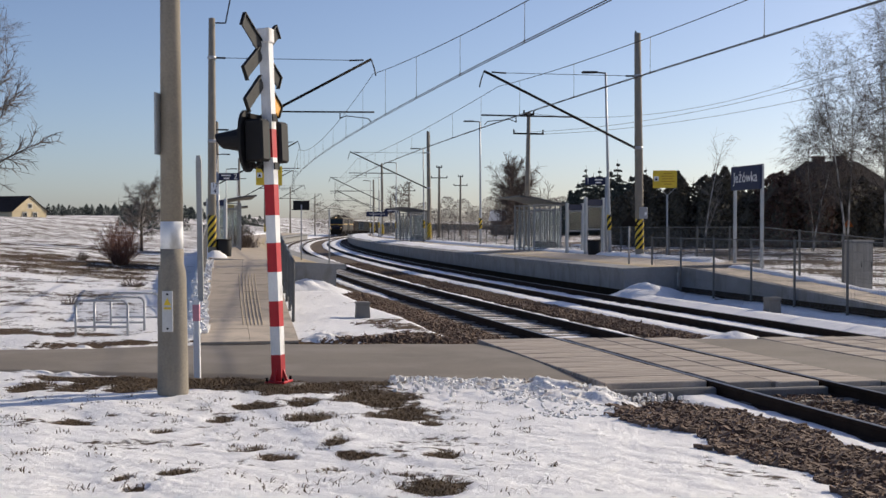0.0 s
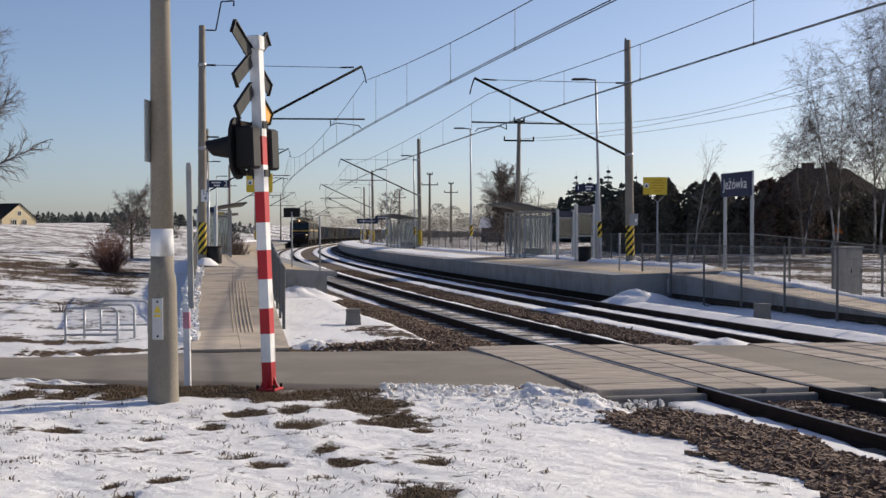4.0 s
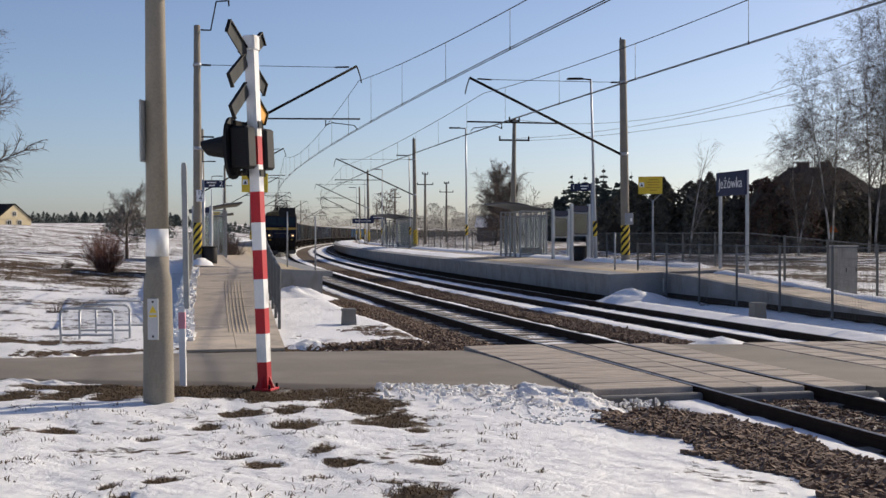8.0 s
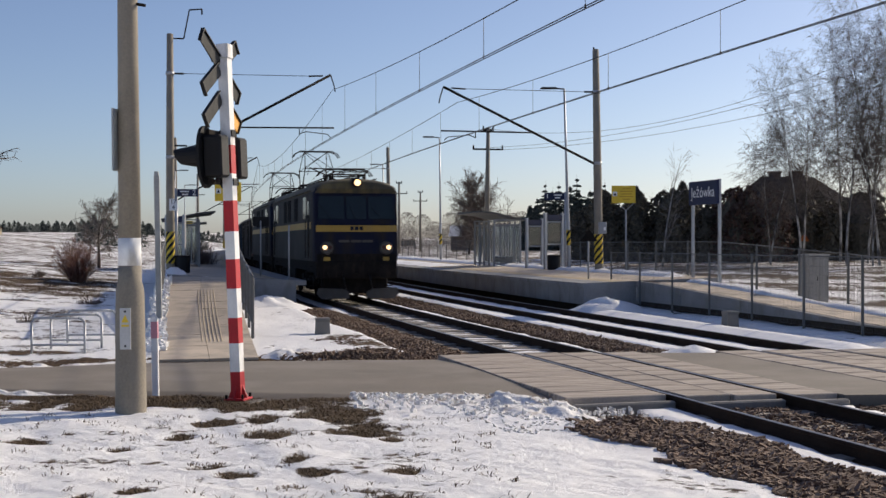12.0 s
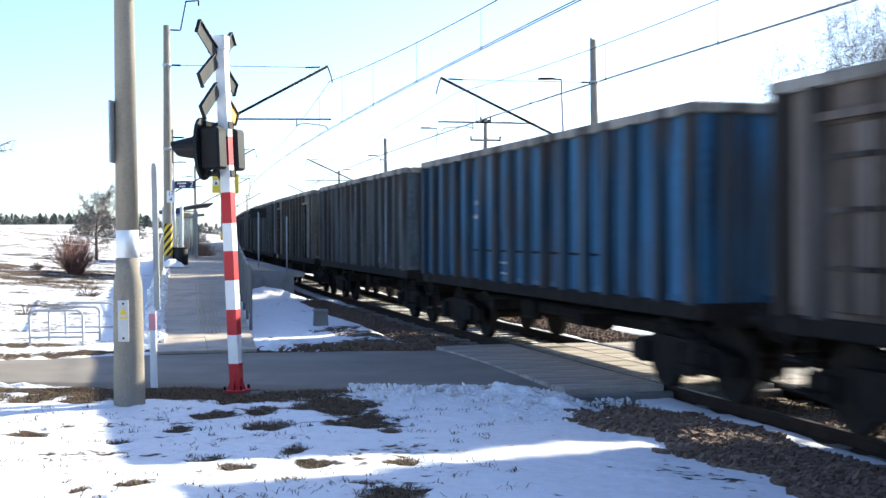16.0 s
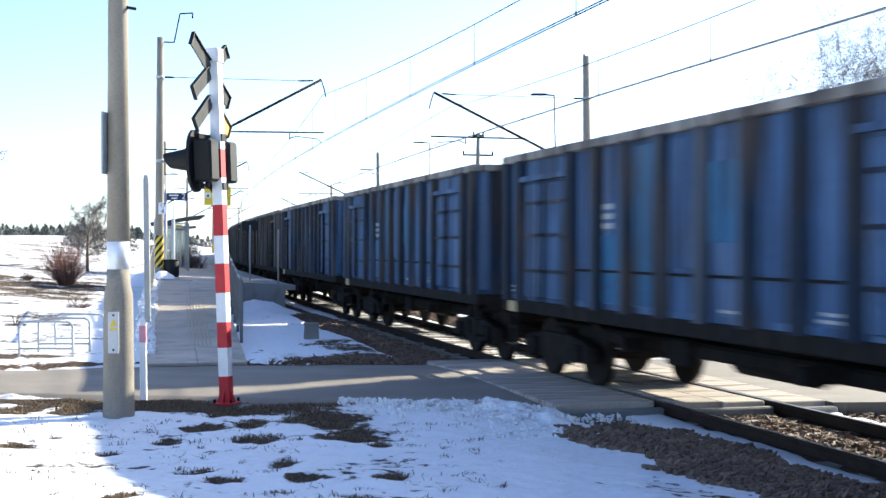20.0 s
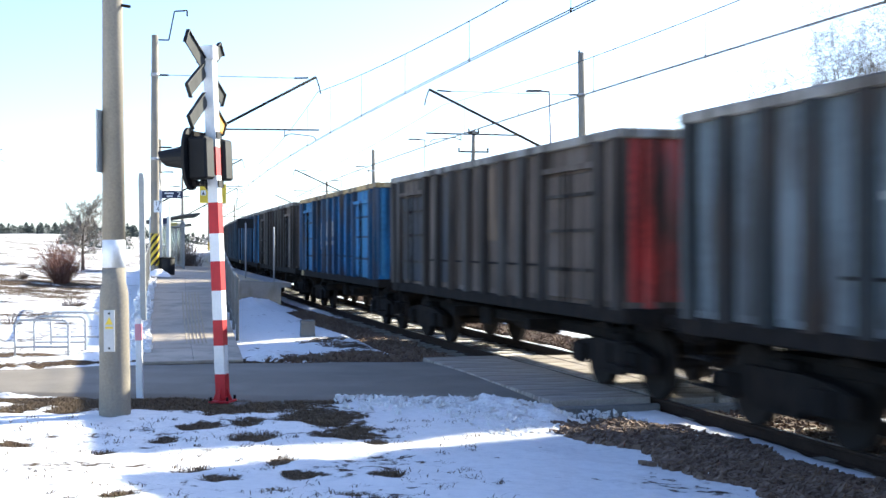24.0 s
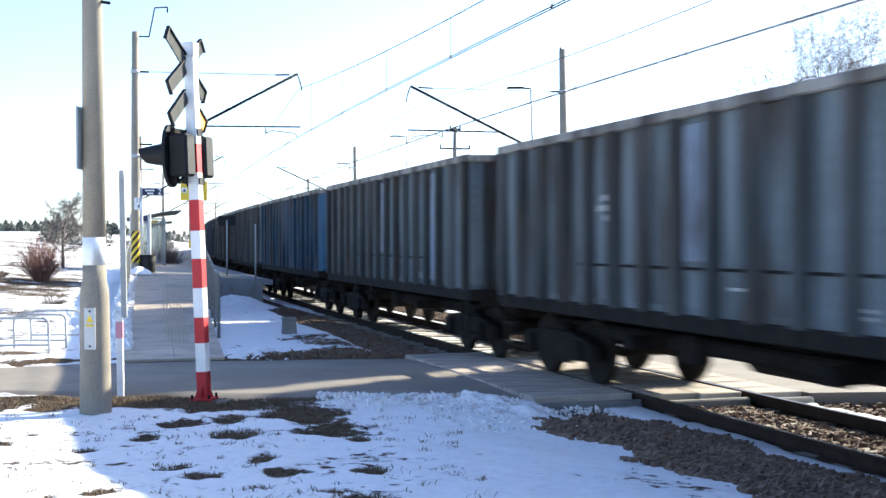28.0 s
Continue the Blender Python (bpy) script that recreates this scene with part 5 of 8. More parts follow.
def wagon_paint(name, base, rust):
    """Weathered wagon paint: dusty, with long rust and coal streaks running down."""
    m = material(name, tuple(1.2 * c for c in base), 0.7, vary=0.25, scale=0.9, fine=12, bump=0.002, dirt=rust, dirt_amount=0.4, spec=0.2)
    nt = m.node_tree
    N, L = nt.nodes, nt.links
    bs = N["Principled BSDF"]
    col = bs.inputs["Base Color"].links[0].from_socket
    tc, oi = N.new("ShaderNodeTexCoord"), N.new("ShaderNodeObjectInfo")
    mp = N.new("ShaderNodeMapping")
    mp.inputs["Scale"].default_value = (4.0, 4.0, 0.22)
    L.new(tc.outputs["Object"], mp.inputs["Vector"])
    ofs = N.new("ShaderNodeVectorMath")
    ofs.operation = "ADD"
    rn = N.new("ShaderNodeMath")
    rn.operation = "MULTIPLY"
    rn.inputs[1].default_value = 40.0
    L.new(oi.outputs["Random"], rn.inputs[0])
    L.new(mp.outputs["Vector"], ofs.inputs[0])
    L.new(rn.outputs[0], ofs.inputs[1])
    st = N.new("ShaderNodeTexNoise")
    st.inputs["Scale"].default_value, st.inputs["Detail"].default_value = 1.0, 5
    L.new(ofs.outputs["Vector"], st.inputs["Vector"])
    faded = tuple(0.55 * min(0.4, 2.1 * c + 0.05) + 0.085 for c in base)
    for lo, hi, tint, k in ((0.5, 0.68, faded, 0.55), (0.48, 0.3, (0.016, 0.013, 0.012), 0.85)):
        mr = N.new("ShaderNodeMapRange")
        mr.inputs["From Min"].default_value, mr.inputs["From Max"].default_value, mr.inputs["To Max"].default_value = lo, hi, k
        L.new(st.outputs["Fac"], mr.inputs["Value"])
        mx = N.new("ShaderNodeMix")
        mx.data_type = "RGBA"
        L.new(mr.outputs["Result"], mx.inputs["Factor"])
        L.new(col, mx.inputs["A"])
        mx.inputs["B"].default_value = (*tint, 1)
        col = mx.outputs["Result"]
    L.new(col, bs.inputs["Base Color"])
    return m


RUST = (0.05, 0.035, 0.026)
PAINTS = {
    "brown": wagon_paint("brown_wagon_paint", (0.09, 0.068, 0.053), RUST),
    "blue": wagon_paint("blue_wagon_paint", (0.024, 0.095, 0.18), (0.04, 0.06, 0.085)),
    "bright": wagon_paint("bright_blue_wagon_paint", (0.024, 0.15, 0.33), (0.04, 0.1, 0.2)),
    "slate": wagon_paint("slate_wagon_paint", (0.095, 0.115, 0.125), (0.05, 0.042, 0.036)),
    "navy": wagon_paint("navy_wagon_paint", (0.036, 0.078, 0.155), (0.03, 0.045, 0.075)),
    "olive": wagon_paint("olive_wagon_paint", (0.115, 0.1, 0.078), RUST),
    "teal": wagon_paint("teal_wagon_paint", (0.022, 0.12, 0.22), (0.04, 0.07, 0.1)),
    "red": wagon_paint("red_wagon_paint", (0.3, 0.03, 0.025), RUST),
}
# ribs and door bars a quarter as bright: their shade put into the paint
SHADED_RIBS = {k: wagon_paint(k + "_shaded_rib_paint", tuple(0.25 * c for c in v), RUST) for k, v in (("brown", (0.074, 0.056, 0.044)), ("blue", (0.022, 0.085, 0.155)), ("bright", (0.024, 0.15, 0.33)), ("slate", (0.088, 0.1, 0.1)), ("navy", (0.034, 0.07, 0.135)), ("olive", (0.1, 0.09, 0.068)), ("teal", (0.03, 0.1, 0.17)))}
M_RIM = wagon_paint("wagon_rim", (0.22, 0.2, 0.17), RUST)
M_RIM_TAN = wagon_paint("tan_wagon_rim", (0.42, 0.28, 0.12), RUST)
M_COAL = material("coal", (0.02, 0.02, 0.021), 0.8, vary=0.4, scale=3, fine=15, bump=0.05)
M_MARK = material("white_marking", (0.36, 0.36, 0.35), 0.6, vary=0.15, scale=4, fine=30)
M_WHEEL = material("wheel_steel", (0.022, 0.017, 0.014), 0.8, spec=0.15, vary=0.3, scale=4, fine=30)
M_PLATE_A = wagon_paint("pale_plate", (0.2, 0.24, 0.3), RUST)
M_PLATE_B = wagon_paint("brown_plate", (0.12, 0.08, 0.05), RUST)
M_PLATE_C = wagon_paint("dark_plate", (0.035, 0.04, 0.048), RUST)
L_W, HALF, TOP = 14.04, 6.2, 3.55
FLOOR = 1.22


def wheelset(parent, y, r=0.46):
    bm = bmesh.new()
    for sx in (-1, 1):
        prof = [(0.06, 0.78), (r * 0.5, 0.775), (r, 0.80), (r + 0.028, 0.70), (r + 0.028, 0.685), (r * 0.86, 0.68), (r * 0.45, 0.69), (0.06, 0.66)]
        n = 20
        rings = [[bm.verts.new((sx * z, q * math.cos(6.2832 * i / n), q * math.sin(6.2832 * i / n))) for i in range(n)] for q, z in prof]
        for a, b in zip(rings, rings[1:]):
            for i in range(n):
                bm.faces.new((a[i], a[(i + 1) % n], b[(i + 1) % n], b[i]))
    rod(bm, (-1.0, 0, 0), (1.0, 0, 0), 0.08, n=10)
    bmesh.ops.recalc_face_normals(bm, faces=bm.faces[:])
    w = part("wheelset", bm, M_WHEEL, parent)
    w.location = (0, y, r)
    return w


def bogie(parent, y, wheelbase=1.8):
    bm = bmesh.new()
    for sx in (-1, 1):
        x0, x1 = sorted((sx * 0.95, sx * 1.08))
        poly = [(-1.35, 0.36), (-1.35, 0.58), (-1.05, 0.66), (-0.55, 0.72), (0.55, 0.72), (1.05, 0.66), (1.35, 0.58), (1.35, 0.36), (1.1, 0.34), (0.7, 0.42), (0.4, 0.26), (-0.4, 0.26), (-0.7, 0.42), (-1.1, 0.34)]
        prism(bm, poly, "x", x0, x1)
        for dy in (-0.9, 0.9):
            box(bm, min(sx * 1.05, sx * 1.16), max(sx * 1.05, sx * 1.16), dy - 0.15, dy + 0.15, 0.34, 0.62, bevel=0.02)
        for dy in (-0.18, 0.0, 0.18):
            rod(bm, (sx * 1.02, dy, 0.3), (sx * 1.02, dy, 0.62), 0.07, n=8)
    box(bm, -1.0, 1.0, -0.22, 0.22, 0.5, 0.82, bevel=0.03)
    b = part("bogie", bm, M_DARK, parent)
    b.location = (0, y, 0)
    for dy in (-0.9, 0.9):
        wheelset(b, dy)
    return b


def coupling(t, y, d, reach=0.56):
    for sx in (-0.87, 0.87):
        bm = bmesh.new()
        rod(bm, (sx, y, 1.06), (sx, y + d * (reach - 0.06), 1.06), 0.09, n=10)
        rod(bm, (sx, y + d * (reach - 0.07), 1.06), (sx, y + d * reach, 1.06), 0.23, n=16)
        part("buffer", bm, M_DARK, t)
    bm = bmesh.new()
    rod(bm, (0, y, 1.0), (0, y + d * (reach + 0.04), 0.98), 0.04, n=6)
    part("draw_hook", bm, M_DARK, t)


def wagon(paint, rim, label, end=None, marks=0, seed=0):
    t = thing("coal_wagon", Matrix(), label, "freight wagon", group="train of coal wagons")
    mt = PAINTS[paint]
    rs = random.Random(seed)
    W = 1.42
    bm = bmesh.new()
    box(bm, -W, W, -HALF, HALF, FLOOR, FLOOR + 0.08)
    part("floor", bm, mt, t)
    for sx in (-1, 1):
        bm = bmesh.new()
        box(bm, min(sx * (W - 0.05), sx * W), max(sx * (W - 0.05), sx * W), -HALF, HALF, FLOOR + 0.08, TOP - 0.12)
        sw = part("side_wall", bm, mt, t)
        bm = bmesh.new()
        box(bm, min(sx * W, sx * (W + 0.03)), max(sx * W, sx * (W + 0.03)), -3.2, 3.2, FLOOR + 0.5, FLOOR + 0.535)
        part("seam", bm, M_DARK, sw)
    # end walls with upright ribs
    for d in (-1, 1):
        bm = bmesh.new()
        y0, y1 = sorted((d * HALF, d * (HALF - 0.06)))
        box(bm, -W + 0.05, W - 0.05, y0, y1, FLOOR + 0.08, TOP - 0.12)
        ew = part("end_wall", bm, PAINTS[end] if end and d < 0 else mt, t)
        for xx in (-1.1, -0.4, 0.4, 1.1):
            bm = bmesh.new()
            yy = sorted((d * HALF, d * (HALF + 0.1)))
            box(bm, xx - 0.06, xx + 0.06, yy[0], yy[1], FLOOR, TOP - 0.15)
            part("end_rib", bm, PAINTS[end] if end and d < 0 else SHADED_RIBS[paint], ew)
    # top rim
    bm = bmesh.new()
    for sx in (-1, 1):
        box(bm, min(sx * (W - 0.06), sx * (W + 0.09)), max(sx * (W - 0.06), sx * (W + 0.09)), -HALF - 0.06, HALF + 0.06, TOP - 0.13, TOP, bevel=0.02)
    for d in (-1, 1):
        y0, y1 = sorted((d * (HALF - 0.05), d * (HALF + 0.1)))
        box(bm, -W + 0.07, W - 0.07, y0, y1, TOP - 0.13, TOP - 0.004, bevel=0.02)
    part("top_rim", bm, rim, t)
    # sole bar
    bm = bmesh.new()
    for sx in (-1, 1):
        box(bm, min(sx * 1.2, sx * (W + 0.04)), max(sx * 1.2, sx * (W + 0.04)), -HALF - 0.1, HALF + 0.1, FLOOR - 0.2, FLOOR, bevel=0.02)
    for d in (-1, 1):
        y0, y1 = sorted((d * HALF, d * (HALF + 0.12)))
        box(bm, -1.25, 1.25, y0, y1, FLOOR - 0.28, FLOOR - 0.004)
    box(bm, -0.25, 0.25, -HALF, HALF, FLOOR - 0.35, FLOOR - 0.08)
    part("underframe", bm, M_DARK, t)
    bm = bmesh.new()
    box(bm, -0.8, 0.8, -HALF + 0.6, HALF - 0.6, FLOOR - 0.55, FLOOR - 0.36, bevel=0.04)
    part("centre_sill", bm, M_DARK, t)
    # side posts (trapezoid ribs), and two double doors a side on the wagons that have them
    plain = paint in ("teal", "slate", "blue")
    posts = [-6.06 + 12.12 * k / 15 for k in range(16)] if plain else [-6.06, -5.45, -3.35, -2.45, -1.5, -0.5, 0.5, 1.5, 2.45, 3.35, 5.45, 6.06]
    for sx in (-1, 1):
        for py in posts:
            bm = bmesh.new()
            wv = 0.14 if abs(py) < 6 else 0.13
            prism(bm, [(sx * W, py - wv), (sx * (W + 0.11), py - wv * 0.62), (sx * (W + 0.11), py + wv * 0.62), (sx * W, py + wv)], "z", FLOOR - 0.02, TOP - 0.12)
            part("side_post", bm, SHADED_RIBS[paint], t)
        for dy in () if plain else (-4.4, 4.4):
            for h in (-1, 1):
                bm = bmesh.new()
                y0, y1 = sorted((dy + h * 0.02, dy + h * 0.86))
                box(bm, min(sx * W, sx * (W + 0.045)), max(sx * W, sx * (W + 0.045)), y0, y1, FLOOR + 0.06, TOP - 0.5, bevel=0.015)
                leaf = part("side_door", bm, rs.choice((mt, mt, M_PLATE_C if paint in ("brown", "slate", "olive") else mt)), t)
                for zz in (FLOOR + 0.45, FLOOR + 1.0, FLOOR + 1.5):
                    bm = bmesh.new()
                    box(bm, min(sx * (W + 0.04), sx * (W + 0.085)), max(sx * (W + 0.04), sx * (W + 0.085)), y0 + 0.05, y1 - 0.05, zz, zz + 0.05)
                    part("door_bar", bm, SHADED_RIBS[paint], leaf)
                bm = bmesh.new()
                rod(bm, (sx * (W + 0.1), dy + h * 0.12, FLOOR), (sx * (W + 0.1), dy + h * 0.12, TOP - 0.45), 0.018, n=6)
                part("lock_rod", bm, M_DARK, leaf)
            bm = bmesh.new()
            box(bm, min(sx * W, sx * (W + 0.1)), max(sx * W, sx * (W + 0.1)), dy - 0.95, dy + 0.95, TOP - 0.46, TOP - 0.38)
            part("door_lintel", bm, mt, t)
    # replaced plates between the posts, paler or darker than the rest
    for sx in (-1, 1):
        for k in range(rs.randint(2, 4)):
            j = rs.choice((2, 3, 4, 5, 6, 7, 8))
            bm = bmesh.new()
            y0, y1 = posts[j] + 0.12, posts[j + 1] - 0.12
            z0 = FLOOR + rs.choice((0.1, 0.1, 0.6, 0.9))
            z1 = TOP - 0.2 if rs.random() < 0.6 else z0 + 0.9
            box(bm, min(sx * W, sx * (W + 0.012)), max(sx * W, sx * (W + 0.012)), y0, y1, z0, z1, bevel=0.003)
            part("replaced_plate", bm, rs.choice((M_PLATE_A, M_PLATE_B, M_PLATE_C) if paint in ("brown", "slate", "olive") else (mt, PAINTS["blue"])), t)
    # markings: plain bars for lettering that cannot be read
    for sx in (-1, 1):
        bm = bmesh.new()
        y0 = 2.0 * sx * -1
        for k in range(3 + marks):
            wd = 0.35 + 0.3 * rs.random()
            z_ = FLOOR + 1.35 - 0.13 * k
            for c in (0.55,):
                x = sx * (W + 0.004)
                yy = sorted((y0 + 0.0, y0 + wd))
                box(bm, min(x, sx * (W + 0.008)), max(x, sx * (W + 0.008)), yy[0], yy[1], z_, z_ + 0.075)
        part("marking", bm, M_MARK, t, "rows of white lettering, too small to read")
        for k in range(2 + rs.randint(0, 2)):     # small stencilled panels low on the side
            bm = bmesh.new()
            yy, wd = rs.choice((-5.9, -2.9, -1.0, 1.0, 2.0, 5.85)) - 0.2, rs.uniform(0.25, 0.5)
            z_ = FLOOR + rs.choice((0.12, 0.12, 0.3))
            for q in range(rs.randint(1, 2)):
                box(bm, min(sx * (W + 0.004), sx * (W + 0.008)), max(sx * (W + 0.004), sx * (W + 0.008)), yy, yy + wd * rs.uniform(0.7, 1), z_ + 0.07 * q, z_ + 0.035 + 0.07 * q)
            part("stencil", bm, M_MARK, t, "small white stencilled lines")
        bm = bmesh.new()
        box(bm, min(sx * (W + 0.03), sx * (W + 0.055)), max(sx * (W + 0.03), sx * (W + 0.055)), HALF - 0.55, HALF - 0.2, FLOOR - 0.2, FLOOR - 0.03, bevel=0.006)
        part("corner_plate", bm, M_FADED if paint in ("navy", "bright", "olive") else M_DARK, t, "dull yellow plate on the sole bar" if paint in ("navy", "bright", "olive") else "")
        if marks > 1:
            bm = bmesh.new()
            for k in range(marks):
                yy = (1.97, 1.0, 0.0, -1.0)[k] - 0.43
                box(bm, min(sx * (W + 0.004), sx * (W + 0.008)), max(sx * (W + 0.004), sx * (W + 0.008)), yy + 0.12, yy + 0.74, FLOOR + 1.05, FLOOR + 1.5)
                if paint == "bright":     # a line under the blocks
                    box(bm, min(sx * (W + 0.004), sx * (W + 0.008)), max(sx * (W + 0.004), sx * (W + 0.008)), yy + 0.12, yy + 0.86, FLOOR + 0.83, FLOOR + 0.93)
            part("emblem", bm, M_MARK, t, "faded white painted blocks")
    # coal load
    y = np.linspace(-HALF + 0.08, HALF - 0.08, 26)
    x = np.linspace(-W + 0.06, W - 0.06, 10)
    Y, X = np.meshgrid(y, x, indexing="ij")
    Z = TOP - 0.42 + 0.2 * (1 - (X / W) ** 2) * (0.8 + 0.3 * ripple(X + seed, Y, 3.0)) + 0.03 * ripple(X * 3, Y * 3 + seed, 1.0)
    grid_mesh("coal_load", np.stack([X, Y, Z], -1), M_COAL, parent=t)
    for y_ in (-4.9, 4.9):
        bogie(t, y_)
    # brake gear and air tank under the floor
    bm = bmesh.new()
    rod(bm, (-0.5, -1.4, 0.72), (-0.5, 0.2, 0.72), 0.19, n=12)
    rod(bm, (0.4, -0.4, 0.62), (0.4, 2.6, 0.62), 0.03, n=6)
    box(bm, -0.9, -0.7, 0.9, 1.5, 0.55, 0.9, bevel=0.03)
    for dy in (-2.2, 2.0):
        box(bm, -1.3, 1.3, dy - 0.08, dy + 0.08, 0.68, 0.86)
    part("brake_gear", bm, M_DARK, t)
    for sx in (-1, 1):
        for dy in (-5.9, 5.9):
            bm = bmesh.new()
            for zz in (0.45, 0.75):
                box(bm, min(sx * 1.25, sx * 1.45), max(sx * 1.25, sx * 1.45), dy - 0.22, dy + 0.22, zz, zz + 0.03)
            for e in (-0.22, 0.22):
                box(bm, min(sx * 1.38, sx * 1.42), max(sx * 1.38, sx * 1.42), dy + e - 0.015, dy + e + 0.015, 0.45, 1.1)
            part("step", bm, M_DARK, t)
    for d in (-1, 1):
        coupling(t, d * (HALF + 0.08), d, L_W / 2 - HALF - 0.09)
    return t


KINDS = ["brown", "blue", "slate", "olive", "slate", "olive", "navy", "navy", "navy", "brown", "brown", "slate", "brown", "bright", "brown", "bright", "teal", "slate",
         "slate", "blue", "slate", "brown", "navy", "slate", "olive", "blue", "brown", "slate", "slate", "navy", "brown", "slate", "olive", "brown", "slate", "brown"]
WORDS = {"brown": "rusty brown open coal wagon with ribbed sides", "blue": "dusty blue open coal wagon with ribbed sides", "slate": "weathered slate-grey open coal wagon with ribbed sides",
         "olive": "weathered olive-brown open coal wagon with ribbed sides", "navy": "dark navy-blue open coal wagon with ribbed sides", "bright": "bright blue open coal wagon with ribs",
         "teal": "faded teal-blue open coal wagon with ribbed sides"}
WAGONS = []
_made = {}
for n_, k_ in enumerate(KINDS):
    special = n_ in (0, 12, 13, 8, 4)
    if special:
        lab = WORDS[k_] + {0: " and a red end", 12: " and a red end", 13: ", tan rim, white emblem", 8: " and white painted blocks", 4: " and white painted blocks"}[n_]
        w = wagon(k_, M_RIM_TAN if n_ == 13 else M_RIM, lab, end="red" if n_ in (0, 12) else None, marks={13: 3, 8: 4, 4: 3}.get(n_, 1), seed=n_)
    elif k_ in _made:
        w = copy_thing(_made[k_], Matrix())
    else:
        w = _made[k_] = wagon(k_, M_RIM, WORDS[k_], seed=n_)
    WAGONS.append(w)

M_LOCO = material("loco_grey_blue", (0.056, 0.053, 0.048), 0.75, spec=0.12, vary=0.25, scale=0.8, fine=14, dirt=(0.05, 0.042, 0.036), dirt_amount=0.4)
M_LOCO_NAVY = material("loco_navy", (0.006, 0.008, 0.024), 0.6, spec=0.15, vary=0.2, scale=1.0, fine=14, dirt=(0.022, 0.018, 0.016), dirt_amount=0.3)
M_LOCO_STRIPE = material("loco_yellow", (0.36, 0.22, 0.03), 0.5, vary=0.12, scale=1.5, fine=20, dirt=(0.3, 0.2, 0.06), dirt_amount=0.15)
M_LOCO_ROOF = material("loco_roof", (0.05, 0.044, 0.03), 0.75, vary=0.25, scale=1.0, fine=15, dirt=(0.14, 0.115, 0.05), dirt_amount=0.4)
M_PANE = material("dark_window", (0.012, 0.015, 0.016), 0.15, spec=0.3, vary=0.1, scale=2, fine=10)
M_GUARD = material("guard_steel", (0.06, 0.055, 0.05), 0.7, vary=0.2, dirt=(0.06, 0.05, 0.04), dirt_amount=0.4)
M_LAMP = glow("headlamp_glow", (1.0, 0.62, 0.32), 2.2)


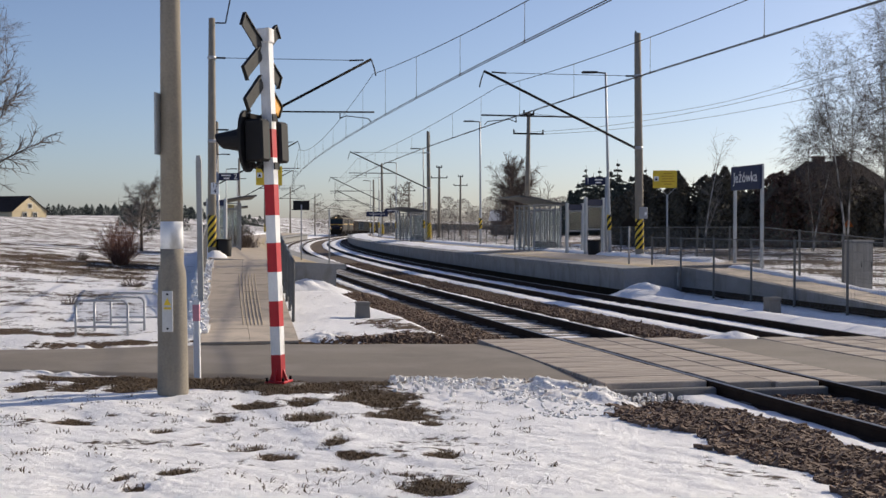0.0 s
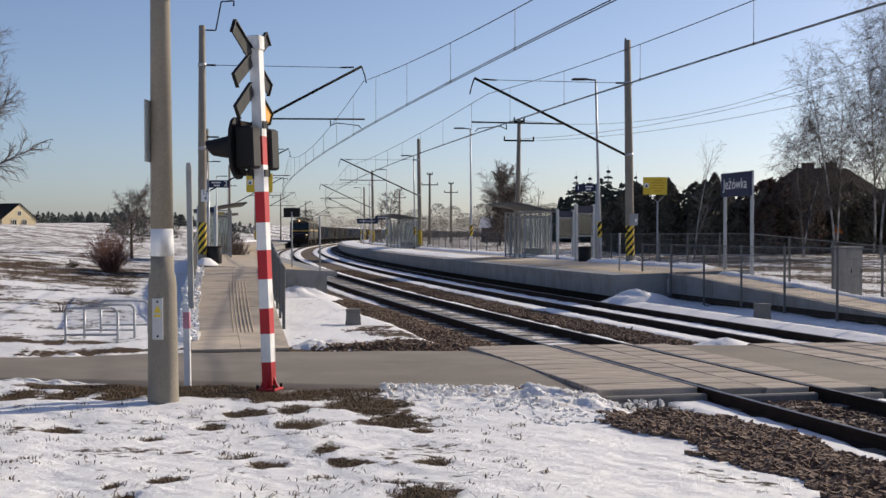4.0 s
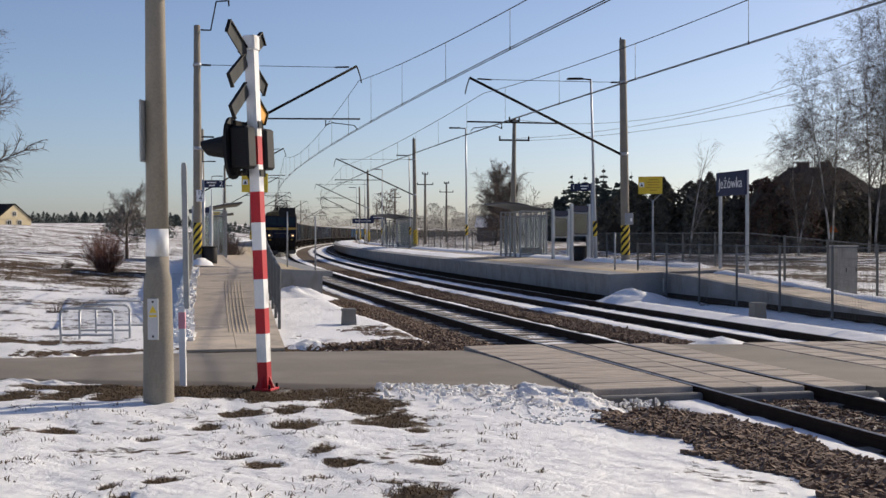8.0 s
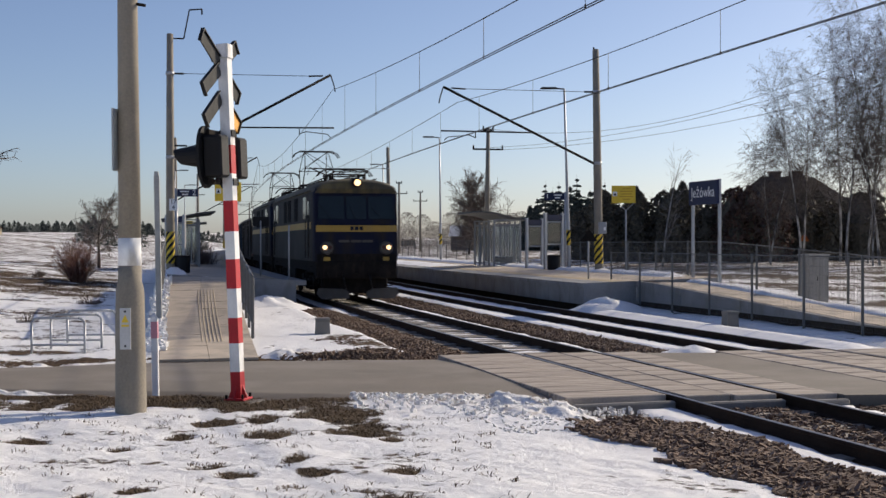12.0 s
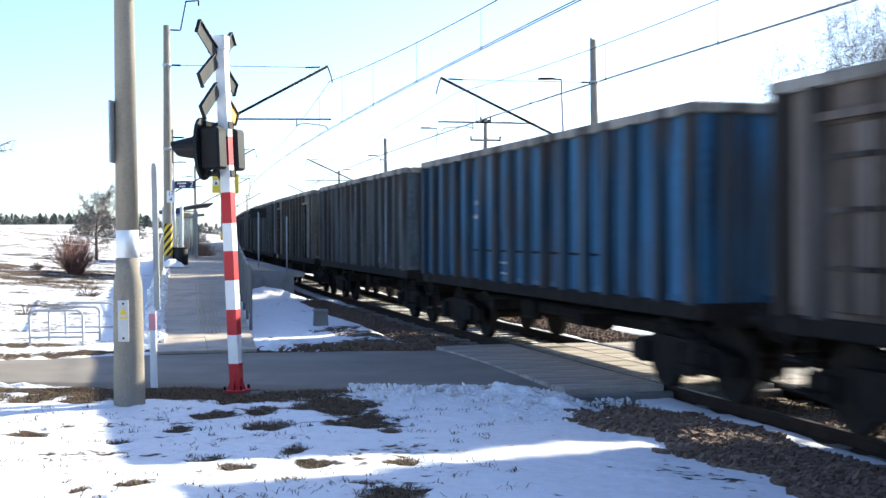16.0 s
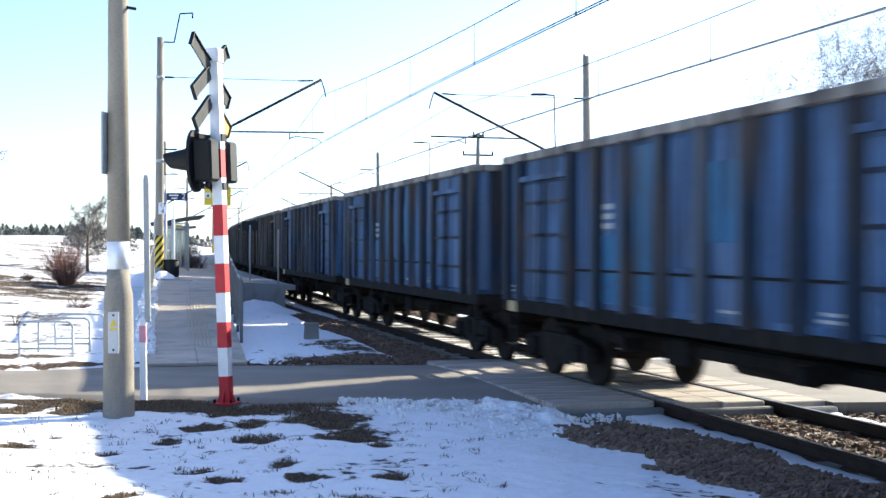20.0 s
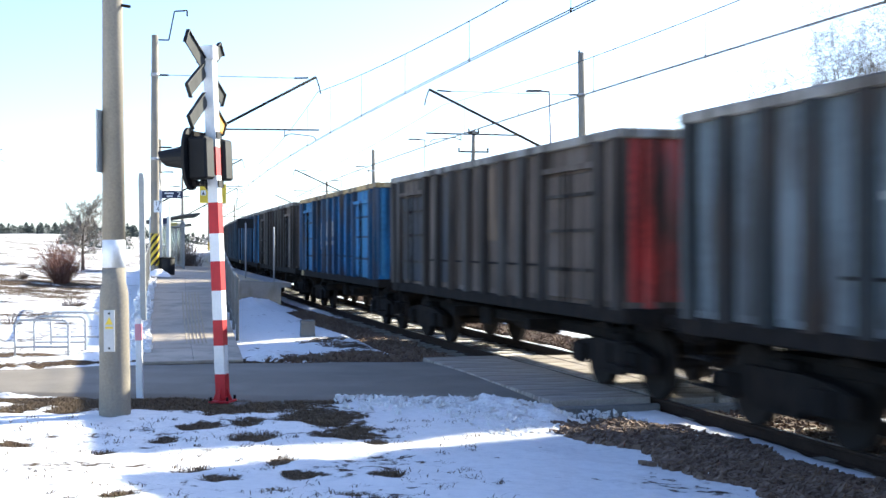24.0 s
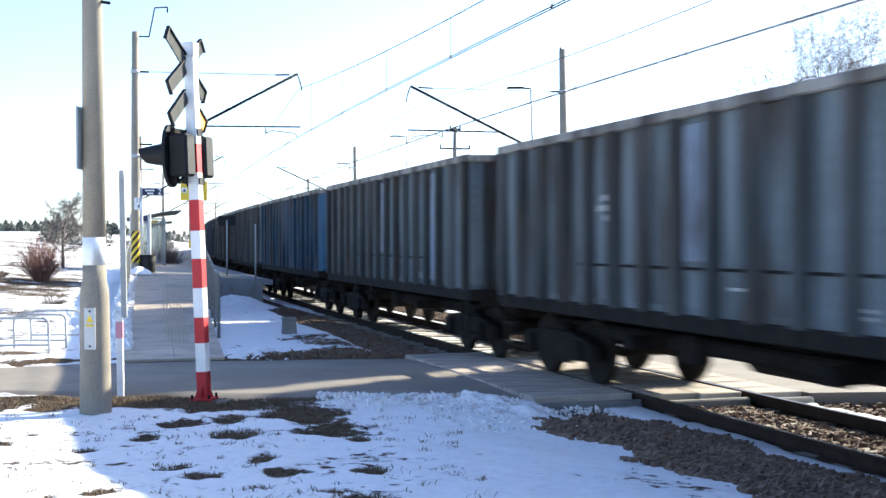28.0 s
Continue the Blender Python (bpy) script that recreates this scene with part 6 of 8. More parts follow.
def locomotive(label, lit):
    """A double-ended electric locomotive; the front looks to -y."""
    t = thing("locomotive", Matrix(), label, "locomotive", group="pair of electric locomotives")
    hl, W = 7.35, 1.50
    ring = [(W, 1.40), (W, 2.5), (W, 3.80), (W - 0.07, 3.98), (W - 0.28, 4.12), (0.75, 4.24), (0, 4.29)]
    ring = ring + [(-x, z) for x, z in ring[-2::-1]]
    # stations along y: both cab ends are rounded in plan and raked back above the waist
    st = [(-hl, 1.0), (-hl + 0.12, 0.55), (-hl + 0.32, 0.22), (-hl + 0.65, 0.0), (hl - 0.65, 0.0), (hl - 0.32, 0.22), (hl - 0.12, 0.55), (hl, 1.0)]
    bm = bmesh.new()
    loops = []
    for y, nar in st:
        d = -1 if y < 0 else 1
        vs = []
        for x, z in ring:
            sc = 1 - nar * 0.055 * min(1, abs(x) / 1.2)
            rake = -d * nar * max(0, min(z, 3.9) - 2.75) * 0.2
            drop = nar * (0.0 if z < 3.7 else 0.05 + 0.28 * max(0, z - 3.85))
            vs.append(bm.verts.new((x * sc, y + rake + (d * 0.16 * nar if z > 3.85 else 0), z - drop)))
        loops.append(vs)
    for k, (a, b) in enumerate(zip(loops, loops[1:])):
        for i in range(len(ring) - 1):
            fc = bm.faces.new((a[i], a[i + 1], b[i + 1], b[i]))
            zc = sum(v.co.z for v in fc.verts) / 4
            fc.material_index = 1 if zc > 3.86 else (2 if k in (0, 1, 5, 6) else 0)
            fc.smooth = True
    for lp in (loops[0], loops[-1]):
        bm.faces.new((lp[0], lp[1], lp[11], lp[12])).material_index = 2
        bm.faces.new((lp[1], lp[2], lp[10], lp[11])).material_index = 2
        bm.faces.new(lp[2:11]).material_index = 1
    bmesh.ops.recalc_face_normals(bm, faces=bm.faces[:])
    part("body", bm, [M_LOCO, M_LOCO_ROOF, M_LOCO_NAVY], t)
    for sx in (-1, 1):
        bm = bmesh.new()
        box(bm, min(sx * W, sx * (W + 0.012)), max(sx * W, sx * (W + 0.012)), -hl + 0.66, hl - 0.66, 1.4, 1.72)
        part("skirt", bm, M_LOCO, t)
        bm = bmesh.new()
        box(bm, min(sx * W, sx * (W + 0.008)), max(sx * W, sx * (W + 0.008)), -hl + 0.66, hl - 0.66, 2.52, 2.76)
        part("side_stripe", bm, M_LOCO_STRIPE, t)
        bm = bmesh.new()
        rod(bm, (sx * (W + 0.02), -hl + 0.7, 3.84), (sx * (W + 0.02), hl - 0.7, 3.84), 0.03, n=6)
        part("gutter", bm, M_LOCO_ROOF, t)
        wins = [(-5.0, 0.95, 2.9, 3.68), (-2.25, 1.05, 2.86, 3.72), (0.05, 1.08, 2.86, 3.72), (1.55, 0.92, 2.86, 3.72), (5.0, 0.95, 2.9, 3.68)]
        for yy, wd, z0, z1 in wins if sx < 0 else [(-y, w, a, b) for y, w, a, b in wins]:
            bm = bmesh.new()
            box(bm, min(sx * (W - 0.005), sx * (W + 0.014)), max(sx * (W - 0.005), sx * (W + 0.014)), yy - wd / 2, yy + wd / 2, z0, z1, bevel=0.004)
            cabw = abs(yy) > 4
            w_ = part("cab_window" if cabw else "grille", bm, M_PANE if cabw else M_GRILLE, t)
            if not cabw:
                for k in range(6):
                    bm = bmesh.new()
                    zz = z0 + (k + 0.5) * (z1 - z0) / 6
                    box(bm, min(sx * (W + 0.014), sx * (W + 0.03)), max(sx * (W + 0.014), sx * (W + 0.03)), yy - wd / 2 + 0.03, yy + wd / 2 - 0.03, zz - 0.02, zz + 0.02)
                    part("louvre", bm, M_DARK, w_)
        for d in (-1, 1):
            yd = d * 6.05
            bm = bmesh.new()
            box(bm, min(sx * W, sx * (W + 0.014)), max(sx * W, sx * (W + 0.014)), yd - 0.32, yd + 0.32, 1.45, 3.6, bevel=0.004)
            dd = part("cab_door", bm, M_LOCO, t)
            bm = bmesh.new()
            box(bm, min(sx * (W + 0.012), sx * (W + 0.02)), max(sx * (W + 0.012), sx * (W + 0.02)), yd - 0.22, yd + 0.22, 2.9, 3.5, bevel=0.003)
            part("door_window", bm, M_PANE, dd)
            for e in (-0.42, 0.42):
                bm = bmesh.new()
                rod(bm, (sx * (W + 0.06), yd + e, 1.5), (sx * (W + 0.06), yd + e, 3.0), 0.016, n=6)
                part("handrail", bm, M_DARK, dd)
            for zz in (0.5, 0.85, 1.2):
                bm = bmesh.new()
                box(bm, min(sx * 1.2, sx * 1.46), max(sx * 1.2, sx * 1.46), yd - 0.2, yd + 0.2, zz, zz + 0.03)
                part("step", bm, M_DARK, t)
    for f in (-1, 1):
        yf = f * hl
        on = lit and f < 0
        bm = bmesh.new()
        box(bm, -1.4, 1.4, min(yf, yf + f * 0.014), max(yf, yf + f * 0.014), 2.42, 2.64)
        part("front_stripe", bm, M_LOCO_STRIPE, t)
        for x0, x1 in ((-1.34, -0.42), (-0.35, 0.35), (0.42, 1.34)):
            bm = bmesh.new()
            prism(bm, [(x0, 2.86), (x1, 2.86), (x1 - (0.05 if x1 > 1 else 0), 3.66), (x0 + (0.05 if x0 < -1 else 0), 3.66)], "y", 0, f * 0.02)
            w = part("windscreen", bm, M_SCREEN, t)
            w.matrix_basis = Matrix.Translation((0, yf, 2.5)) @ Matrix.Rotation(radians(9.2 * f), 4, "X") @ Matrix.Translation((0, f * 0.006, -2.5))
            bm = bmesh.new()
            rod(bm, ((x0 + x1) / 2, yf + f * 0.03, 2.86), (x0 + 0.1, yf - f * 0.06, 3.3), 0.006, n=5)
            part("wiper", bm, M_BLACK, w)
            bpy.context.view_layer.update()
            w.children[0].matrix_parent_inverse = w.matrix_basis.inverted()
        for x in (-1.03, 1.03):
            bm = bmesh.new()
            rod(bm, (x, yf, 1.86), (x, yf + f * 0.09, 1.86), 0.24, 0.2, n=20)
            h = part("headlamp_housing", bm, M_GUARD, t)
            k = -0.08 if x < 0 else 0.08
            bm = bmesh.new()
            rod(bm, (x + k * 1.0, yf + f * 0.09, 1.88), (x + k * 1.0, yf + f * 0.11, 1.88), 0.078, n=16)
            part("headlamp", bm, M_LAMP if on else M_PANE, h, "lit warm headlamp" if on else "")
            bm = bmesh.new()
            rod(bm, (x - k * 1.2, yf + f * 0.09, 1.88), (x - k * 1.2, yf + f * 0.11, 1.88), 0.07, n=12)
            part("tail_lamp", bm, M_PANE_DARK, h)
            bm = bmesh.new()
            box(bm, x - 0.11, x + 0.11, min(yf, yf + f * 0.02), max(yf, yf + f * 0.02), 1.42, 1.55)
            part("marker_plate", bm, M_LOCO_STRIPE, t)
        bm = bmesh.new()
        box(bm, -1.38, 1.38, min(yf, yf + f * 0.01), max(yf, yf + f * 0.01), 1.40, 1.66)
        part("apron", bm, M_DARK, t)
        bm = bmesh.new()
        yl = yf + f * 0.2
        rod(bm, (0, yl, 4.1), (0, yl - f * 0.7, 4.14), 0.15, 0.17, n=16)
        h = part("top_lamp_housing", bm, M_DARK, t)
        bm = bmesh.new()
        rod(bm, (0, yl + f * 0.015, 4.1), (0, yl, 4.1), 0.11, n=16)
        part("headlamp", bm, M_LAMP if on else M_PANE, h, "lit warm headlamp" if on else "")
        bm = bmesh.new()
        for x0 in (-0.62, -0.2, 0.2):
            box(bm, x0, x0 + 0.36, min(yf, yf + f * 0.012), max(yf, yf + f * 0.012), 2.05, 2.14)
        part("number_plate", bm, M_GUARD, t)
        bm = bmesh.new()
        for x0 in (-0.16, 0.0, 0.16):
            box(bm, x0 - 0.06, x0 + 0.06, min(yf + f * 0.0145, yf + f * 0.018), max(yf + f * 0.0145, yf + f * 0.018), 2.47, 2.6)
        part("emblem", bm, M_LOCO_NAVY, t)
        bm = bmesh.new()
        for x in (-1.28, 1.28):
            box(bm, x - 0.03, x + 0.03, min(yf - f * 0.1, yf - f * 0.2), max(yf - f * 0.1, yf - f * 0.2), 3.0, 3.3)
        part("mirror", bm, M_BLACK, t)
        bm = bmesh.new()
        y0, y1 = sorted((f * (hl - 0.3), f * (hl + 0.06)))
        box(bm, -1.4, 1.4, y0, y1, 0.8, 1.42, bevel=0.03)
        part("buffer_beam", bm, M_DARK, t)
        # dark box added to fill the gap below the beam with black
        bm = bmesh.new()
        y0, y1 = sorted((f * (hl - 0.75), f * (hl - 0.35)))
        box(bm, -1.15, 1.15, y0, y1, 0.28, 0.82, bevel=0.04)
        part("sand_box", bm, M_DARK, t)
        for x in (-0.5, 0.42):
            bm = bmesh.new()
            tube(bm, [(x, yf + f * 0.05, 0.95), (x, yf + f * 0.22, 0.9), (x + 0.06, yf + f * 0.24, 0.55), (x + 0.1, yf + f * 0.12, 0.45)], 0.03, n=6)
            part("brake_hose", bm, M_BLACK, t)
        coupling(t, f * (hl + 0.05), f)
        for sx in (-1, 1):
            bm = bmesh.new()
            prism(bm, [(sx * 0.3, 0.14), (sx * 1.25, 0.12), (sx * 1.42, 0.3), (sx * 1.36, 0.5), (sx * 0.5, 0.46), (sx * 0.3, 0.36)], "y", yf + f * 0.3, yf + f * 0.25)
            part("rail_guard", bm, M_GUARD, t)
    bm = bmesh.new()
    box(bm, -1.4, 1.4, -hl, hl, 1.05, 1.4)
    part("underframe", bm, M_DARK, t)
    bm = bmesh.new()
    box(bm, -1.42, 1.42, -1.2, 1.2, 0.4, 1.06, bevel=0.05)
    part("battery_box", bm, M_DARK, t)
    for y in (-4.25, 4.25):
        bm = bmesh.new()
        for sx in (-1, 1):
            x0, x1 = sorted((sx * 1.0, sx * 1.16))
            prism(bm, [(-2.0, 0.6), (-2.0, 0.95), (-0.9, 1.05), (0.9, 1.05), (2.0, 0.95), (2.0, 0.6), (0.8, 0.45), (-0.8, 0.45)], "x", x0, x1)
            for dy in (-1.52, 1.52):
                box(bm, min(sx * 1.1, sx * 1.3), max(sx * 1.1, sx * 1.3), dy - 0.22, dy + 0.22, 0.4, 0.9, bevel=0.03)
            for dy in (-0.5, 0.5):
                rod(bm, (sx * 1.22, dy, 0.35), (sx * 1.22, dy, 0.95), 0.1, n=10)
            rod(bm, (sx * 1.25, -1.2, 0.7), (sx * 1.25, 1.2, 0.7), 0.03, n=6)
        box(bm, -1.0, 1.0, -0.4, 0.4, 0.5, 1.0)
        b = part("bogie", bm, M_DARK, t)
        b.location = (0, y, 0)
        for dy in (-1.52, 1.52):
            wheelset(b, dy, 0.62)
    for y0, y1, w, h in ((-1.9, 1.6, 0.62, 4.44), (2.0, 2.9, 0.4, 4.4), (-3.0, -2.2, 0.45, 4.4)):
        bm = bmesh.new()
        box(bm, -w, w, y0, y1, 4.18, h, bevel=0.05)
        part("roof_box", bm, M_LOCO_ROOF, t)
    for k in range(8):
        yy = -5.6 + k * 1.6
        bm = bmesh.new()
        x = 0.35 * (-1) ** k
        lathe(bm, [(0.06, 4.2), (0.04, 4.28), (0.06, 4.34), (0.04, 4.4), (0.05, 4.46), (0.02, 4.5)], 8, center=(x, yy))
        part("roof_insulator", bm, M_DARK, t)
    bm = bmesh.new()
    rod(bm, (0.35, -5.6, 4.5), (0.35, 5.6, 4.5), 0.02, n=5)
    part("roof_busbar", bm, M_DARK, t)
    for sx in (-0.95, 0.95):
        bm = bmesh.new()
        rod(bm, (sx, -hl + 1.4, 4.32), (sx, hl - 1.4, 4.32), 0.022, n=5)
        for k in range(6):
            rod(bm, (sx, -5.5 + k * 2.2, 4.15), (sx, -5.5 + k * 2.2, 4.32), 0.015, n=4)
        part("walkway_rail", bm, M_DARK, t)
    return t


def pantograph(t, y, up):
    """A double-diamond current collector; raised or folded."""
    zb, zt = 4.5, (5.95 if up else 4.72)
    zm = (zb + zt) / 2 - 0.06
    reach = 1.05 if up else 1.5
    bm = bmesh.new()
    for sx in (-0.62, 0.62):
        rod(bm, (sx, y - 0.75, zb), (sx, y + 0.75, zb), 0.035, n=6)
        for sy in (-0.65, 0.65):
            rod(bm, (sx, y + sy, 4.15), (sx, y + sy, zb), 0.065, n=8)
    for sy in (-0.65, 0.65):
        rod(bm, (-0.62, y + sy, zb), (0.62, y + sy, zb), 0.03, n=6)
    p = part("pantograph", bm, M_DARK, t, "raised dark steel current collector" if up else "folded dark steel current collector")

    def arm(name, a, b, r):
        bm = bmesh.new()
        rod(bm, a, b, r, n=6)
        part(name, bm, M_DARK, p)

    for sy in (-1, 1):
        yk, yh = y + sy * reach, y + sy * 0.18
        for sx in (-0.62, 0.62):
            arm("lower_arm", (sx, y + sy * 0.5, zb), (sx * 0.95, yk, zm), 0.024)
            arm("upper_arm", (sx * 0.95, yk, zm), (sx * 0.8, yh, zt), 0.018)
        arm("knee_rod", (-0.59, yk, zm), (0.59, yk, zm), 0.018)
        arm("cross_brace", (-0.59, yk, zm), (0.5, yh, zt), 0.012)
        arm("cross_brace", (0.59, yk, zm), (-0.5, yh, zt), 0.012)
    for sy in (-0.22, 0.22):
        bm = bmesh.new()
        tube(bm, [(-1.0, y + sy, zt - 0.25), (-0.9, y + sy, zt - 0.1), (-0.68, y + sy, zt + 0.01), (0.68, y + sy, zt + 0.01), (0.9, y + sy, zt - 0.1), (1.0, y + sy, zt - 0.25)], 0.025, n=6)
        part("collector_head", bm, M_DARK, p)


M_GRILLE = material("grille_black", (0.008, 0.008, 0.008), 0.9, spec=0.08, vary=0.2)
M_SCREEN = material("windscreen_glass", (0.012, 0.02, 0.024), 0.15, spec=0.3, vary=0.1, scale=2, fine=10)
LOCO_A = locomotive("leading grey-blue electric locomotive with yellow stripe and lit headlamps", True)
LOCO_B = locomotive("second grey-blue electric locomotive with yellow stripe", False)
pantograph(LOCO_A, -4.6, False)
pantograph(LOCO_A, 3.4, True)
pantograph(LOCO_B, -4.6, False)
pantograph(LOCO_B, 3.8, True)


# ---- trees, bushes, far things ----
def twig_mesh(name, segs, mat_, sides=3):
    """Tapered little prisms for a list of (a, b, ra, rb), as one mesh."""
    a = np.array([s[0] for s in segs], float)
    b = np.array([s[1] for s in segs], float)
    ra, rb = np.array([s[2] for s in segs]), np.array([s[3] for s in segs])
    d = b - a
    d /= np.linalg.norm(d, axis=1)[:, None] + 1e-9
    ref = np.where(abs(d[:, 2:3]) > 0.9, [[1.0, 0, 0]], [[0, 0, 1.0]])
    u = np.cross(d, ref)
    u /= np.linalg.norm(u, axis=1)[:, None]
    w = np.cross(d, u)
    n = len(segs)
    V = np.zeros((n, 2 * sides, 3))
    for k in range(sides):
        o = u * math.cos(6.2832 * k / sides) + w * math.sin(6.2832 * k / sides)
        V[:, k], V[:, sides + k] = a + o * ra[:, None], b + o * rb[:, None]
    base = (np.arange(n) * 2 * sides)[:, None, None]
    F = np.array([[k, (k + 1) % sides, sides + (k + 1) % sides, sides + k] for k in range(sides)])[None]
    me = bpy.data.meshes.new(name)
    me.from_pydata(V.reshape(-1, 3).tolist(), [], (base + F).reshape(-1, 4).tolist())
    me.materials.append(mat_)
    return me


def grow(rs, height, r0, levels, spread, droop, trunk_curve=0.05, first=0.25, kids=9, twig=0.006, reach=1.0):
    """Segments of a bare tree: trunk list and branch list."""
    trunk, crown = [], []
    pts, p, d = [], np.zeros(3), np.array([rs.uniform(-1, 1) * trunk_curve, rs.uniform(-1, 1) * trunk_curve, 1.0])
    n = 12
    for i in range(n + 1):
        pts.append(p.copy())
        d = d + rs.normal(0, trunk_curve, 3) * [1, 1, 0]
        d /= np.linalg.norm(d)
        p = p + d * height / n
    rad = lambda u: r0 * (1 - u) ** 0.9 + twig
    for i in range(n):
        trunk.append((pts[i], pts[i + 1], rad(i / n), rad((i + 1) / n)))

    def branch(p0, d0, length, r, level):
        m = 4 if level > 1 else 3
        p, d = p0.copy(), d0.copy()
        for i in range(m):
            d = d + rs.normal(0, 0.16, 3) + np.array([0, 0, -droop * (3 - level) * 0.5 if level < 2 else 0.10])
            d /= np.linalg.norm(d)
            q = p + d * length / m
            ra, rb = r * (1 - i / m * 0.75), r * (1 - (i + 1) / m * 0.75)
            crown.append((p.copy(), q.copy(), max(ra, twig), max(rb, twig * 0.8)))
            if level > 0:
                for _ in range(3 if level > 1 else 3 + (rs.rand() < 0.5)):
                    e = d + rs.normal(0, 0.55, 3)
                    e /= np.linalg.norm(e)
                    branch(p + (q - p) * rs.rand(), e, length * rs.uniform(0.35, 0.6), r * 0.5, level - 1)
            p = q

    for k in range(kids):
        u = first + (0.97 - first) * (k + rs.rand()) / kids
        i = min(n - 1, int(u * n))
        p0 = pts[i] + (pts[i + 1] - pts[i]) * (u * n - i)
        a = rs.uniform(0, 6.28)
        e = np.array([math.cos(a) * spread, math.sin(a) * spread, rs.uniform(0.7, 1.2)])
        e /= np.linalg.norm(e)
        branch(p0, e, reach * height * rs.uniform(0.22, 0.36) * (1.25 - 0.75 * u), rad(u) * 0.5, levels)
    return trunk, crown


M_BARK = material("grey_bark", (0.09, 0.075, 0.06), 0.9, vary=0.25, scale=4, fine=30, bump=0.01)
M_TWIG = material("brown_twigs", (0.14, 0.105, 0.084), 0.9, vary=0.3, scale=1.5, fine=10)
M_TWIG_RED = material("red_brown_twigs", (0.27, 0.135, 0.095), 0.9, vary=0.3, scale=1.5, fine=10)
M_BIRCH_TWIG = material("birch_twigs", (0.115, 0.092, 0.078), 0.9, vary=0.3, scale=1.5, fine=10)
M_PALE_TWIG = material("pale_twigs", (0.2, 0.17, 0.145), 0.9, vary=0.3, scale=1.5, fine=10)
M_BIRCH = material("birch_bark", (0.5, 0.47, 0.43), 0.8, vary=0.2, scale=2, fine=14, dirt=(0.05, 0.045, 0.04), dirt_amount=0.7)
M_NEEDLE = material("dark_needles", (0.07, 0.085, 0.075), 0.9, vary=0.45, scale=1.2, fine=8)
M_HEDGE = material("evergreen_hedge", (0.095, 0.083, 0.06), 0.95, vary=0.5, scale=1.0, fine=6)
M_HEDGE_RED = material("rusty_shrub", (0.1, 0.06, 0.044), 0.95, vary=0.4, scale=1.0, fine=6)


def bare_tree(name, m, seed, height, r0, label, category="tree", levels=2, spread=0.9, droop=0.12, kids=10, bark=None, twigs=None, group="", first=0.25, twig=0.006, curve=0.05, reach=1.0):
    tr, cr = grow(np.random.RandomState(seed), height, r0, levels, spread, droop, first=first, kids=kids, twig=twig, trunk_curve=curve, reach=reach)
    t = thing(name, m, label, category, group=group)
    a = new("trunk", twig_mesh("trunk", tr, bark or M_BARK, 9))
    b = new("crown", twig_mesh("crown", cr, twigs or M_TWIG, 3))
    a.data.polygons.foreach_set("use_smooth", [True] * len(a.data.polygons))
    a.parent = b.parent = t
    return t


def land(x, y):
    return float(ground_z(np.array([x]), np.array([y]))[0])


# birches behind the far platform: three grown, the others turned and scaled from them
BIRCH = dict(droop=0.2, levels=2, bark=M_BIRCH, twigs=M_BIRCH_TWIG, group="birches", twig=0.0036)
b1 = bare_tree("birch_tree", pose(18.3, 62, land(18.3, 62) - 0.1, 0, -3, 0), 11, 9.9, 0.058, "tall bare birch with white trunk and fine twigs", spread=0.55, kids=20, first=0.22, curve=0.035, **BIRCH)
b2 = bare_tree("birch_tree", pose(21.6, 60, land(21.6, 60) - 0.1, 0, -4, 0), 12, 12.6, 0.066, "tall bare birch with leaning white trunk", spread=0.5, kids=24, first=0.25, curve=0.03, **BIRCH)
b3 = bare_tree("birch_tree", pose(17.0, 63, land(17.0, 63) - 0.1, 0, 4, 0), 13, 6.8, 0.045, "slender bare birch with drooping twigs", spread=0.8, kids=17, first=0.2, curve=0.06, reach=1.2, **BIRCH)
for src, x, y, rz, k in ((b1, 19.3, 65, 70, 0.98), (b1, 20.3, 61, 190, 1.08), (b2, 22.4, 64, 140, 1.02), (b3, 17.8, 66, 200, 1.1), (b1, 23.8, 61, 250, 1.2), (b2, 25.0, 65, 300, 1.05), (b3, 20.9, 59, 30, 1.0), (b2, 26.4, 60, 80, 1.0), (b1, 22.9, 70, 40, 1.25)):
    c = copy_thing(src, pose(x, y, land(x, y) - 0.1, 0, 2.5 * math.sin(x * 3), rz))
    c.scale = (k, k, k)

# bare trees elsewhere
bare_tree("bare_tree", pose(-22.9, 56, land(-22.9, 56) - 0.1), 21, 10.5, 0.2, "large bare field tree with spreading boughs", spread=1.2, droop=0.05, kids=15, levels=2, first=0.2, twig=0.005, twigs=M_PALE_TWIG)
bare_tree("bare_tree", pose(-24.9, 88, land(-24.9, 88) - 0.1), 22, 4.7, 0.12, "small rounded bare tree on the field edge", spread=1.5, droop=0.02, kids=22, levels=2, first=0.22, twig=0.008, twigs=M_PALE_TWIG, reach=1.5)
bare_tree("bare_tree", pose(3.6, 118, land(3.6, 118) - 0.2), 23, 7.2, 0.16, "dense rounded bare tree behind the platform", spread=1.15, droop=0.03, kids=40, levels=2, first=0.12, twig=0.012, reach=1.35)
bare_tree("bare_tree", pose(2.6, 121, land(2.6, 121) - 0.2), 29, 5.6, 0.12, "dense rounded bare tree behind the platform", spread=1.2, droop=0.03, kids=26, levels=2, first=0.06, twig=0.012, reach=1.3)
bare_tree("bare_tree", pose(10.5, 58, land(10.5, 58) - 0.1), 24, 5.7, 0.045, "thin pale bare sapling before the hedge", spread=0.8, droop=0.0, kids=12, levels=1, first=0.15, bark=M_BIRCH, twigs=M_PALE_TWIG, twig=0.004)
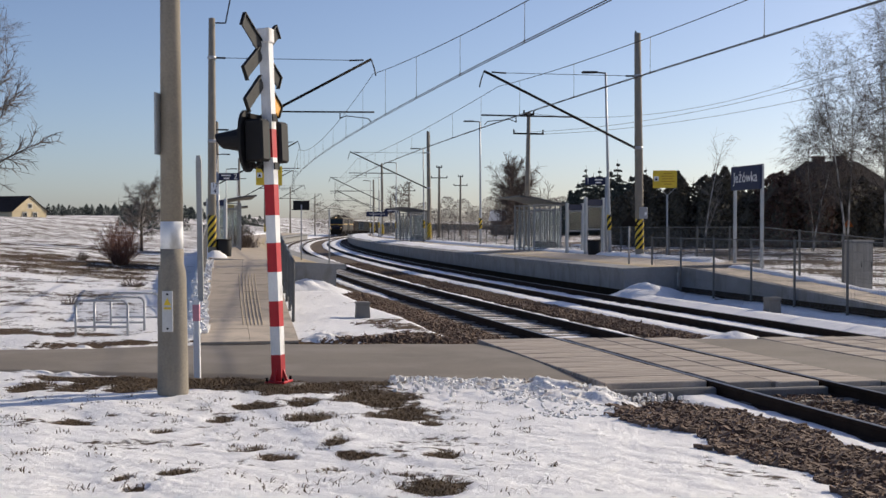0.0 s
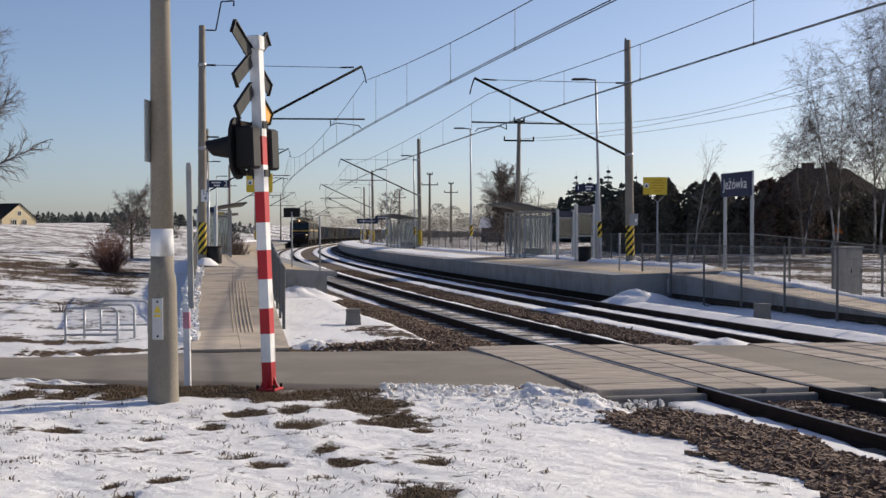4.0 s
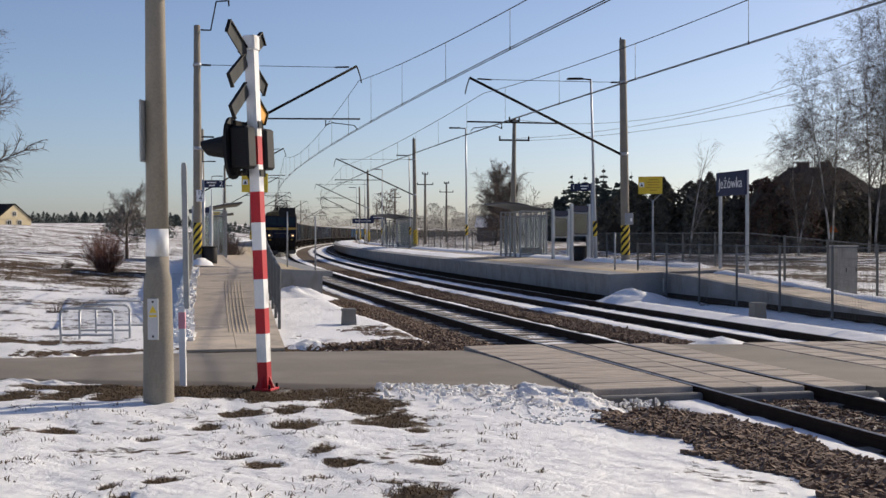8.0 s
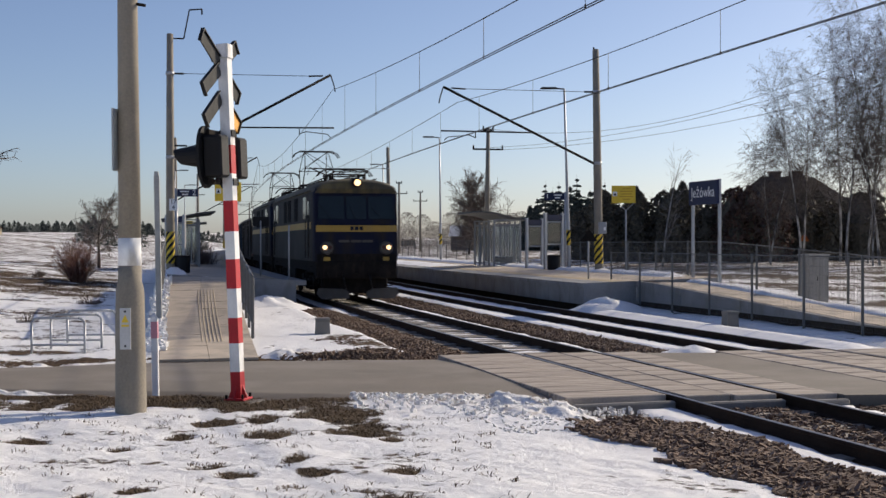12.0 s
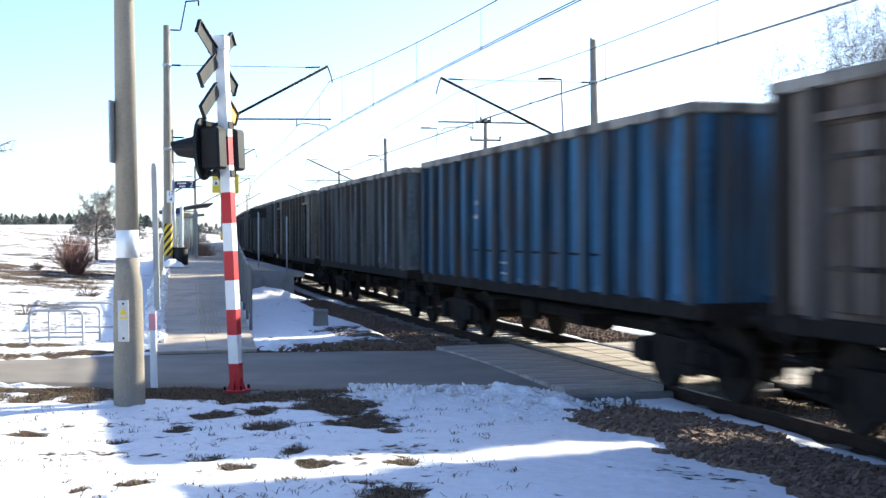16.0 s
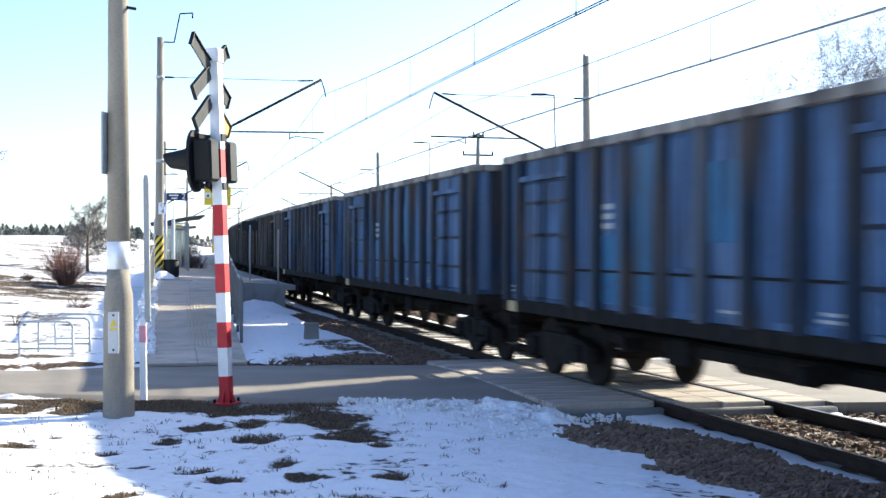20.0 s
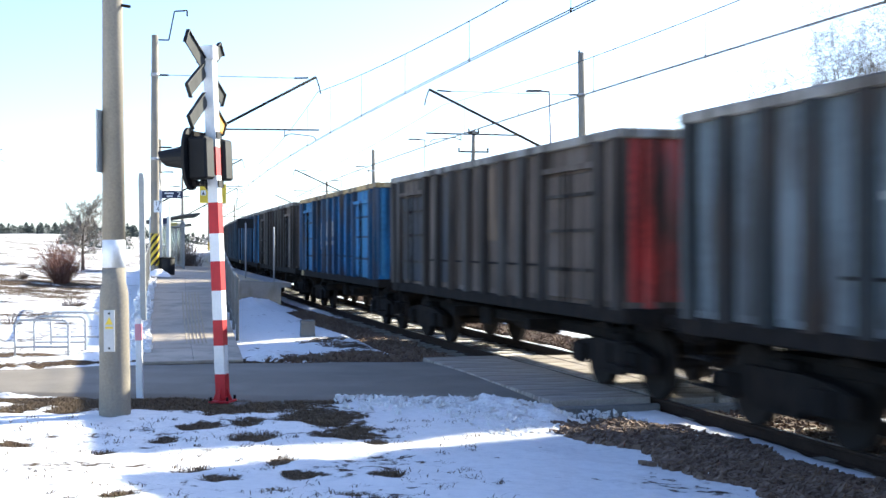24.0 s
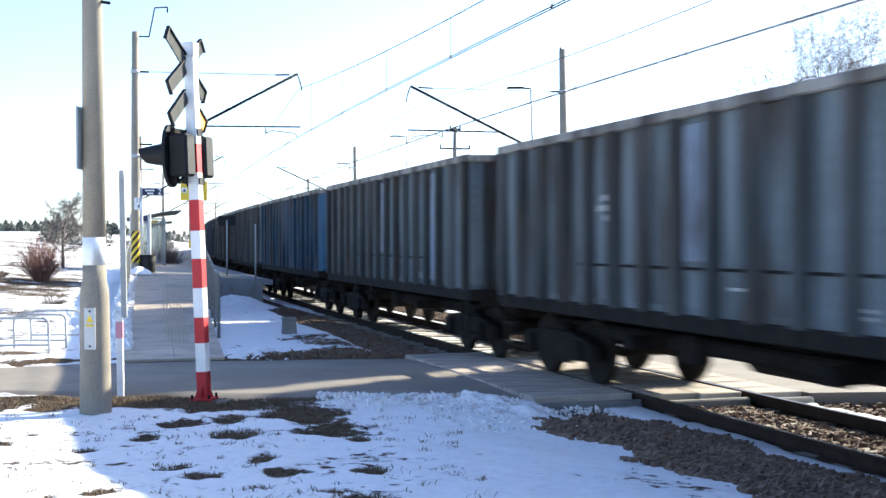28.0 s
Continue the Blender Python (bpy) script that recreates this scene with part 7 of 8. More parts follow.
bare_tree("bare_tree", pose(8.4, 150, land(8.4, 150) - 0.1), 25, 6.6, 0.1, "pale bare tree near the spruces", spread=0.7, droop=0.0, kids=14, levels=1, first=0.1, twig=0.012)
bare_tree("bare_tree", pose(-10.2, 150, land(-10.2, 150) - 0.1), 26, 6.5, 0.12, "distant bare tree behind the platform", spread=1.0, droop=0.05, kids=12, levels=2, first=0.1, twig=0.012)


def shrub(m, seed, w, h, n, label, mat_=None):
    """A bare bush: many upright shoots from one root, each forking."""
    rs = np.random.RandomState(seed)
    segs = []
    for _ in range(n):
        a, r = rs.uniform(0, 6.28), rs.uniform(0, 1) ** 0.6
        p = np.array([math.cos(a) * r * w * 0.12, math.sin(a) * r * w * 0.12, 0.0])
        d = np.array([math.cos(a) * r * w / h * 0.8, math.sin(a) * r * w / h * 0.8, 1.0])
        L = h * rs.uniform(0.6, 1.05) * (1.1 - 0.35 * r)
        for k in range(4):
            d = d + rs.normal(0, 0.13, 3)
            d /= np.linalg.norm(d)
            q = p + d * L / 4
            segs.append((p, q, 0.012 - 0.002 * k, 0.010 - 0.002 * k))
            for _k in range(2 if k else 0):
                e = d + rs.normal(0, 0.4, 3)
                e /= np.linalg.norm(e)
                segs.append((q, q + e * L * 0.2, 0.007, 0.004))
            p = q
    t = thing("shrub", m, label, "shrub", group="field shrubs")
    o = new("branchwork", twig_mesh("branchwork", segs, mat_ or M_TWIG_RED, 3))
    o.parent = t
    return t


for i, (x, y, w, h, n, lab, mt) in enumerate(((-18.05, 60, 2.15, 1.95, 330, "dense red-brown bare bush in the field", None), (-13.4, 66, 1.8, 1.9, 300, "brown bare bush beside the platform", M_TWIG), (-14.6, 72, 1.8, 2.0, 260, "brown bare bush beside the platform", M_TWIG),
                                              (-20.6, 62, 0.8, 0.45, 70, "small low brown bush in the field", M_TWIG), (-33, 80, 2.0, 0.9, 160, "low brown bush in the field", M_TWIG), (-11.6, 40, 1.6, 0.4, 70, "low dry bush in the snow", M_TWIG), (-10.6, 31, 1.2, 0.28, 50, "low dry bush in the snow", M_TWIG))):
    shrub(pose(x, y, land(x, y) - 0.03), 40 + i, w, h, n, lab, mt)


def leaf_cloud(rs, n, size, shape):
    """n small leaf faces at places and sizes that shape(rs) gives, as vertices and faces."""
    c = np.array([shape(rs) for _ in range(n)])
    d1, d2 = rs.normal(0, 1, (n, 3)), rs.normal(0, 1, (n, 3))
    d1 /= np.linalg.norm(d1, axis=1)[:, None]
    d2 -= d1 * (d1 * d2).sum(1)[:, None]
    d2 /= np.linalg.norm(d2, axis=1)[:, None]
    s = rs.uniform(0.5, 1.2, (n, 1)) * size
    V = np.stack([c - d1 * s, c + d2 * s * 0.45, c + d1 * s, c - d2 * s * 0.45], 1)
    return V.reshape(-1, 3), (np.arange(n)[:, None] * 4 + np.arange(4)[None])


def cloud_object(name, V, F, mat_, parent):
    me = bpy.data.meshes.new(name)
    me.from_pydata(V.tolist(), [], F.tolist())
    me.materials.append(mat_)
    o = new(name, me)
    o.parent = parent
    return o


def spruce(m, seed, h, w, label, n=2600):
    rs = np.random.RandomState(seed)
    t = thing("spruce_tree", m, label, "tree", group="spruces")
    o = new("trunk", twig_mesh("trunk", [((0, 0, -0.2), (0, 0, h), 0.14, 0.01)], M_BARK, 8))
    o.parent = t

    # whorls of boughs that hang a little, longest low down
    boughs = [(lv, rs.uniform(0, 6.28), w * (1 - lv) ** 0.85 * rs.uniform(0.55, 1.1)) for lv in sorted(rs.uniform(0.05, 0.97, 30)) for _ in range(4)]

    def shape(r):
        lv, a, ln = boughs[min(len(boughs) - 1, int(len(boughs) * r.rand() ** 1.35))]
        q = ln * r.rand() ** 0.6
        a = a + r.normal(0, 0.12)
        return (math.cos(a) * q, math.sin(a) * q, 0.3 + lv * (h - 0.3) - 0.22 * q - 0.12 * r.rand())
    V, F = leaf_cloud(rs, n, 0.17, shape)
    cloud_object("needle_crown", V, F, M_NEEDLE, t)
    return t


sp = [spruce(pose(13.6, 160, land(13.6, 160)), 51, 9.3, 2.8, "tall dark spruce in a row behind the station", 8000), spruce(pose(16.6, 158, land(16.6, 158)), 52, 8.6, 3.0, "dark spruce in a row behind the station", 8000)]
for i, (x, y, k) in enumerate(((14.8, 163, 0.9), (12.4, 162, 0.72), (17.8, 161, 1.08), (19.2, 158, 0.92), (20.4, 160, 1.1), (11.2, 164, 0.55), (21.8, 163, 1.0), (13.0, 166, 0.85), (15.8, 165, 1.0), (18.6, 166, 0.95))):
    c = copy_thing(sp[i % 2], pose(x, y, land(x, y), 0, 0, i * 57))
    c.scale = (k, k, k)


def hedge(m, seed, w, d, h, n, label, mat_=None, lumps=5, size=0.2):
    """Dense evergreen mass of uneven outline."""
    rs = np.random.RandomState(seed)
    t = thing("evergreen_shrub", m, label, "shrub", group="evergreens")
    cs = [(rs.uniform(-0.42, 0.42) * w, rs.uniform(-0.4, 0.4) * d, rs.uniform(0.6, 1.0) * h, rs.uniform(0.36, 0.58) * w / max(1, lumps ** 0.35)) for _ in range(lumps)]

    def shape(r):
        x, y, hh, rr = cs[r.randint(len(cs))]
        a, u = r.uniform(0, 6.28), r.rand()
        q = rr * (0.65 + 0.45 * r.rand()) * min(1.0, 0.55 + 1.3 * (1 - u) ** 0.6) * (1 if u < 0.75 else ((1 - u) / 0.25) ** 0.5)
        return (x + math.cos(a) * q, y + math.sin(a) * q, u * hh)
    V, F = leaf_cloud(rs, n, size, shape)
    cloud_object("foliage", V, F, mat_ or M_HEDGE, t)
    # solid cores added unseen inside the foliage to block light
    segs = [((x, y, -0.1), (x, y, hh * 0.55), rr * 0.8, rr * 0.75) for x, y, hh, rr in cs] + [((x, y, hh * 0.55), (x, y, hh * 0.9), rr * 0.75, rr * 0.2) for x, y, hh, rr in cs]
    o = new("inner_growth", twig_mesh("inner_growth", segs, M_HEDGE, 9))
    o.parent = t
    return t


for i, (x, y, w, d, h, n, lumps, mt, lab) in enumerate((
        (10.7, 76, 3.2, 3, 4.6, 5000, 6, None, "dark evergreen hedge behind the platform"), (12.7, 75, 3.0, 3, 5.0, 5000, 5, None, "dark rounded evergreen shrubs behind the platform"),
        (14.0, 70, 2.0, 1.6, 5.3, 4200, 3, None, "tall rounded dark evergreen shrub"), (16.0, 74, 3.4, 3, 4.7, 5000, 6, None, "dark evergreen shrubs by the house"),
        (18.6, 72, 3.8, 3, 4.8, 6000, 7, M_HEDGE_RED, "rusty dark shrubs before the house"), (21.4, 74, 4.0, 3, 4.4, 5600, 8, None, "dark evergreen shrubs by the house"), (25.0, 75, 5.0, 3, 4.6, 5600, 8, None, "dark evergreen shrubs by the house"),
        (11.8, 83, 5.2, 3, 5.0, 6000, 8, None, "dark evergreen shrubs behind the hedge"), (17.6, 82, 5.0, 3, 4.4, 6000, 8, None, "dark evergreen shrubs behind the hedge"), (26.0, 81, 6.0, 3, 4.8, 6000, 8, None, "dark evergreen shrubs behind the birches"))):
    hedge(pose(x, y, land(x, y) - 0.1), 70 + i, w, d, h, n, lab, mt, lumps)


def far_wood(name, pts, h, seed, label, mat_, n_each=120, width=3.0, leaf=0.035, bushy=False):
    """A far strip of trees as one sheet of leaf faces."""
    rs = np.random.RandomState(seed)
    Vs, Fs, k = [], [], 0
    for x, y in pts:
        z, hh = land(x, y), h * rs.uniform(0.6, 1.1)
        def shape(r):
            u = r.rand()
            a, q = r.uniform(0, 6.28), (math.sin(3.1 * (0.08 + 0.9 * u)) ** 0.6 if bushy else (1 - u) ** 0.7) * width * 0.5 * r.rand() ** 0.5
            return (x + math.cos(a) * q, y + math.sin(a) * q, z + u * hh)
        V, F = leaf_cloud(rs, n_each * 2, hh * leaf, shape)
        Vs.append(V)
        Fs.append(F + k)
        k += len(V)
    me = bpy.data.meshes.new(name)
    me.from_pydata(np.concatenate(Vs).tolist(), [], np.concatenate(Fs).tolist())
    me.materials.append(mat_)
    return tagged(new(name, me), label, "woods", kind="stuff")


rw = np.random.RandomState(9)
far_wood("far_woods", [(-150 + 0.6 * i + rw.uniform(-0.3, 0.3), 330 + rw.uniform(-4, 4)) for i in range(150)], 2.9, 61, "distant dark conifer belt on the field's horizon", M_NEEDLE, 90, 2.8, 0.1)
far_wood("far_woods", [(-62 + 1.1 * i + rw.uniform(-0.5, 0.5), 205 + rw.uniform(-3, 3)) for i in range(11)], 5.0, 62, "clump of dark conifers beyond the field", M_NEEDLE, 130, 3.0, 0.06)
far_wood("far_woods", [(-43 + 1.2 * i, 205 + rw.uniform(-2, 2)) for i in range(3)], 3.8, 66, "clump of dark conifers beyond the field", M_NEEDLE, 130, 3.0, 0.06)
far_wood("far_woods", [(-60 + 3.2 * i + rw.uniform(-1, 1), 420 + rw.uniform(-15, 15)) for i in range(60)], 8.0, 63, "hazy brown woods in the far distance", M_PALE_TWIG, 420, 8.0, 0.026, True)
far_wood("far_woods", [(-12 + 1.6 * i + rw.uniform(-1, 1), 230 + rw.uniform(-8, 8)) for i in range(24)], 6.5, 64, "brown leafless trees beyond the station", M_PALE_TWIG, 900, 5.5, 0.02, True)
far_wood("far_woods", [(11.5 + 0.9 * i + rw.uniform(-0.5, 0.5), 168 + rw.uniform(-3, 3)) for i in range(16)], 6.6, 65, "dark thicket below the spruces", M_NEEDLE, 480, 3.5, 0.045)


# ---- houses ----
def house(m, w, d, wall_h, roof_h, label, wall_mat, roof_mat, hip=0.0, chimneys=(), windows=(), eave=0.35):
    t = thing("house", m, label, "house", group="houses")
    bm = bmesh.new()
    box(bm, -w / 2, w / 2, -d / 2, d / 2, -0.5, wall_h)
    part("wall_block", bm, wall_mat, t)
    if not hip:
        for sx in (-1, 1):
            bm = bmesh.new()
            prism(bm, [(-d / 2, wall_h), (d / 2, wall_h), (0, wall_h + roof_h - 0.1)], "x", sx * w / 2 - 0.1, sx * w / 2 + 0.1)
            part("gable", bm, wall_mat, t)
    bm = bmesh.new()
    e, r = eave, w / 2 * (1 - hip) + (eave if not hip else 0)
    v = [bm.verts.new(p) for p in ((-w / 2 - e, -d / 2 - e, wall_h - 0.15), (w / 2 + e, -d / 2 - e, wall_h - 0.15), (w / 2 + e, d / 2 + e, wall_h - 0.15), (-w / 2 - e, d / 2 + e, wall_h - 0.15), (-r, 0, wall_h + roof_h), (r, 0, wall_h + roof_h))]
    for f in ((0, 1, 5, 4), (2, 3, 4, 5), (1, 2, 5), (3, 0, 4)):
        if not hip and len(f) == 3:
            continue
        bm.faces.new([v[i] for i in f])
    ret = bmesh.ops.solidify(bm, geom=bm.faces[:], thickness=0.15)
    part("roof", bm, roof_mat, t)
    for x, y, z, h in chimneys:
        bm = bmesh.new()
        box(bm, x - 0.35, x + 0.35, y - 0.3, y + 0.3, z, z + h, bevel=0.02)
        box(bm, x - 0.42, x + 0.42, y - 0.37, y + 0.37, z + h, z + h + 0.1)
        part("chimney", bm, M_BRICK, t)
    for face, u, z, ww, hh in windows:
        o = new("window")
        o.parent = t
        o.matrix_basis = pose(u, -d / 2 - 0.01, z) if face == "front" else pose(w / 2 + 0.11, u, z, 0, 0, 90)
        bm = bmesh.new()
        box(bm, -ww / 2, ww / 2, -0.02, 0.02, 0, hh)
        part("pane", bm, M_PANE, o)
        bm = bmesh.new()
        for a, b, c, d_ in ((-ww / 2 - 0.07, -ww / 2, -0.07, hh + 0.07), (ww / 2, ww / 2 + 0.07, -0.07, hh + 0.07), (-ww / 2, ww / 2, -0.07, 0), (-ww / 2, ww / 2, hh, hh + 0.07), (-0.03, 0.03, 0, hh)):
            box(bm, a, b, -0.04, 0.03, c, d_)
        part("window_frame", bm, M_WHITE, o)
    return t


M_BRICK = material("dark_brick", (0.12, 0.07, 0.055), 0.9, vary=0.25, scale=3, fine=20)
M_TILE = material("dark_roof_tiles", (0.07, 0.052, 0.046), 0.9, vary=0.25, scale=2, fine=15)
M_RENDER = material("cream_render", (0.55, 0.46, 0.3), 0.85, vary=0.1, scale=1, fine=15)
M_DARKWALL = material("brown_render", (0.16, 0.13, 0.11), 0.85, vary=0.15, scale=1, fine=15)
house(pose(-88.7, 226, 3.1, 0, 0, -28), 10.0, 8.0, 1.7, 2.9, "cream gabled house with dark steep roof beyond the field", M_RENDER, M_TILE, windows=(("side", -1.2, 0.5, 0.9, 1.0), ("side", 1.2, 0.5, 0.9, 1.0), ("side", 0.0, 2.3, 0.8, 0.8)))
house(pose(25.0, 88, land(25.0, 88) - 0.2, 0, 0, 10), 6.6, 6.4, 3.9, 2.1, "brown house with hipped tile roof behind the birches", M_DARKWALL, M_TILE, hip=0.4, chimneys=((-1.0, 0, 4.9, 1.35), (0.6, 0, 5.2, 1.1)), windows=(("front", -1.8, 1.2, 1.1, 1.2), ("front", 1.6, 1.2, 1.1, 1.2)))
house(pose(5.5, 178, land(5.5, 178), 0, 0, -6), 8.0, 6.0, 2.2, 1.5, "low house with snowy roof beyond the station", M_DARKWALL, M_SNOW)


# ---- wooden power poles and their wires ----
def power_pole(m, h, label):
    t = thing("power_pole", m, label, "utility pole", group="power poles")
    bm = bmesh.new()
    lathe(bm, [(0.17, -0.3), (0.15, h * 0.5), (0.11, h)], 14)
    part("pole", bm, M_POLE, t)
    for z, w in ((h - 0.15, 0.35), (h - 1.35, 0.95)):
        bm = bmesh.new()
        box(bm, -w, w, -0.05, 0.05, z - 0.05, z + 0.05)
        a = part("crossarm", bm, M_DARK, t)
        for x in (-w + 0.05, w - 0.05):
            bm = bmesh.new()
            lathe(bm, [(0.03, z + 0.05), (0.06, z + 0.1), (0.04, z + 0.18), (0.06, z + 0.22), (0.02, z + 0.26)], 8, center=(x, 0))
            part("insulator", bm, M_DARK, a)
    return t


pp = power_pole(pose(2.74, 75.7, 1.0, 0, 0.8, 0), 8.2, "concrete power pole with crossarms behind the platform")
for x, y, k in ((-5.0, 140, 1.0), (-3.0, 165, 0.95), (-11.5, 190, 0.9)):
    copy_thing(pp, pose(x, y, land(x, y), 0, 0, 10))
# three wires run from it past the birches, curved to fit the camera's view
for a, b, c in ((9.15, -5.97, 11.3), (7.95, -1.2, 5.6), (7.8, -1.5, 4.6)):
    u = np.linspace(0, 1, 24)
    curve_thing("power_line", [np.stack([2.74 + 23.26 * u, 75.7 - 25.7 * u, a + b * u + c * u * u], 1)], 0.011, M_WIRE, "thin power line between poles", "power line")

# warning triangle on the road behind the birches, snow heaped by the road
t_ = thing("warning_triangle", pose(20.4, 68.5, land(20.4, 68.5), 0, 0, -10), "orange-backed triangular road sign on a thin post", "road sign")
bm = bmesh.new()
rod(bm, (0, 0, -0.1), (0, 0, 1.5), 0.03, n=8)
part("post", bm, M_GREY, t_)
bm = bmesh.new()
prism(bm, [(-0.28, 1.2), (0.28, 1.2), (0, 1.68)], "y", -0.05, -0.035)
part("plate", bm, M_SHADED_ORANGE, t_)


# ---- loose stones, dry grass, clods of snow ----
def island_stone(name, a, b):
    m = material(name, a, 0.9, vary=0.35, scale=9, fine=60, bump=0.003)
    nt = m.node_tree
    N, L = nt.nodes, nt.links
    bs = N["Principled BSDF"]
    old = bs.inputs["Base Color"].links[0].from_socket
    geo = N.new("ShaderNodeNewGeometry")
    r = N.new("ShaderNodeValToRGB")
    r.color_ramp.elements[0].color, r.color_ramp.elements[1].color = (*a, 1), (*b, 1)
    L.new(geo.outputs["Random Per Island"], r.inputs["Fac"])
    mx = N.new("ShaderNodeMix")
    mx.data_type, mx.blend_type = "RGBA", "MIX"
    mx.inputs["Factor"].default_value = 0.65
    L.new(old, mx.inputs["A"])
    L.new(r.outputs["Color"], mx.inputs["B"])
    L.new(mx.outputs["Result"], bs.inputs["Base Color"])
    return m


def scatter_stones(name, places, size, seed, mat_, label):
    """Angular stones as one joined mesh; places is an (n, 3) array."""
    rs = np.random.RandomState(seed)
    n = len(places)
    cube = np.array([(x, y, z) for z in (-1, 1) for x, y in ((-1, -1), (1, -1), (1, 1), (-1, 1))], float)
    V = cube[None] * rs.uniform(0.55, 1.0, (n, 8, 3)) * (rs.uniform(0.6, 1.25, (n, 1, 3)) * [1, 0.9, 0.85])
    a = rs.uniform(0, 6.28, n)
    c, s = np.cos(a)[:, None], np.sin(a)[:, None]
    V = np.stack([V[..., 0] * c - V[..., 1] * s, V[..., 0] * s + V[..., 1] * c, V[..., 2]], -1)
    t = rs.normal(0, 0.38, (n, 1))
    V[..., 2] = V[..., 2] + V[..., 0] * t
    V = V * size * rs.uniform(0.6, 1.3, (n, 1, 1)) + places[:, None]
    F = np.array([(3, 2, 1, 0), (4, 5, 6, 7), (0, 1, 5, 4), (1, 2, 6, 5), (2, 3, 7, 6), (3, 0, 4, 7)])[None] + (np.arange(n) * 8)[:, None, None]
    me = bpy.data.meshes.new(name)
    me.from_pydata(V.reshape(-1, 3).tolist(), [], F.reshape(-1, 4).tolist())
    me.materials.append(mat_)
    return tagged(new(name, me), label, "clods" if "snow" in name else "ballast", kind="stuff")


M_STONES = island_stone("loose_ballast", (0.1, 0.06, 0.038), (0.27, 0.185, 0.128))
rs = np.random.RandomState(31)


def strip_places(s0, s1, a0, a1, n, z, edge=0.25):
    s, a = rs.uniform(s0, s1, n), rs.uniform(a0, a1, n)
    p = line(s, a)
    keep = (a - a0 - edge * (ripple(p[:, 0], p[:, 1], 1.8) + 0.5) > 0) & (a1 - a - edge * 0.6 * (ripple(p[:, 1], p[:, 0], 1.5) + 0.5) > 0)
    p[:, 2] = z(s, a) if callable(z) else z
    return p[keep]


def shoulder(s, a):
    return -0.19 + 0.06 * np.sin(a * 2 + 1) - 0.12 * step(-a, 2.0, 2.9)


P_ = np.concatenate([strip_places(-11, -0.2, -3.3, -1.12, 13000, lambda s, a: np.maximum(-0.13 + 0.12 * np.exp(-((a + 2.2) / 0.5) ** 2), ground_z(*[line(s, a)[:, k] for k in (0, 1)]) + 0.005), 0.4),
                     strip_places(8.0, 26, -3.2, -1.0, 7500, lambda s, a: -0.2 + 0.10 * np.exp(-((a + 1.9) / 0.6) ** 2)), strip_places(8.0, 12.5, -4.3, -2.6, 5000, lambda s, a: ground_z(*[line(s, a)[:, k] for k in (0, 1)]) - 0.03, 1.0),
                     strip_places(8.0, 30, 1.65, 3.0, 7000, -0.17, 0.15), strip_places(30, 60, 1.65, 3.0, 3800, -0.17, 0.15),
                     strip_places(-8, 1.2, 0.9, 3.4, 2600, -0.17, 0.3), strip_places(-8, 1.0, -0.62, 0.62, 2600, -0.16, 0.1)])
x_ = rs.uniform(-3.0, 1.6, 1500)
y_ = road_edges(x_)[1] + 0.1 + np.abs(rs.normal(0, 0.35, 1500))
P_ = np.concatenate([P_, np.stack([x_, y_, ground_z(x_, y_) - 0.02], 1)])
scatter_stones("loose_ballast", P_, 0.036, 32, M_STONES, "loose brown ballast stones along the rails")

M_GRASS = island_stone("dry_grass", (0.06, 0.037, 0.018), (0.23, 0.155, 0.08))


def grass(name, places, h, seed, label, mat_=None):
    """Thin bent blades, as one mesh."""
    r = np.random.RandomState(seed)
    n = len(places)
    a = r.uniform(0, 6.28, n)
    d = np.stack([np.cos(a), np.sin(a), 0 * a], -1)
    side = np.stack([-np.sin(a), np.cos(a), 0 * a], -1)
    hh = h * r.uniform(0.4, 1.2, (n, 1))
    lean = r.uniform(0.6, 2.8, (n, 1))
    up = np.array([[0, 0, 1.0]])
    w = 0.004 if h < 0.1 else 0.006
    b0, b1 = places - side * w, places + side * w
    mid = places + up * hh * 0.6 + d * hh * lean * 0.35
    tip = places + up * hh * np.maximum(0.25, 1.0 - 0.25 * lean) + d * hh * lean * 0.9
    V = np.stack([b0, b1, mid + side * w * 0.8, mid - side * w * 0.8, tip], 1)
    k = (np.arange(n) * 5)[:, None]
    F = [tuple(f) for f in np.concatenate([k + [[0, 1, 2, 3]]]).tolist()] + [tuple(f) for f in (k + [[3, 2, 4]]).tolist()]
    me = bpy.data.meshes.new(name)
    me.from_pydata(V.reshape(-1, 3).tolist(), [], F)
    me.materials.append(mat_ or M_GRASS)
    return tagged(new(name, me), label, "grass", kind="stuff")


# dense short grass wherever the snow has gone, single tufts elsewhere
gx, gy = rs.uniform(-6.8, 0.8, 130000), rs.uniform(7.6, 16.3, 130000)
keep = (cover(gx, gy) < 0.5) & (gy < road_edges(gx)[0] - 0.12)
gp = [np.stack([gx, gy], 1)[keep]]
cx_, cy_ = rs.uniform(-6, 0.6, 220), rs.uniform(7.6, 14.9, 220)
k_ = rs.randint(0, 220, 2200)
gp.append(np.stack([cx_[k_], cy_[k_]], 1) + rs.normal(0, 0.05, (2200, 2)) * (0.4 + (k_ % 5)[:, None] * 0.35))
gp = np.concatenate(gp)
s_, a_ = beside(gp[:, 0], gp[:, 1])
gp = gp[a_ < -3.2]
grass("dry_grass", np.concatenate([gp, (ground_z(gp[:, 0], gp[:, 1]) - 0.01 - 0.025 * (1 - step(cover(gp[:, 0], gp[:, 1]), 0.35, 0.75)))[:, None]], 1), 0.06, 33, "tufts of dry brown grass in the snow")
fx, fy = rs.uniform(-24, -8, 26000), rs.uniform(23, 66, 26000)
keep = cover(fx, fy) < 0.5
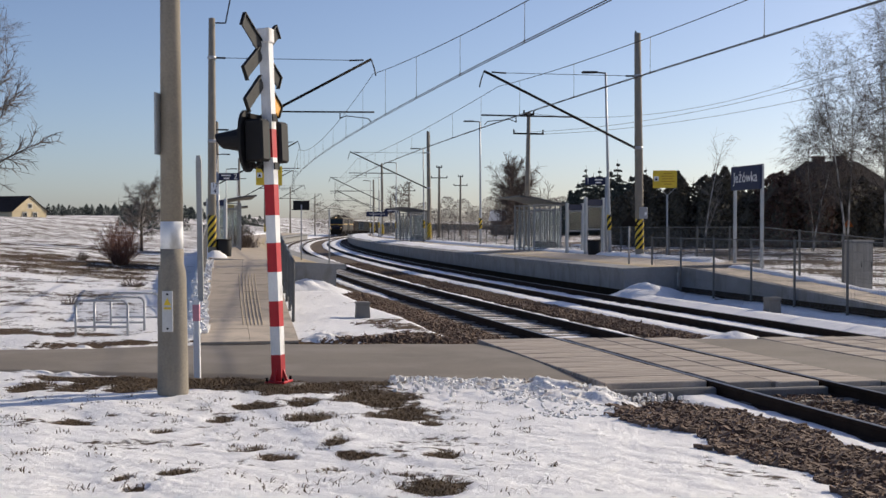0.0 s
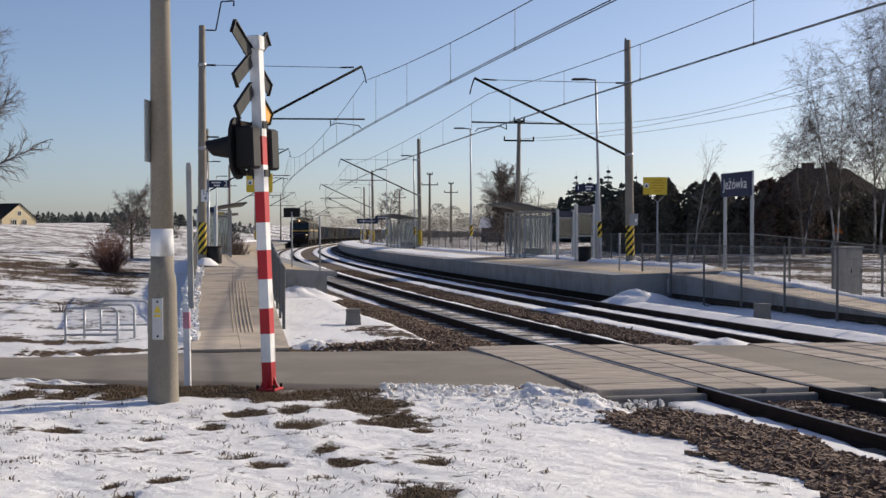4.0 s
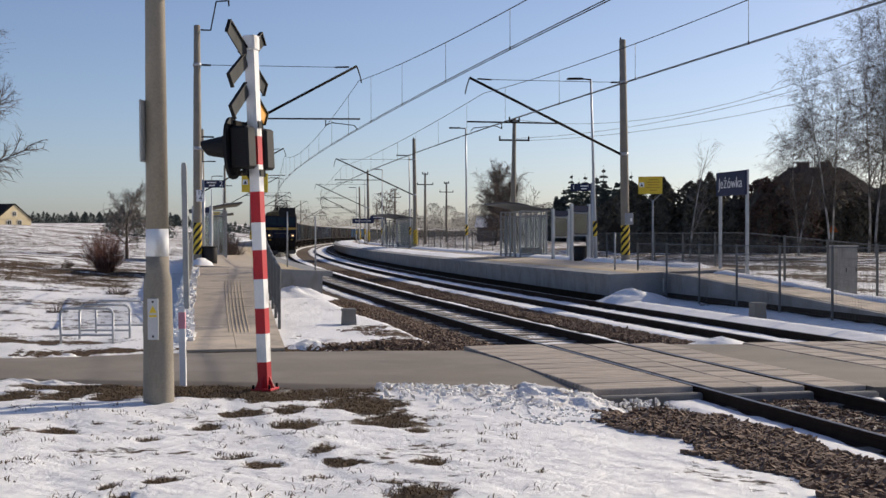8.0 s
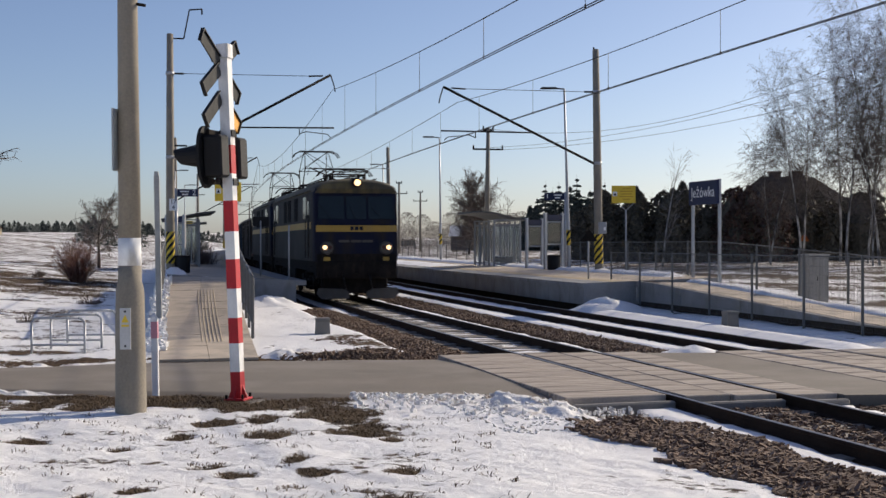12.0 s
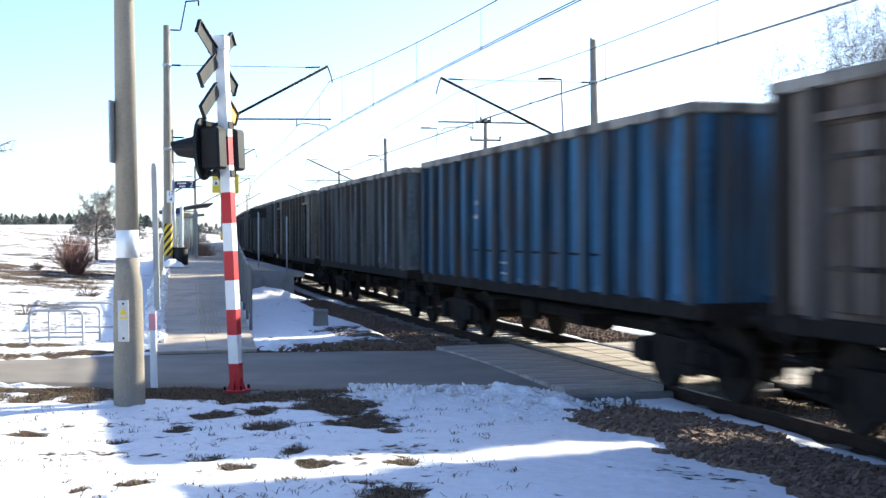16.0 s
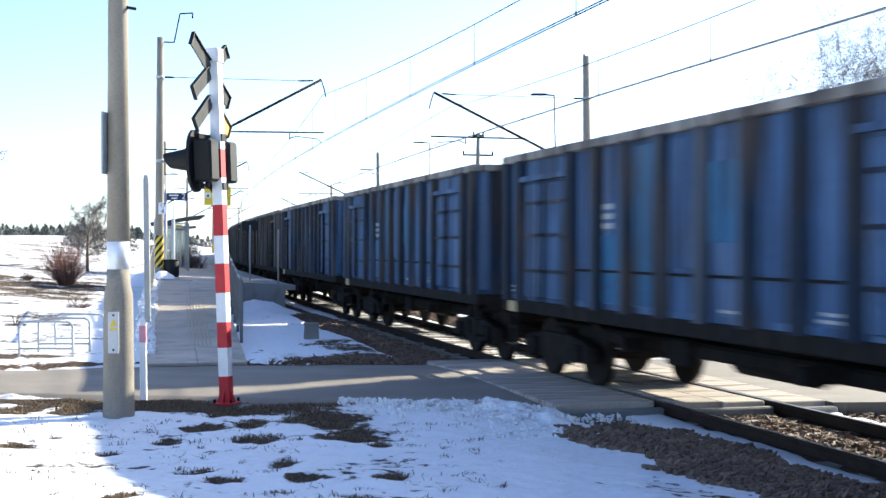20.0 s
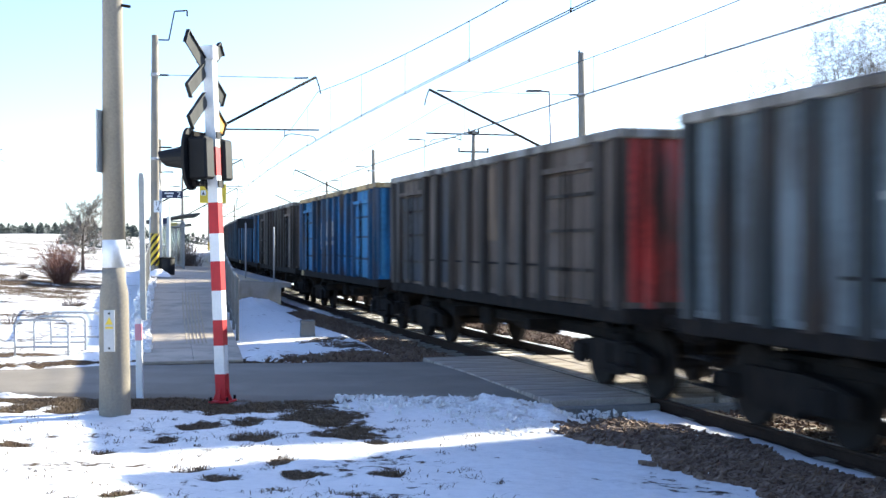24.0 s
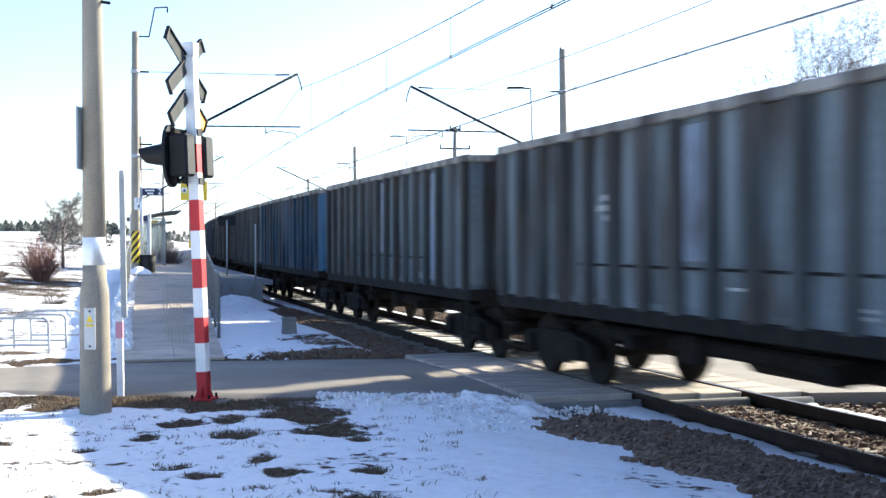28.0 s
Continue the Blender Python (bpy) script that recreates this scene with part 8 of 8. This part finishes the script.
fx, fy = fx[keep], fy[keep]
grass("field_grass", np.stack([fx, fy, ground_z(fx, fy) - 0.01], 1), 0.13, 34, "dry grass standing in the snowy field")


# the ploughed ridge of snow on the verge, lumpy
def plough_ridge(x0, x1, y_of, width, height, label, seed):
    x = np.linspace(x0, x1, int((x1 - x0) / 0.035))
    v = np.linspace(-1, 1, 26)
    X, V = np.meshgrid(x, v, indexing="ij")
    Y = y_of(X) + V * width / 2 + 0.12 * ripple(X + seed, V, 1.6)
    lump = np.clip(0.55 + 0.45 * ripple(X * 1.0 + seed, Y, 1.1) + 0.35 * ripple(X, Y + seed, 0.35), 0, 1.6)
    end = np.clip(np.minimum(X - x0, x1 - X) / 0.5, 0, 1)
    Z = ground_z(X, Y) - 0.03 + height * lump * np.cos(V * 1.57) ** 0.7 * end
    ob = grid_mesh("snow_ridge", np.stack([X, Y, Z], -1), M_DIRTY_SNOW)
    tagged(ob, label, "snow", kind="stuff")


plough_ridge(-0.9, 2.2, lambda x: road_edges(x)[0] - 0.75, 1.1, 0.17, "lumpy ploughed snow beside the road", 1)
plough_ridge(0.4, 2.4, lambda x: road_edges(x)[0] - 1.5, 1.2, 0.14, "lumpy ploughed snow beside the road", 4)
plough_ridge(-6.8, -5.0, lambda x: road_edges(x)[0] - 0.3, 0.7, 0.08, "thin ploughed snow beside the road", 2)
plough_ridge(-3.3, -2.2, lambda x: road_edges(x)[1] + 0.9, 1.3, 0.2, "heap of snow by the ramp", 3)
plough_ridge(-9.5, -5.2, lambda x: road_edges(x)[1] + 0.1 - 0.75 * step(-x, 4, 9), 0.9, 0.12, "ploughed snow on the far verge", 5)


def heap(px, py, r, h, seed, label, z0=0.0):
    a, q = np.meshgrid(np.linspace(0, 6.2832, 40), np.linspace(0, 1, 16))
    X, Y = px + np.cos(a) * q * r, py + np.sin(a) * q * r * 0.8
    Z = z0 + h * (1 - q ** 1.3) * (1 + 0.3 * ripple(X + seed, Y, 0.9)) - 0.04
    ob = grid_mesh("snow_heap", np.stack([X, Y, Z], -1), M_SNOW)
    tagged(ob, label, "snow", kind="stuff")


p_ = line(21.6, 6.75)
heap(p_[0], p_[1], 1.5, 0.46, 1, "pointed heap of snow at the platform's end", -0.1)
p_ = line(8.4, 3.1)
heap(p_[0], p_[1], 0.8, 0.22, 2, "dirty heap of snow between the tracks", -0.16)
p_ = line(7.6, 8.3)
heap(p_[0] + 0.6, p_[1], 1.2, 0.35, 3, "heap of snow beside the crossing", -0.1)
p_ = line(26.0, -3.4)
heap(p_[0], p_[1], 1.6, 0.42, 4, "drift of snow against the platform's end wall", -0.05)

# clods of snow thrown up beside the road
n = 420
x_ = rs.uniform(-1.2, 2.2, n)
y_ = road_edges(x_)[0] - 0.15 - np.abs(rs.normal(0, 0.7, n))
scatter_stones("snow_clods", np.stack([x_, y_, ground_z(x_, y_) + 0.05], 1), 0.028, 41, M_DIRTY_SNOW, "small clods of frozen snow by the road")

# clods of snow pushed to the side of the near ramp, and dirty ones beside the slabs
n = 420
u_, v_ = rs.uniform(0.06, 0.98, n), rs.uniform(-0.13, 0.06, n)
scatter_stones("snow_clods", ramp_pt(u_, v_) + np.stack([0 * u_, 0 * u_, 0.03 + 0 * u_], 1), 0.06, 42, M_SNOW, "clods of snow pushed to the side of the ramp")
s_, a_ = rs.uniform(-1.2, 1.2, 500), rs.uniform(-4.0, -1.5, 500)
p_ = line(s_, a_)
p_[:, 2] = ground_z(p_[:, 0], p_[:, 1]) * (a_ < -2.4) - 0.1 * (a_ >= -2.4)
scatter_stones("snow_clods", p_, 0.026, 43, M_DIRTY_SNOW, "trodden dirty snow at the end of the slabs")


# ---- what moves ----
def motions():
    times = [0.5 * i for i in range(57)]
    for ob, back in [(LOCO_A, 7.97), (LOCO_B, 23.93)] + [(w, 31.9 + L_W * (i + 0.5)) for i, w in enumerate(WAGONS)]:
        walk(ob, [(t, on_line(front_s(t) + back)) for t in times])


motions()
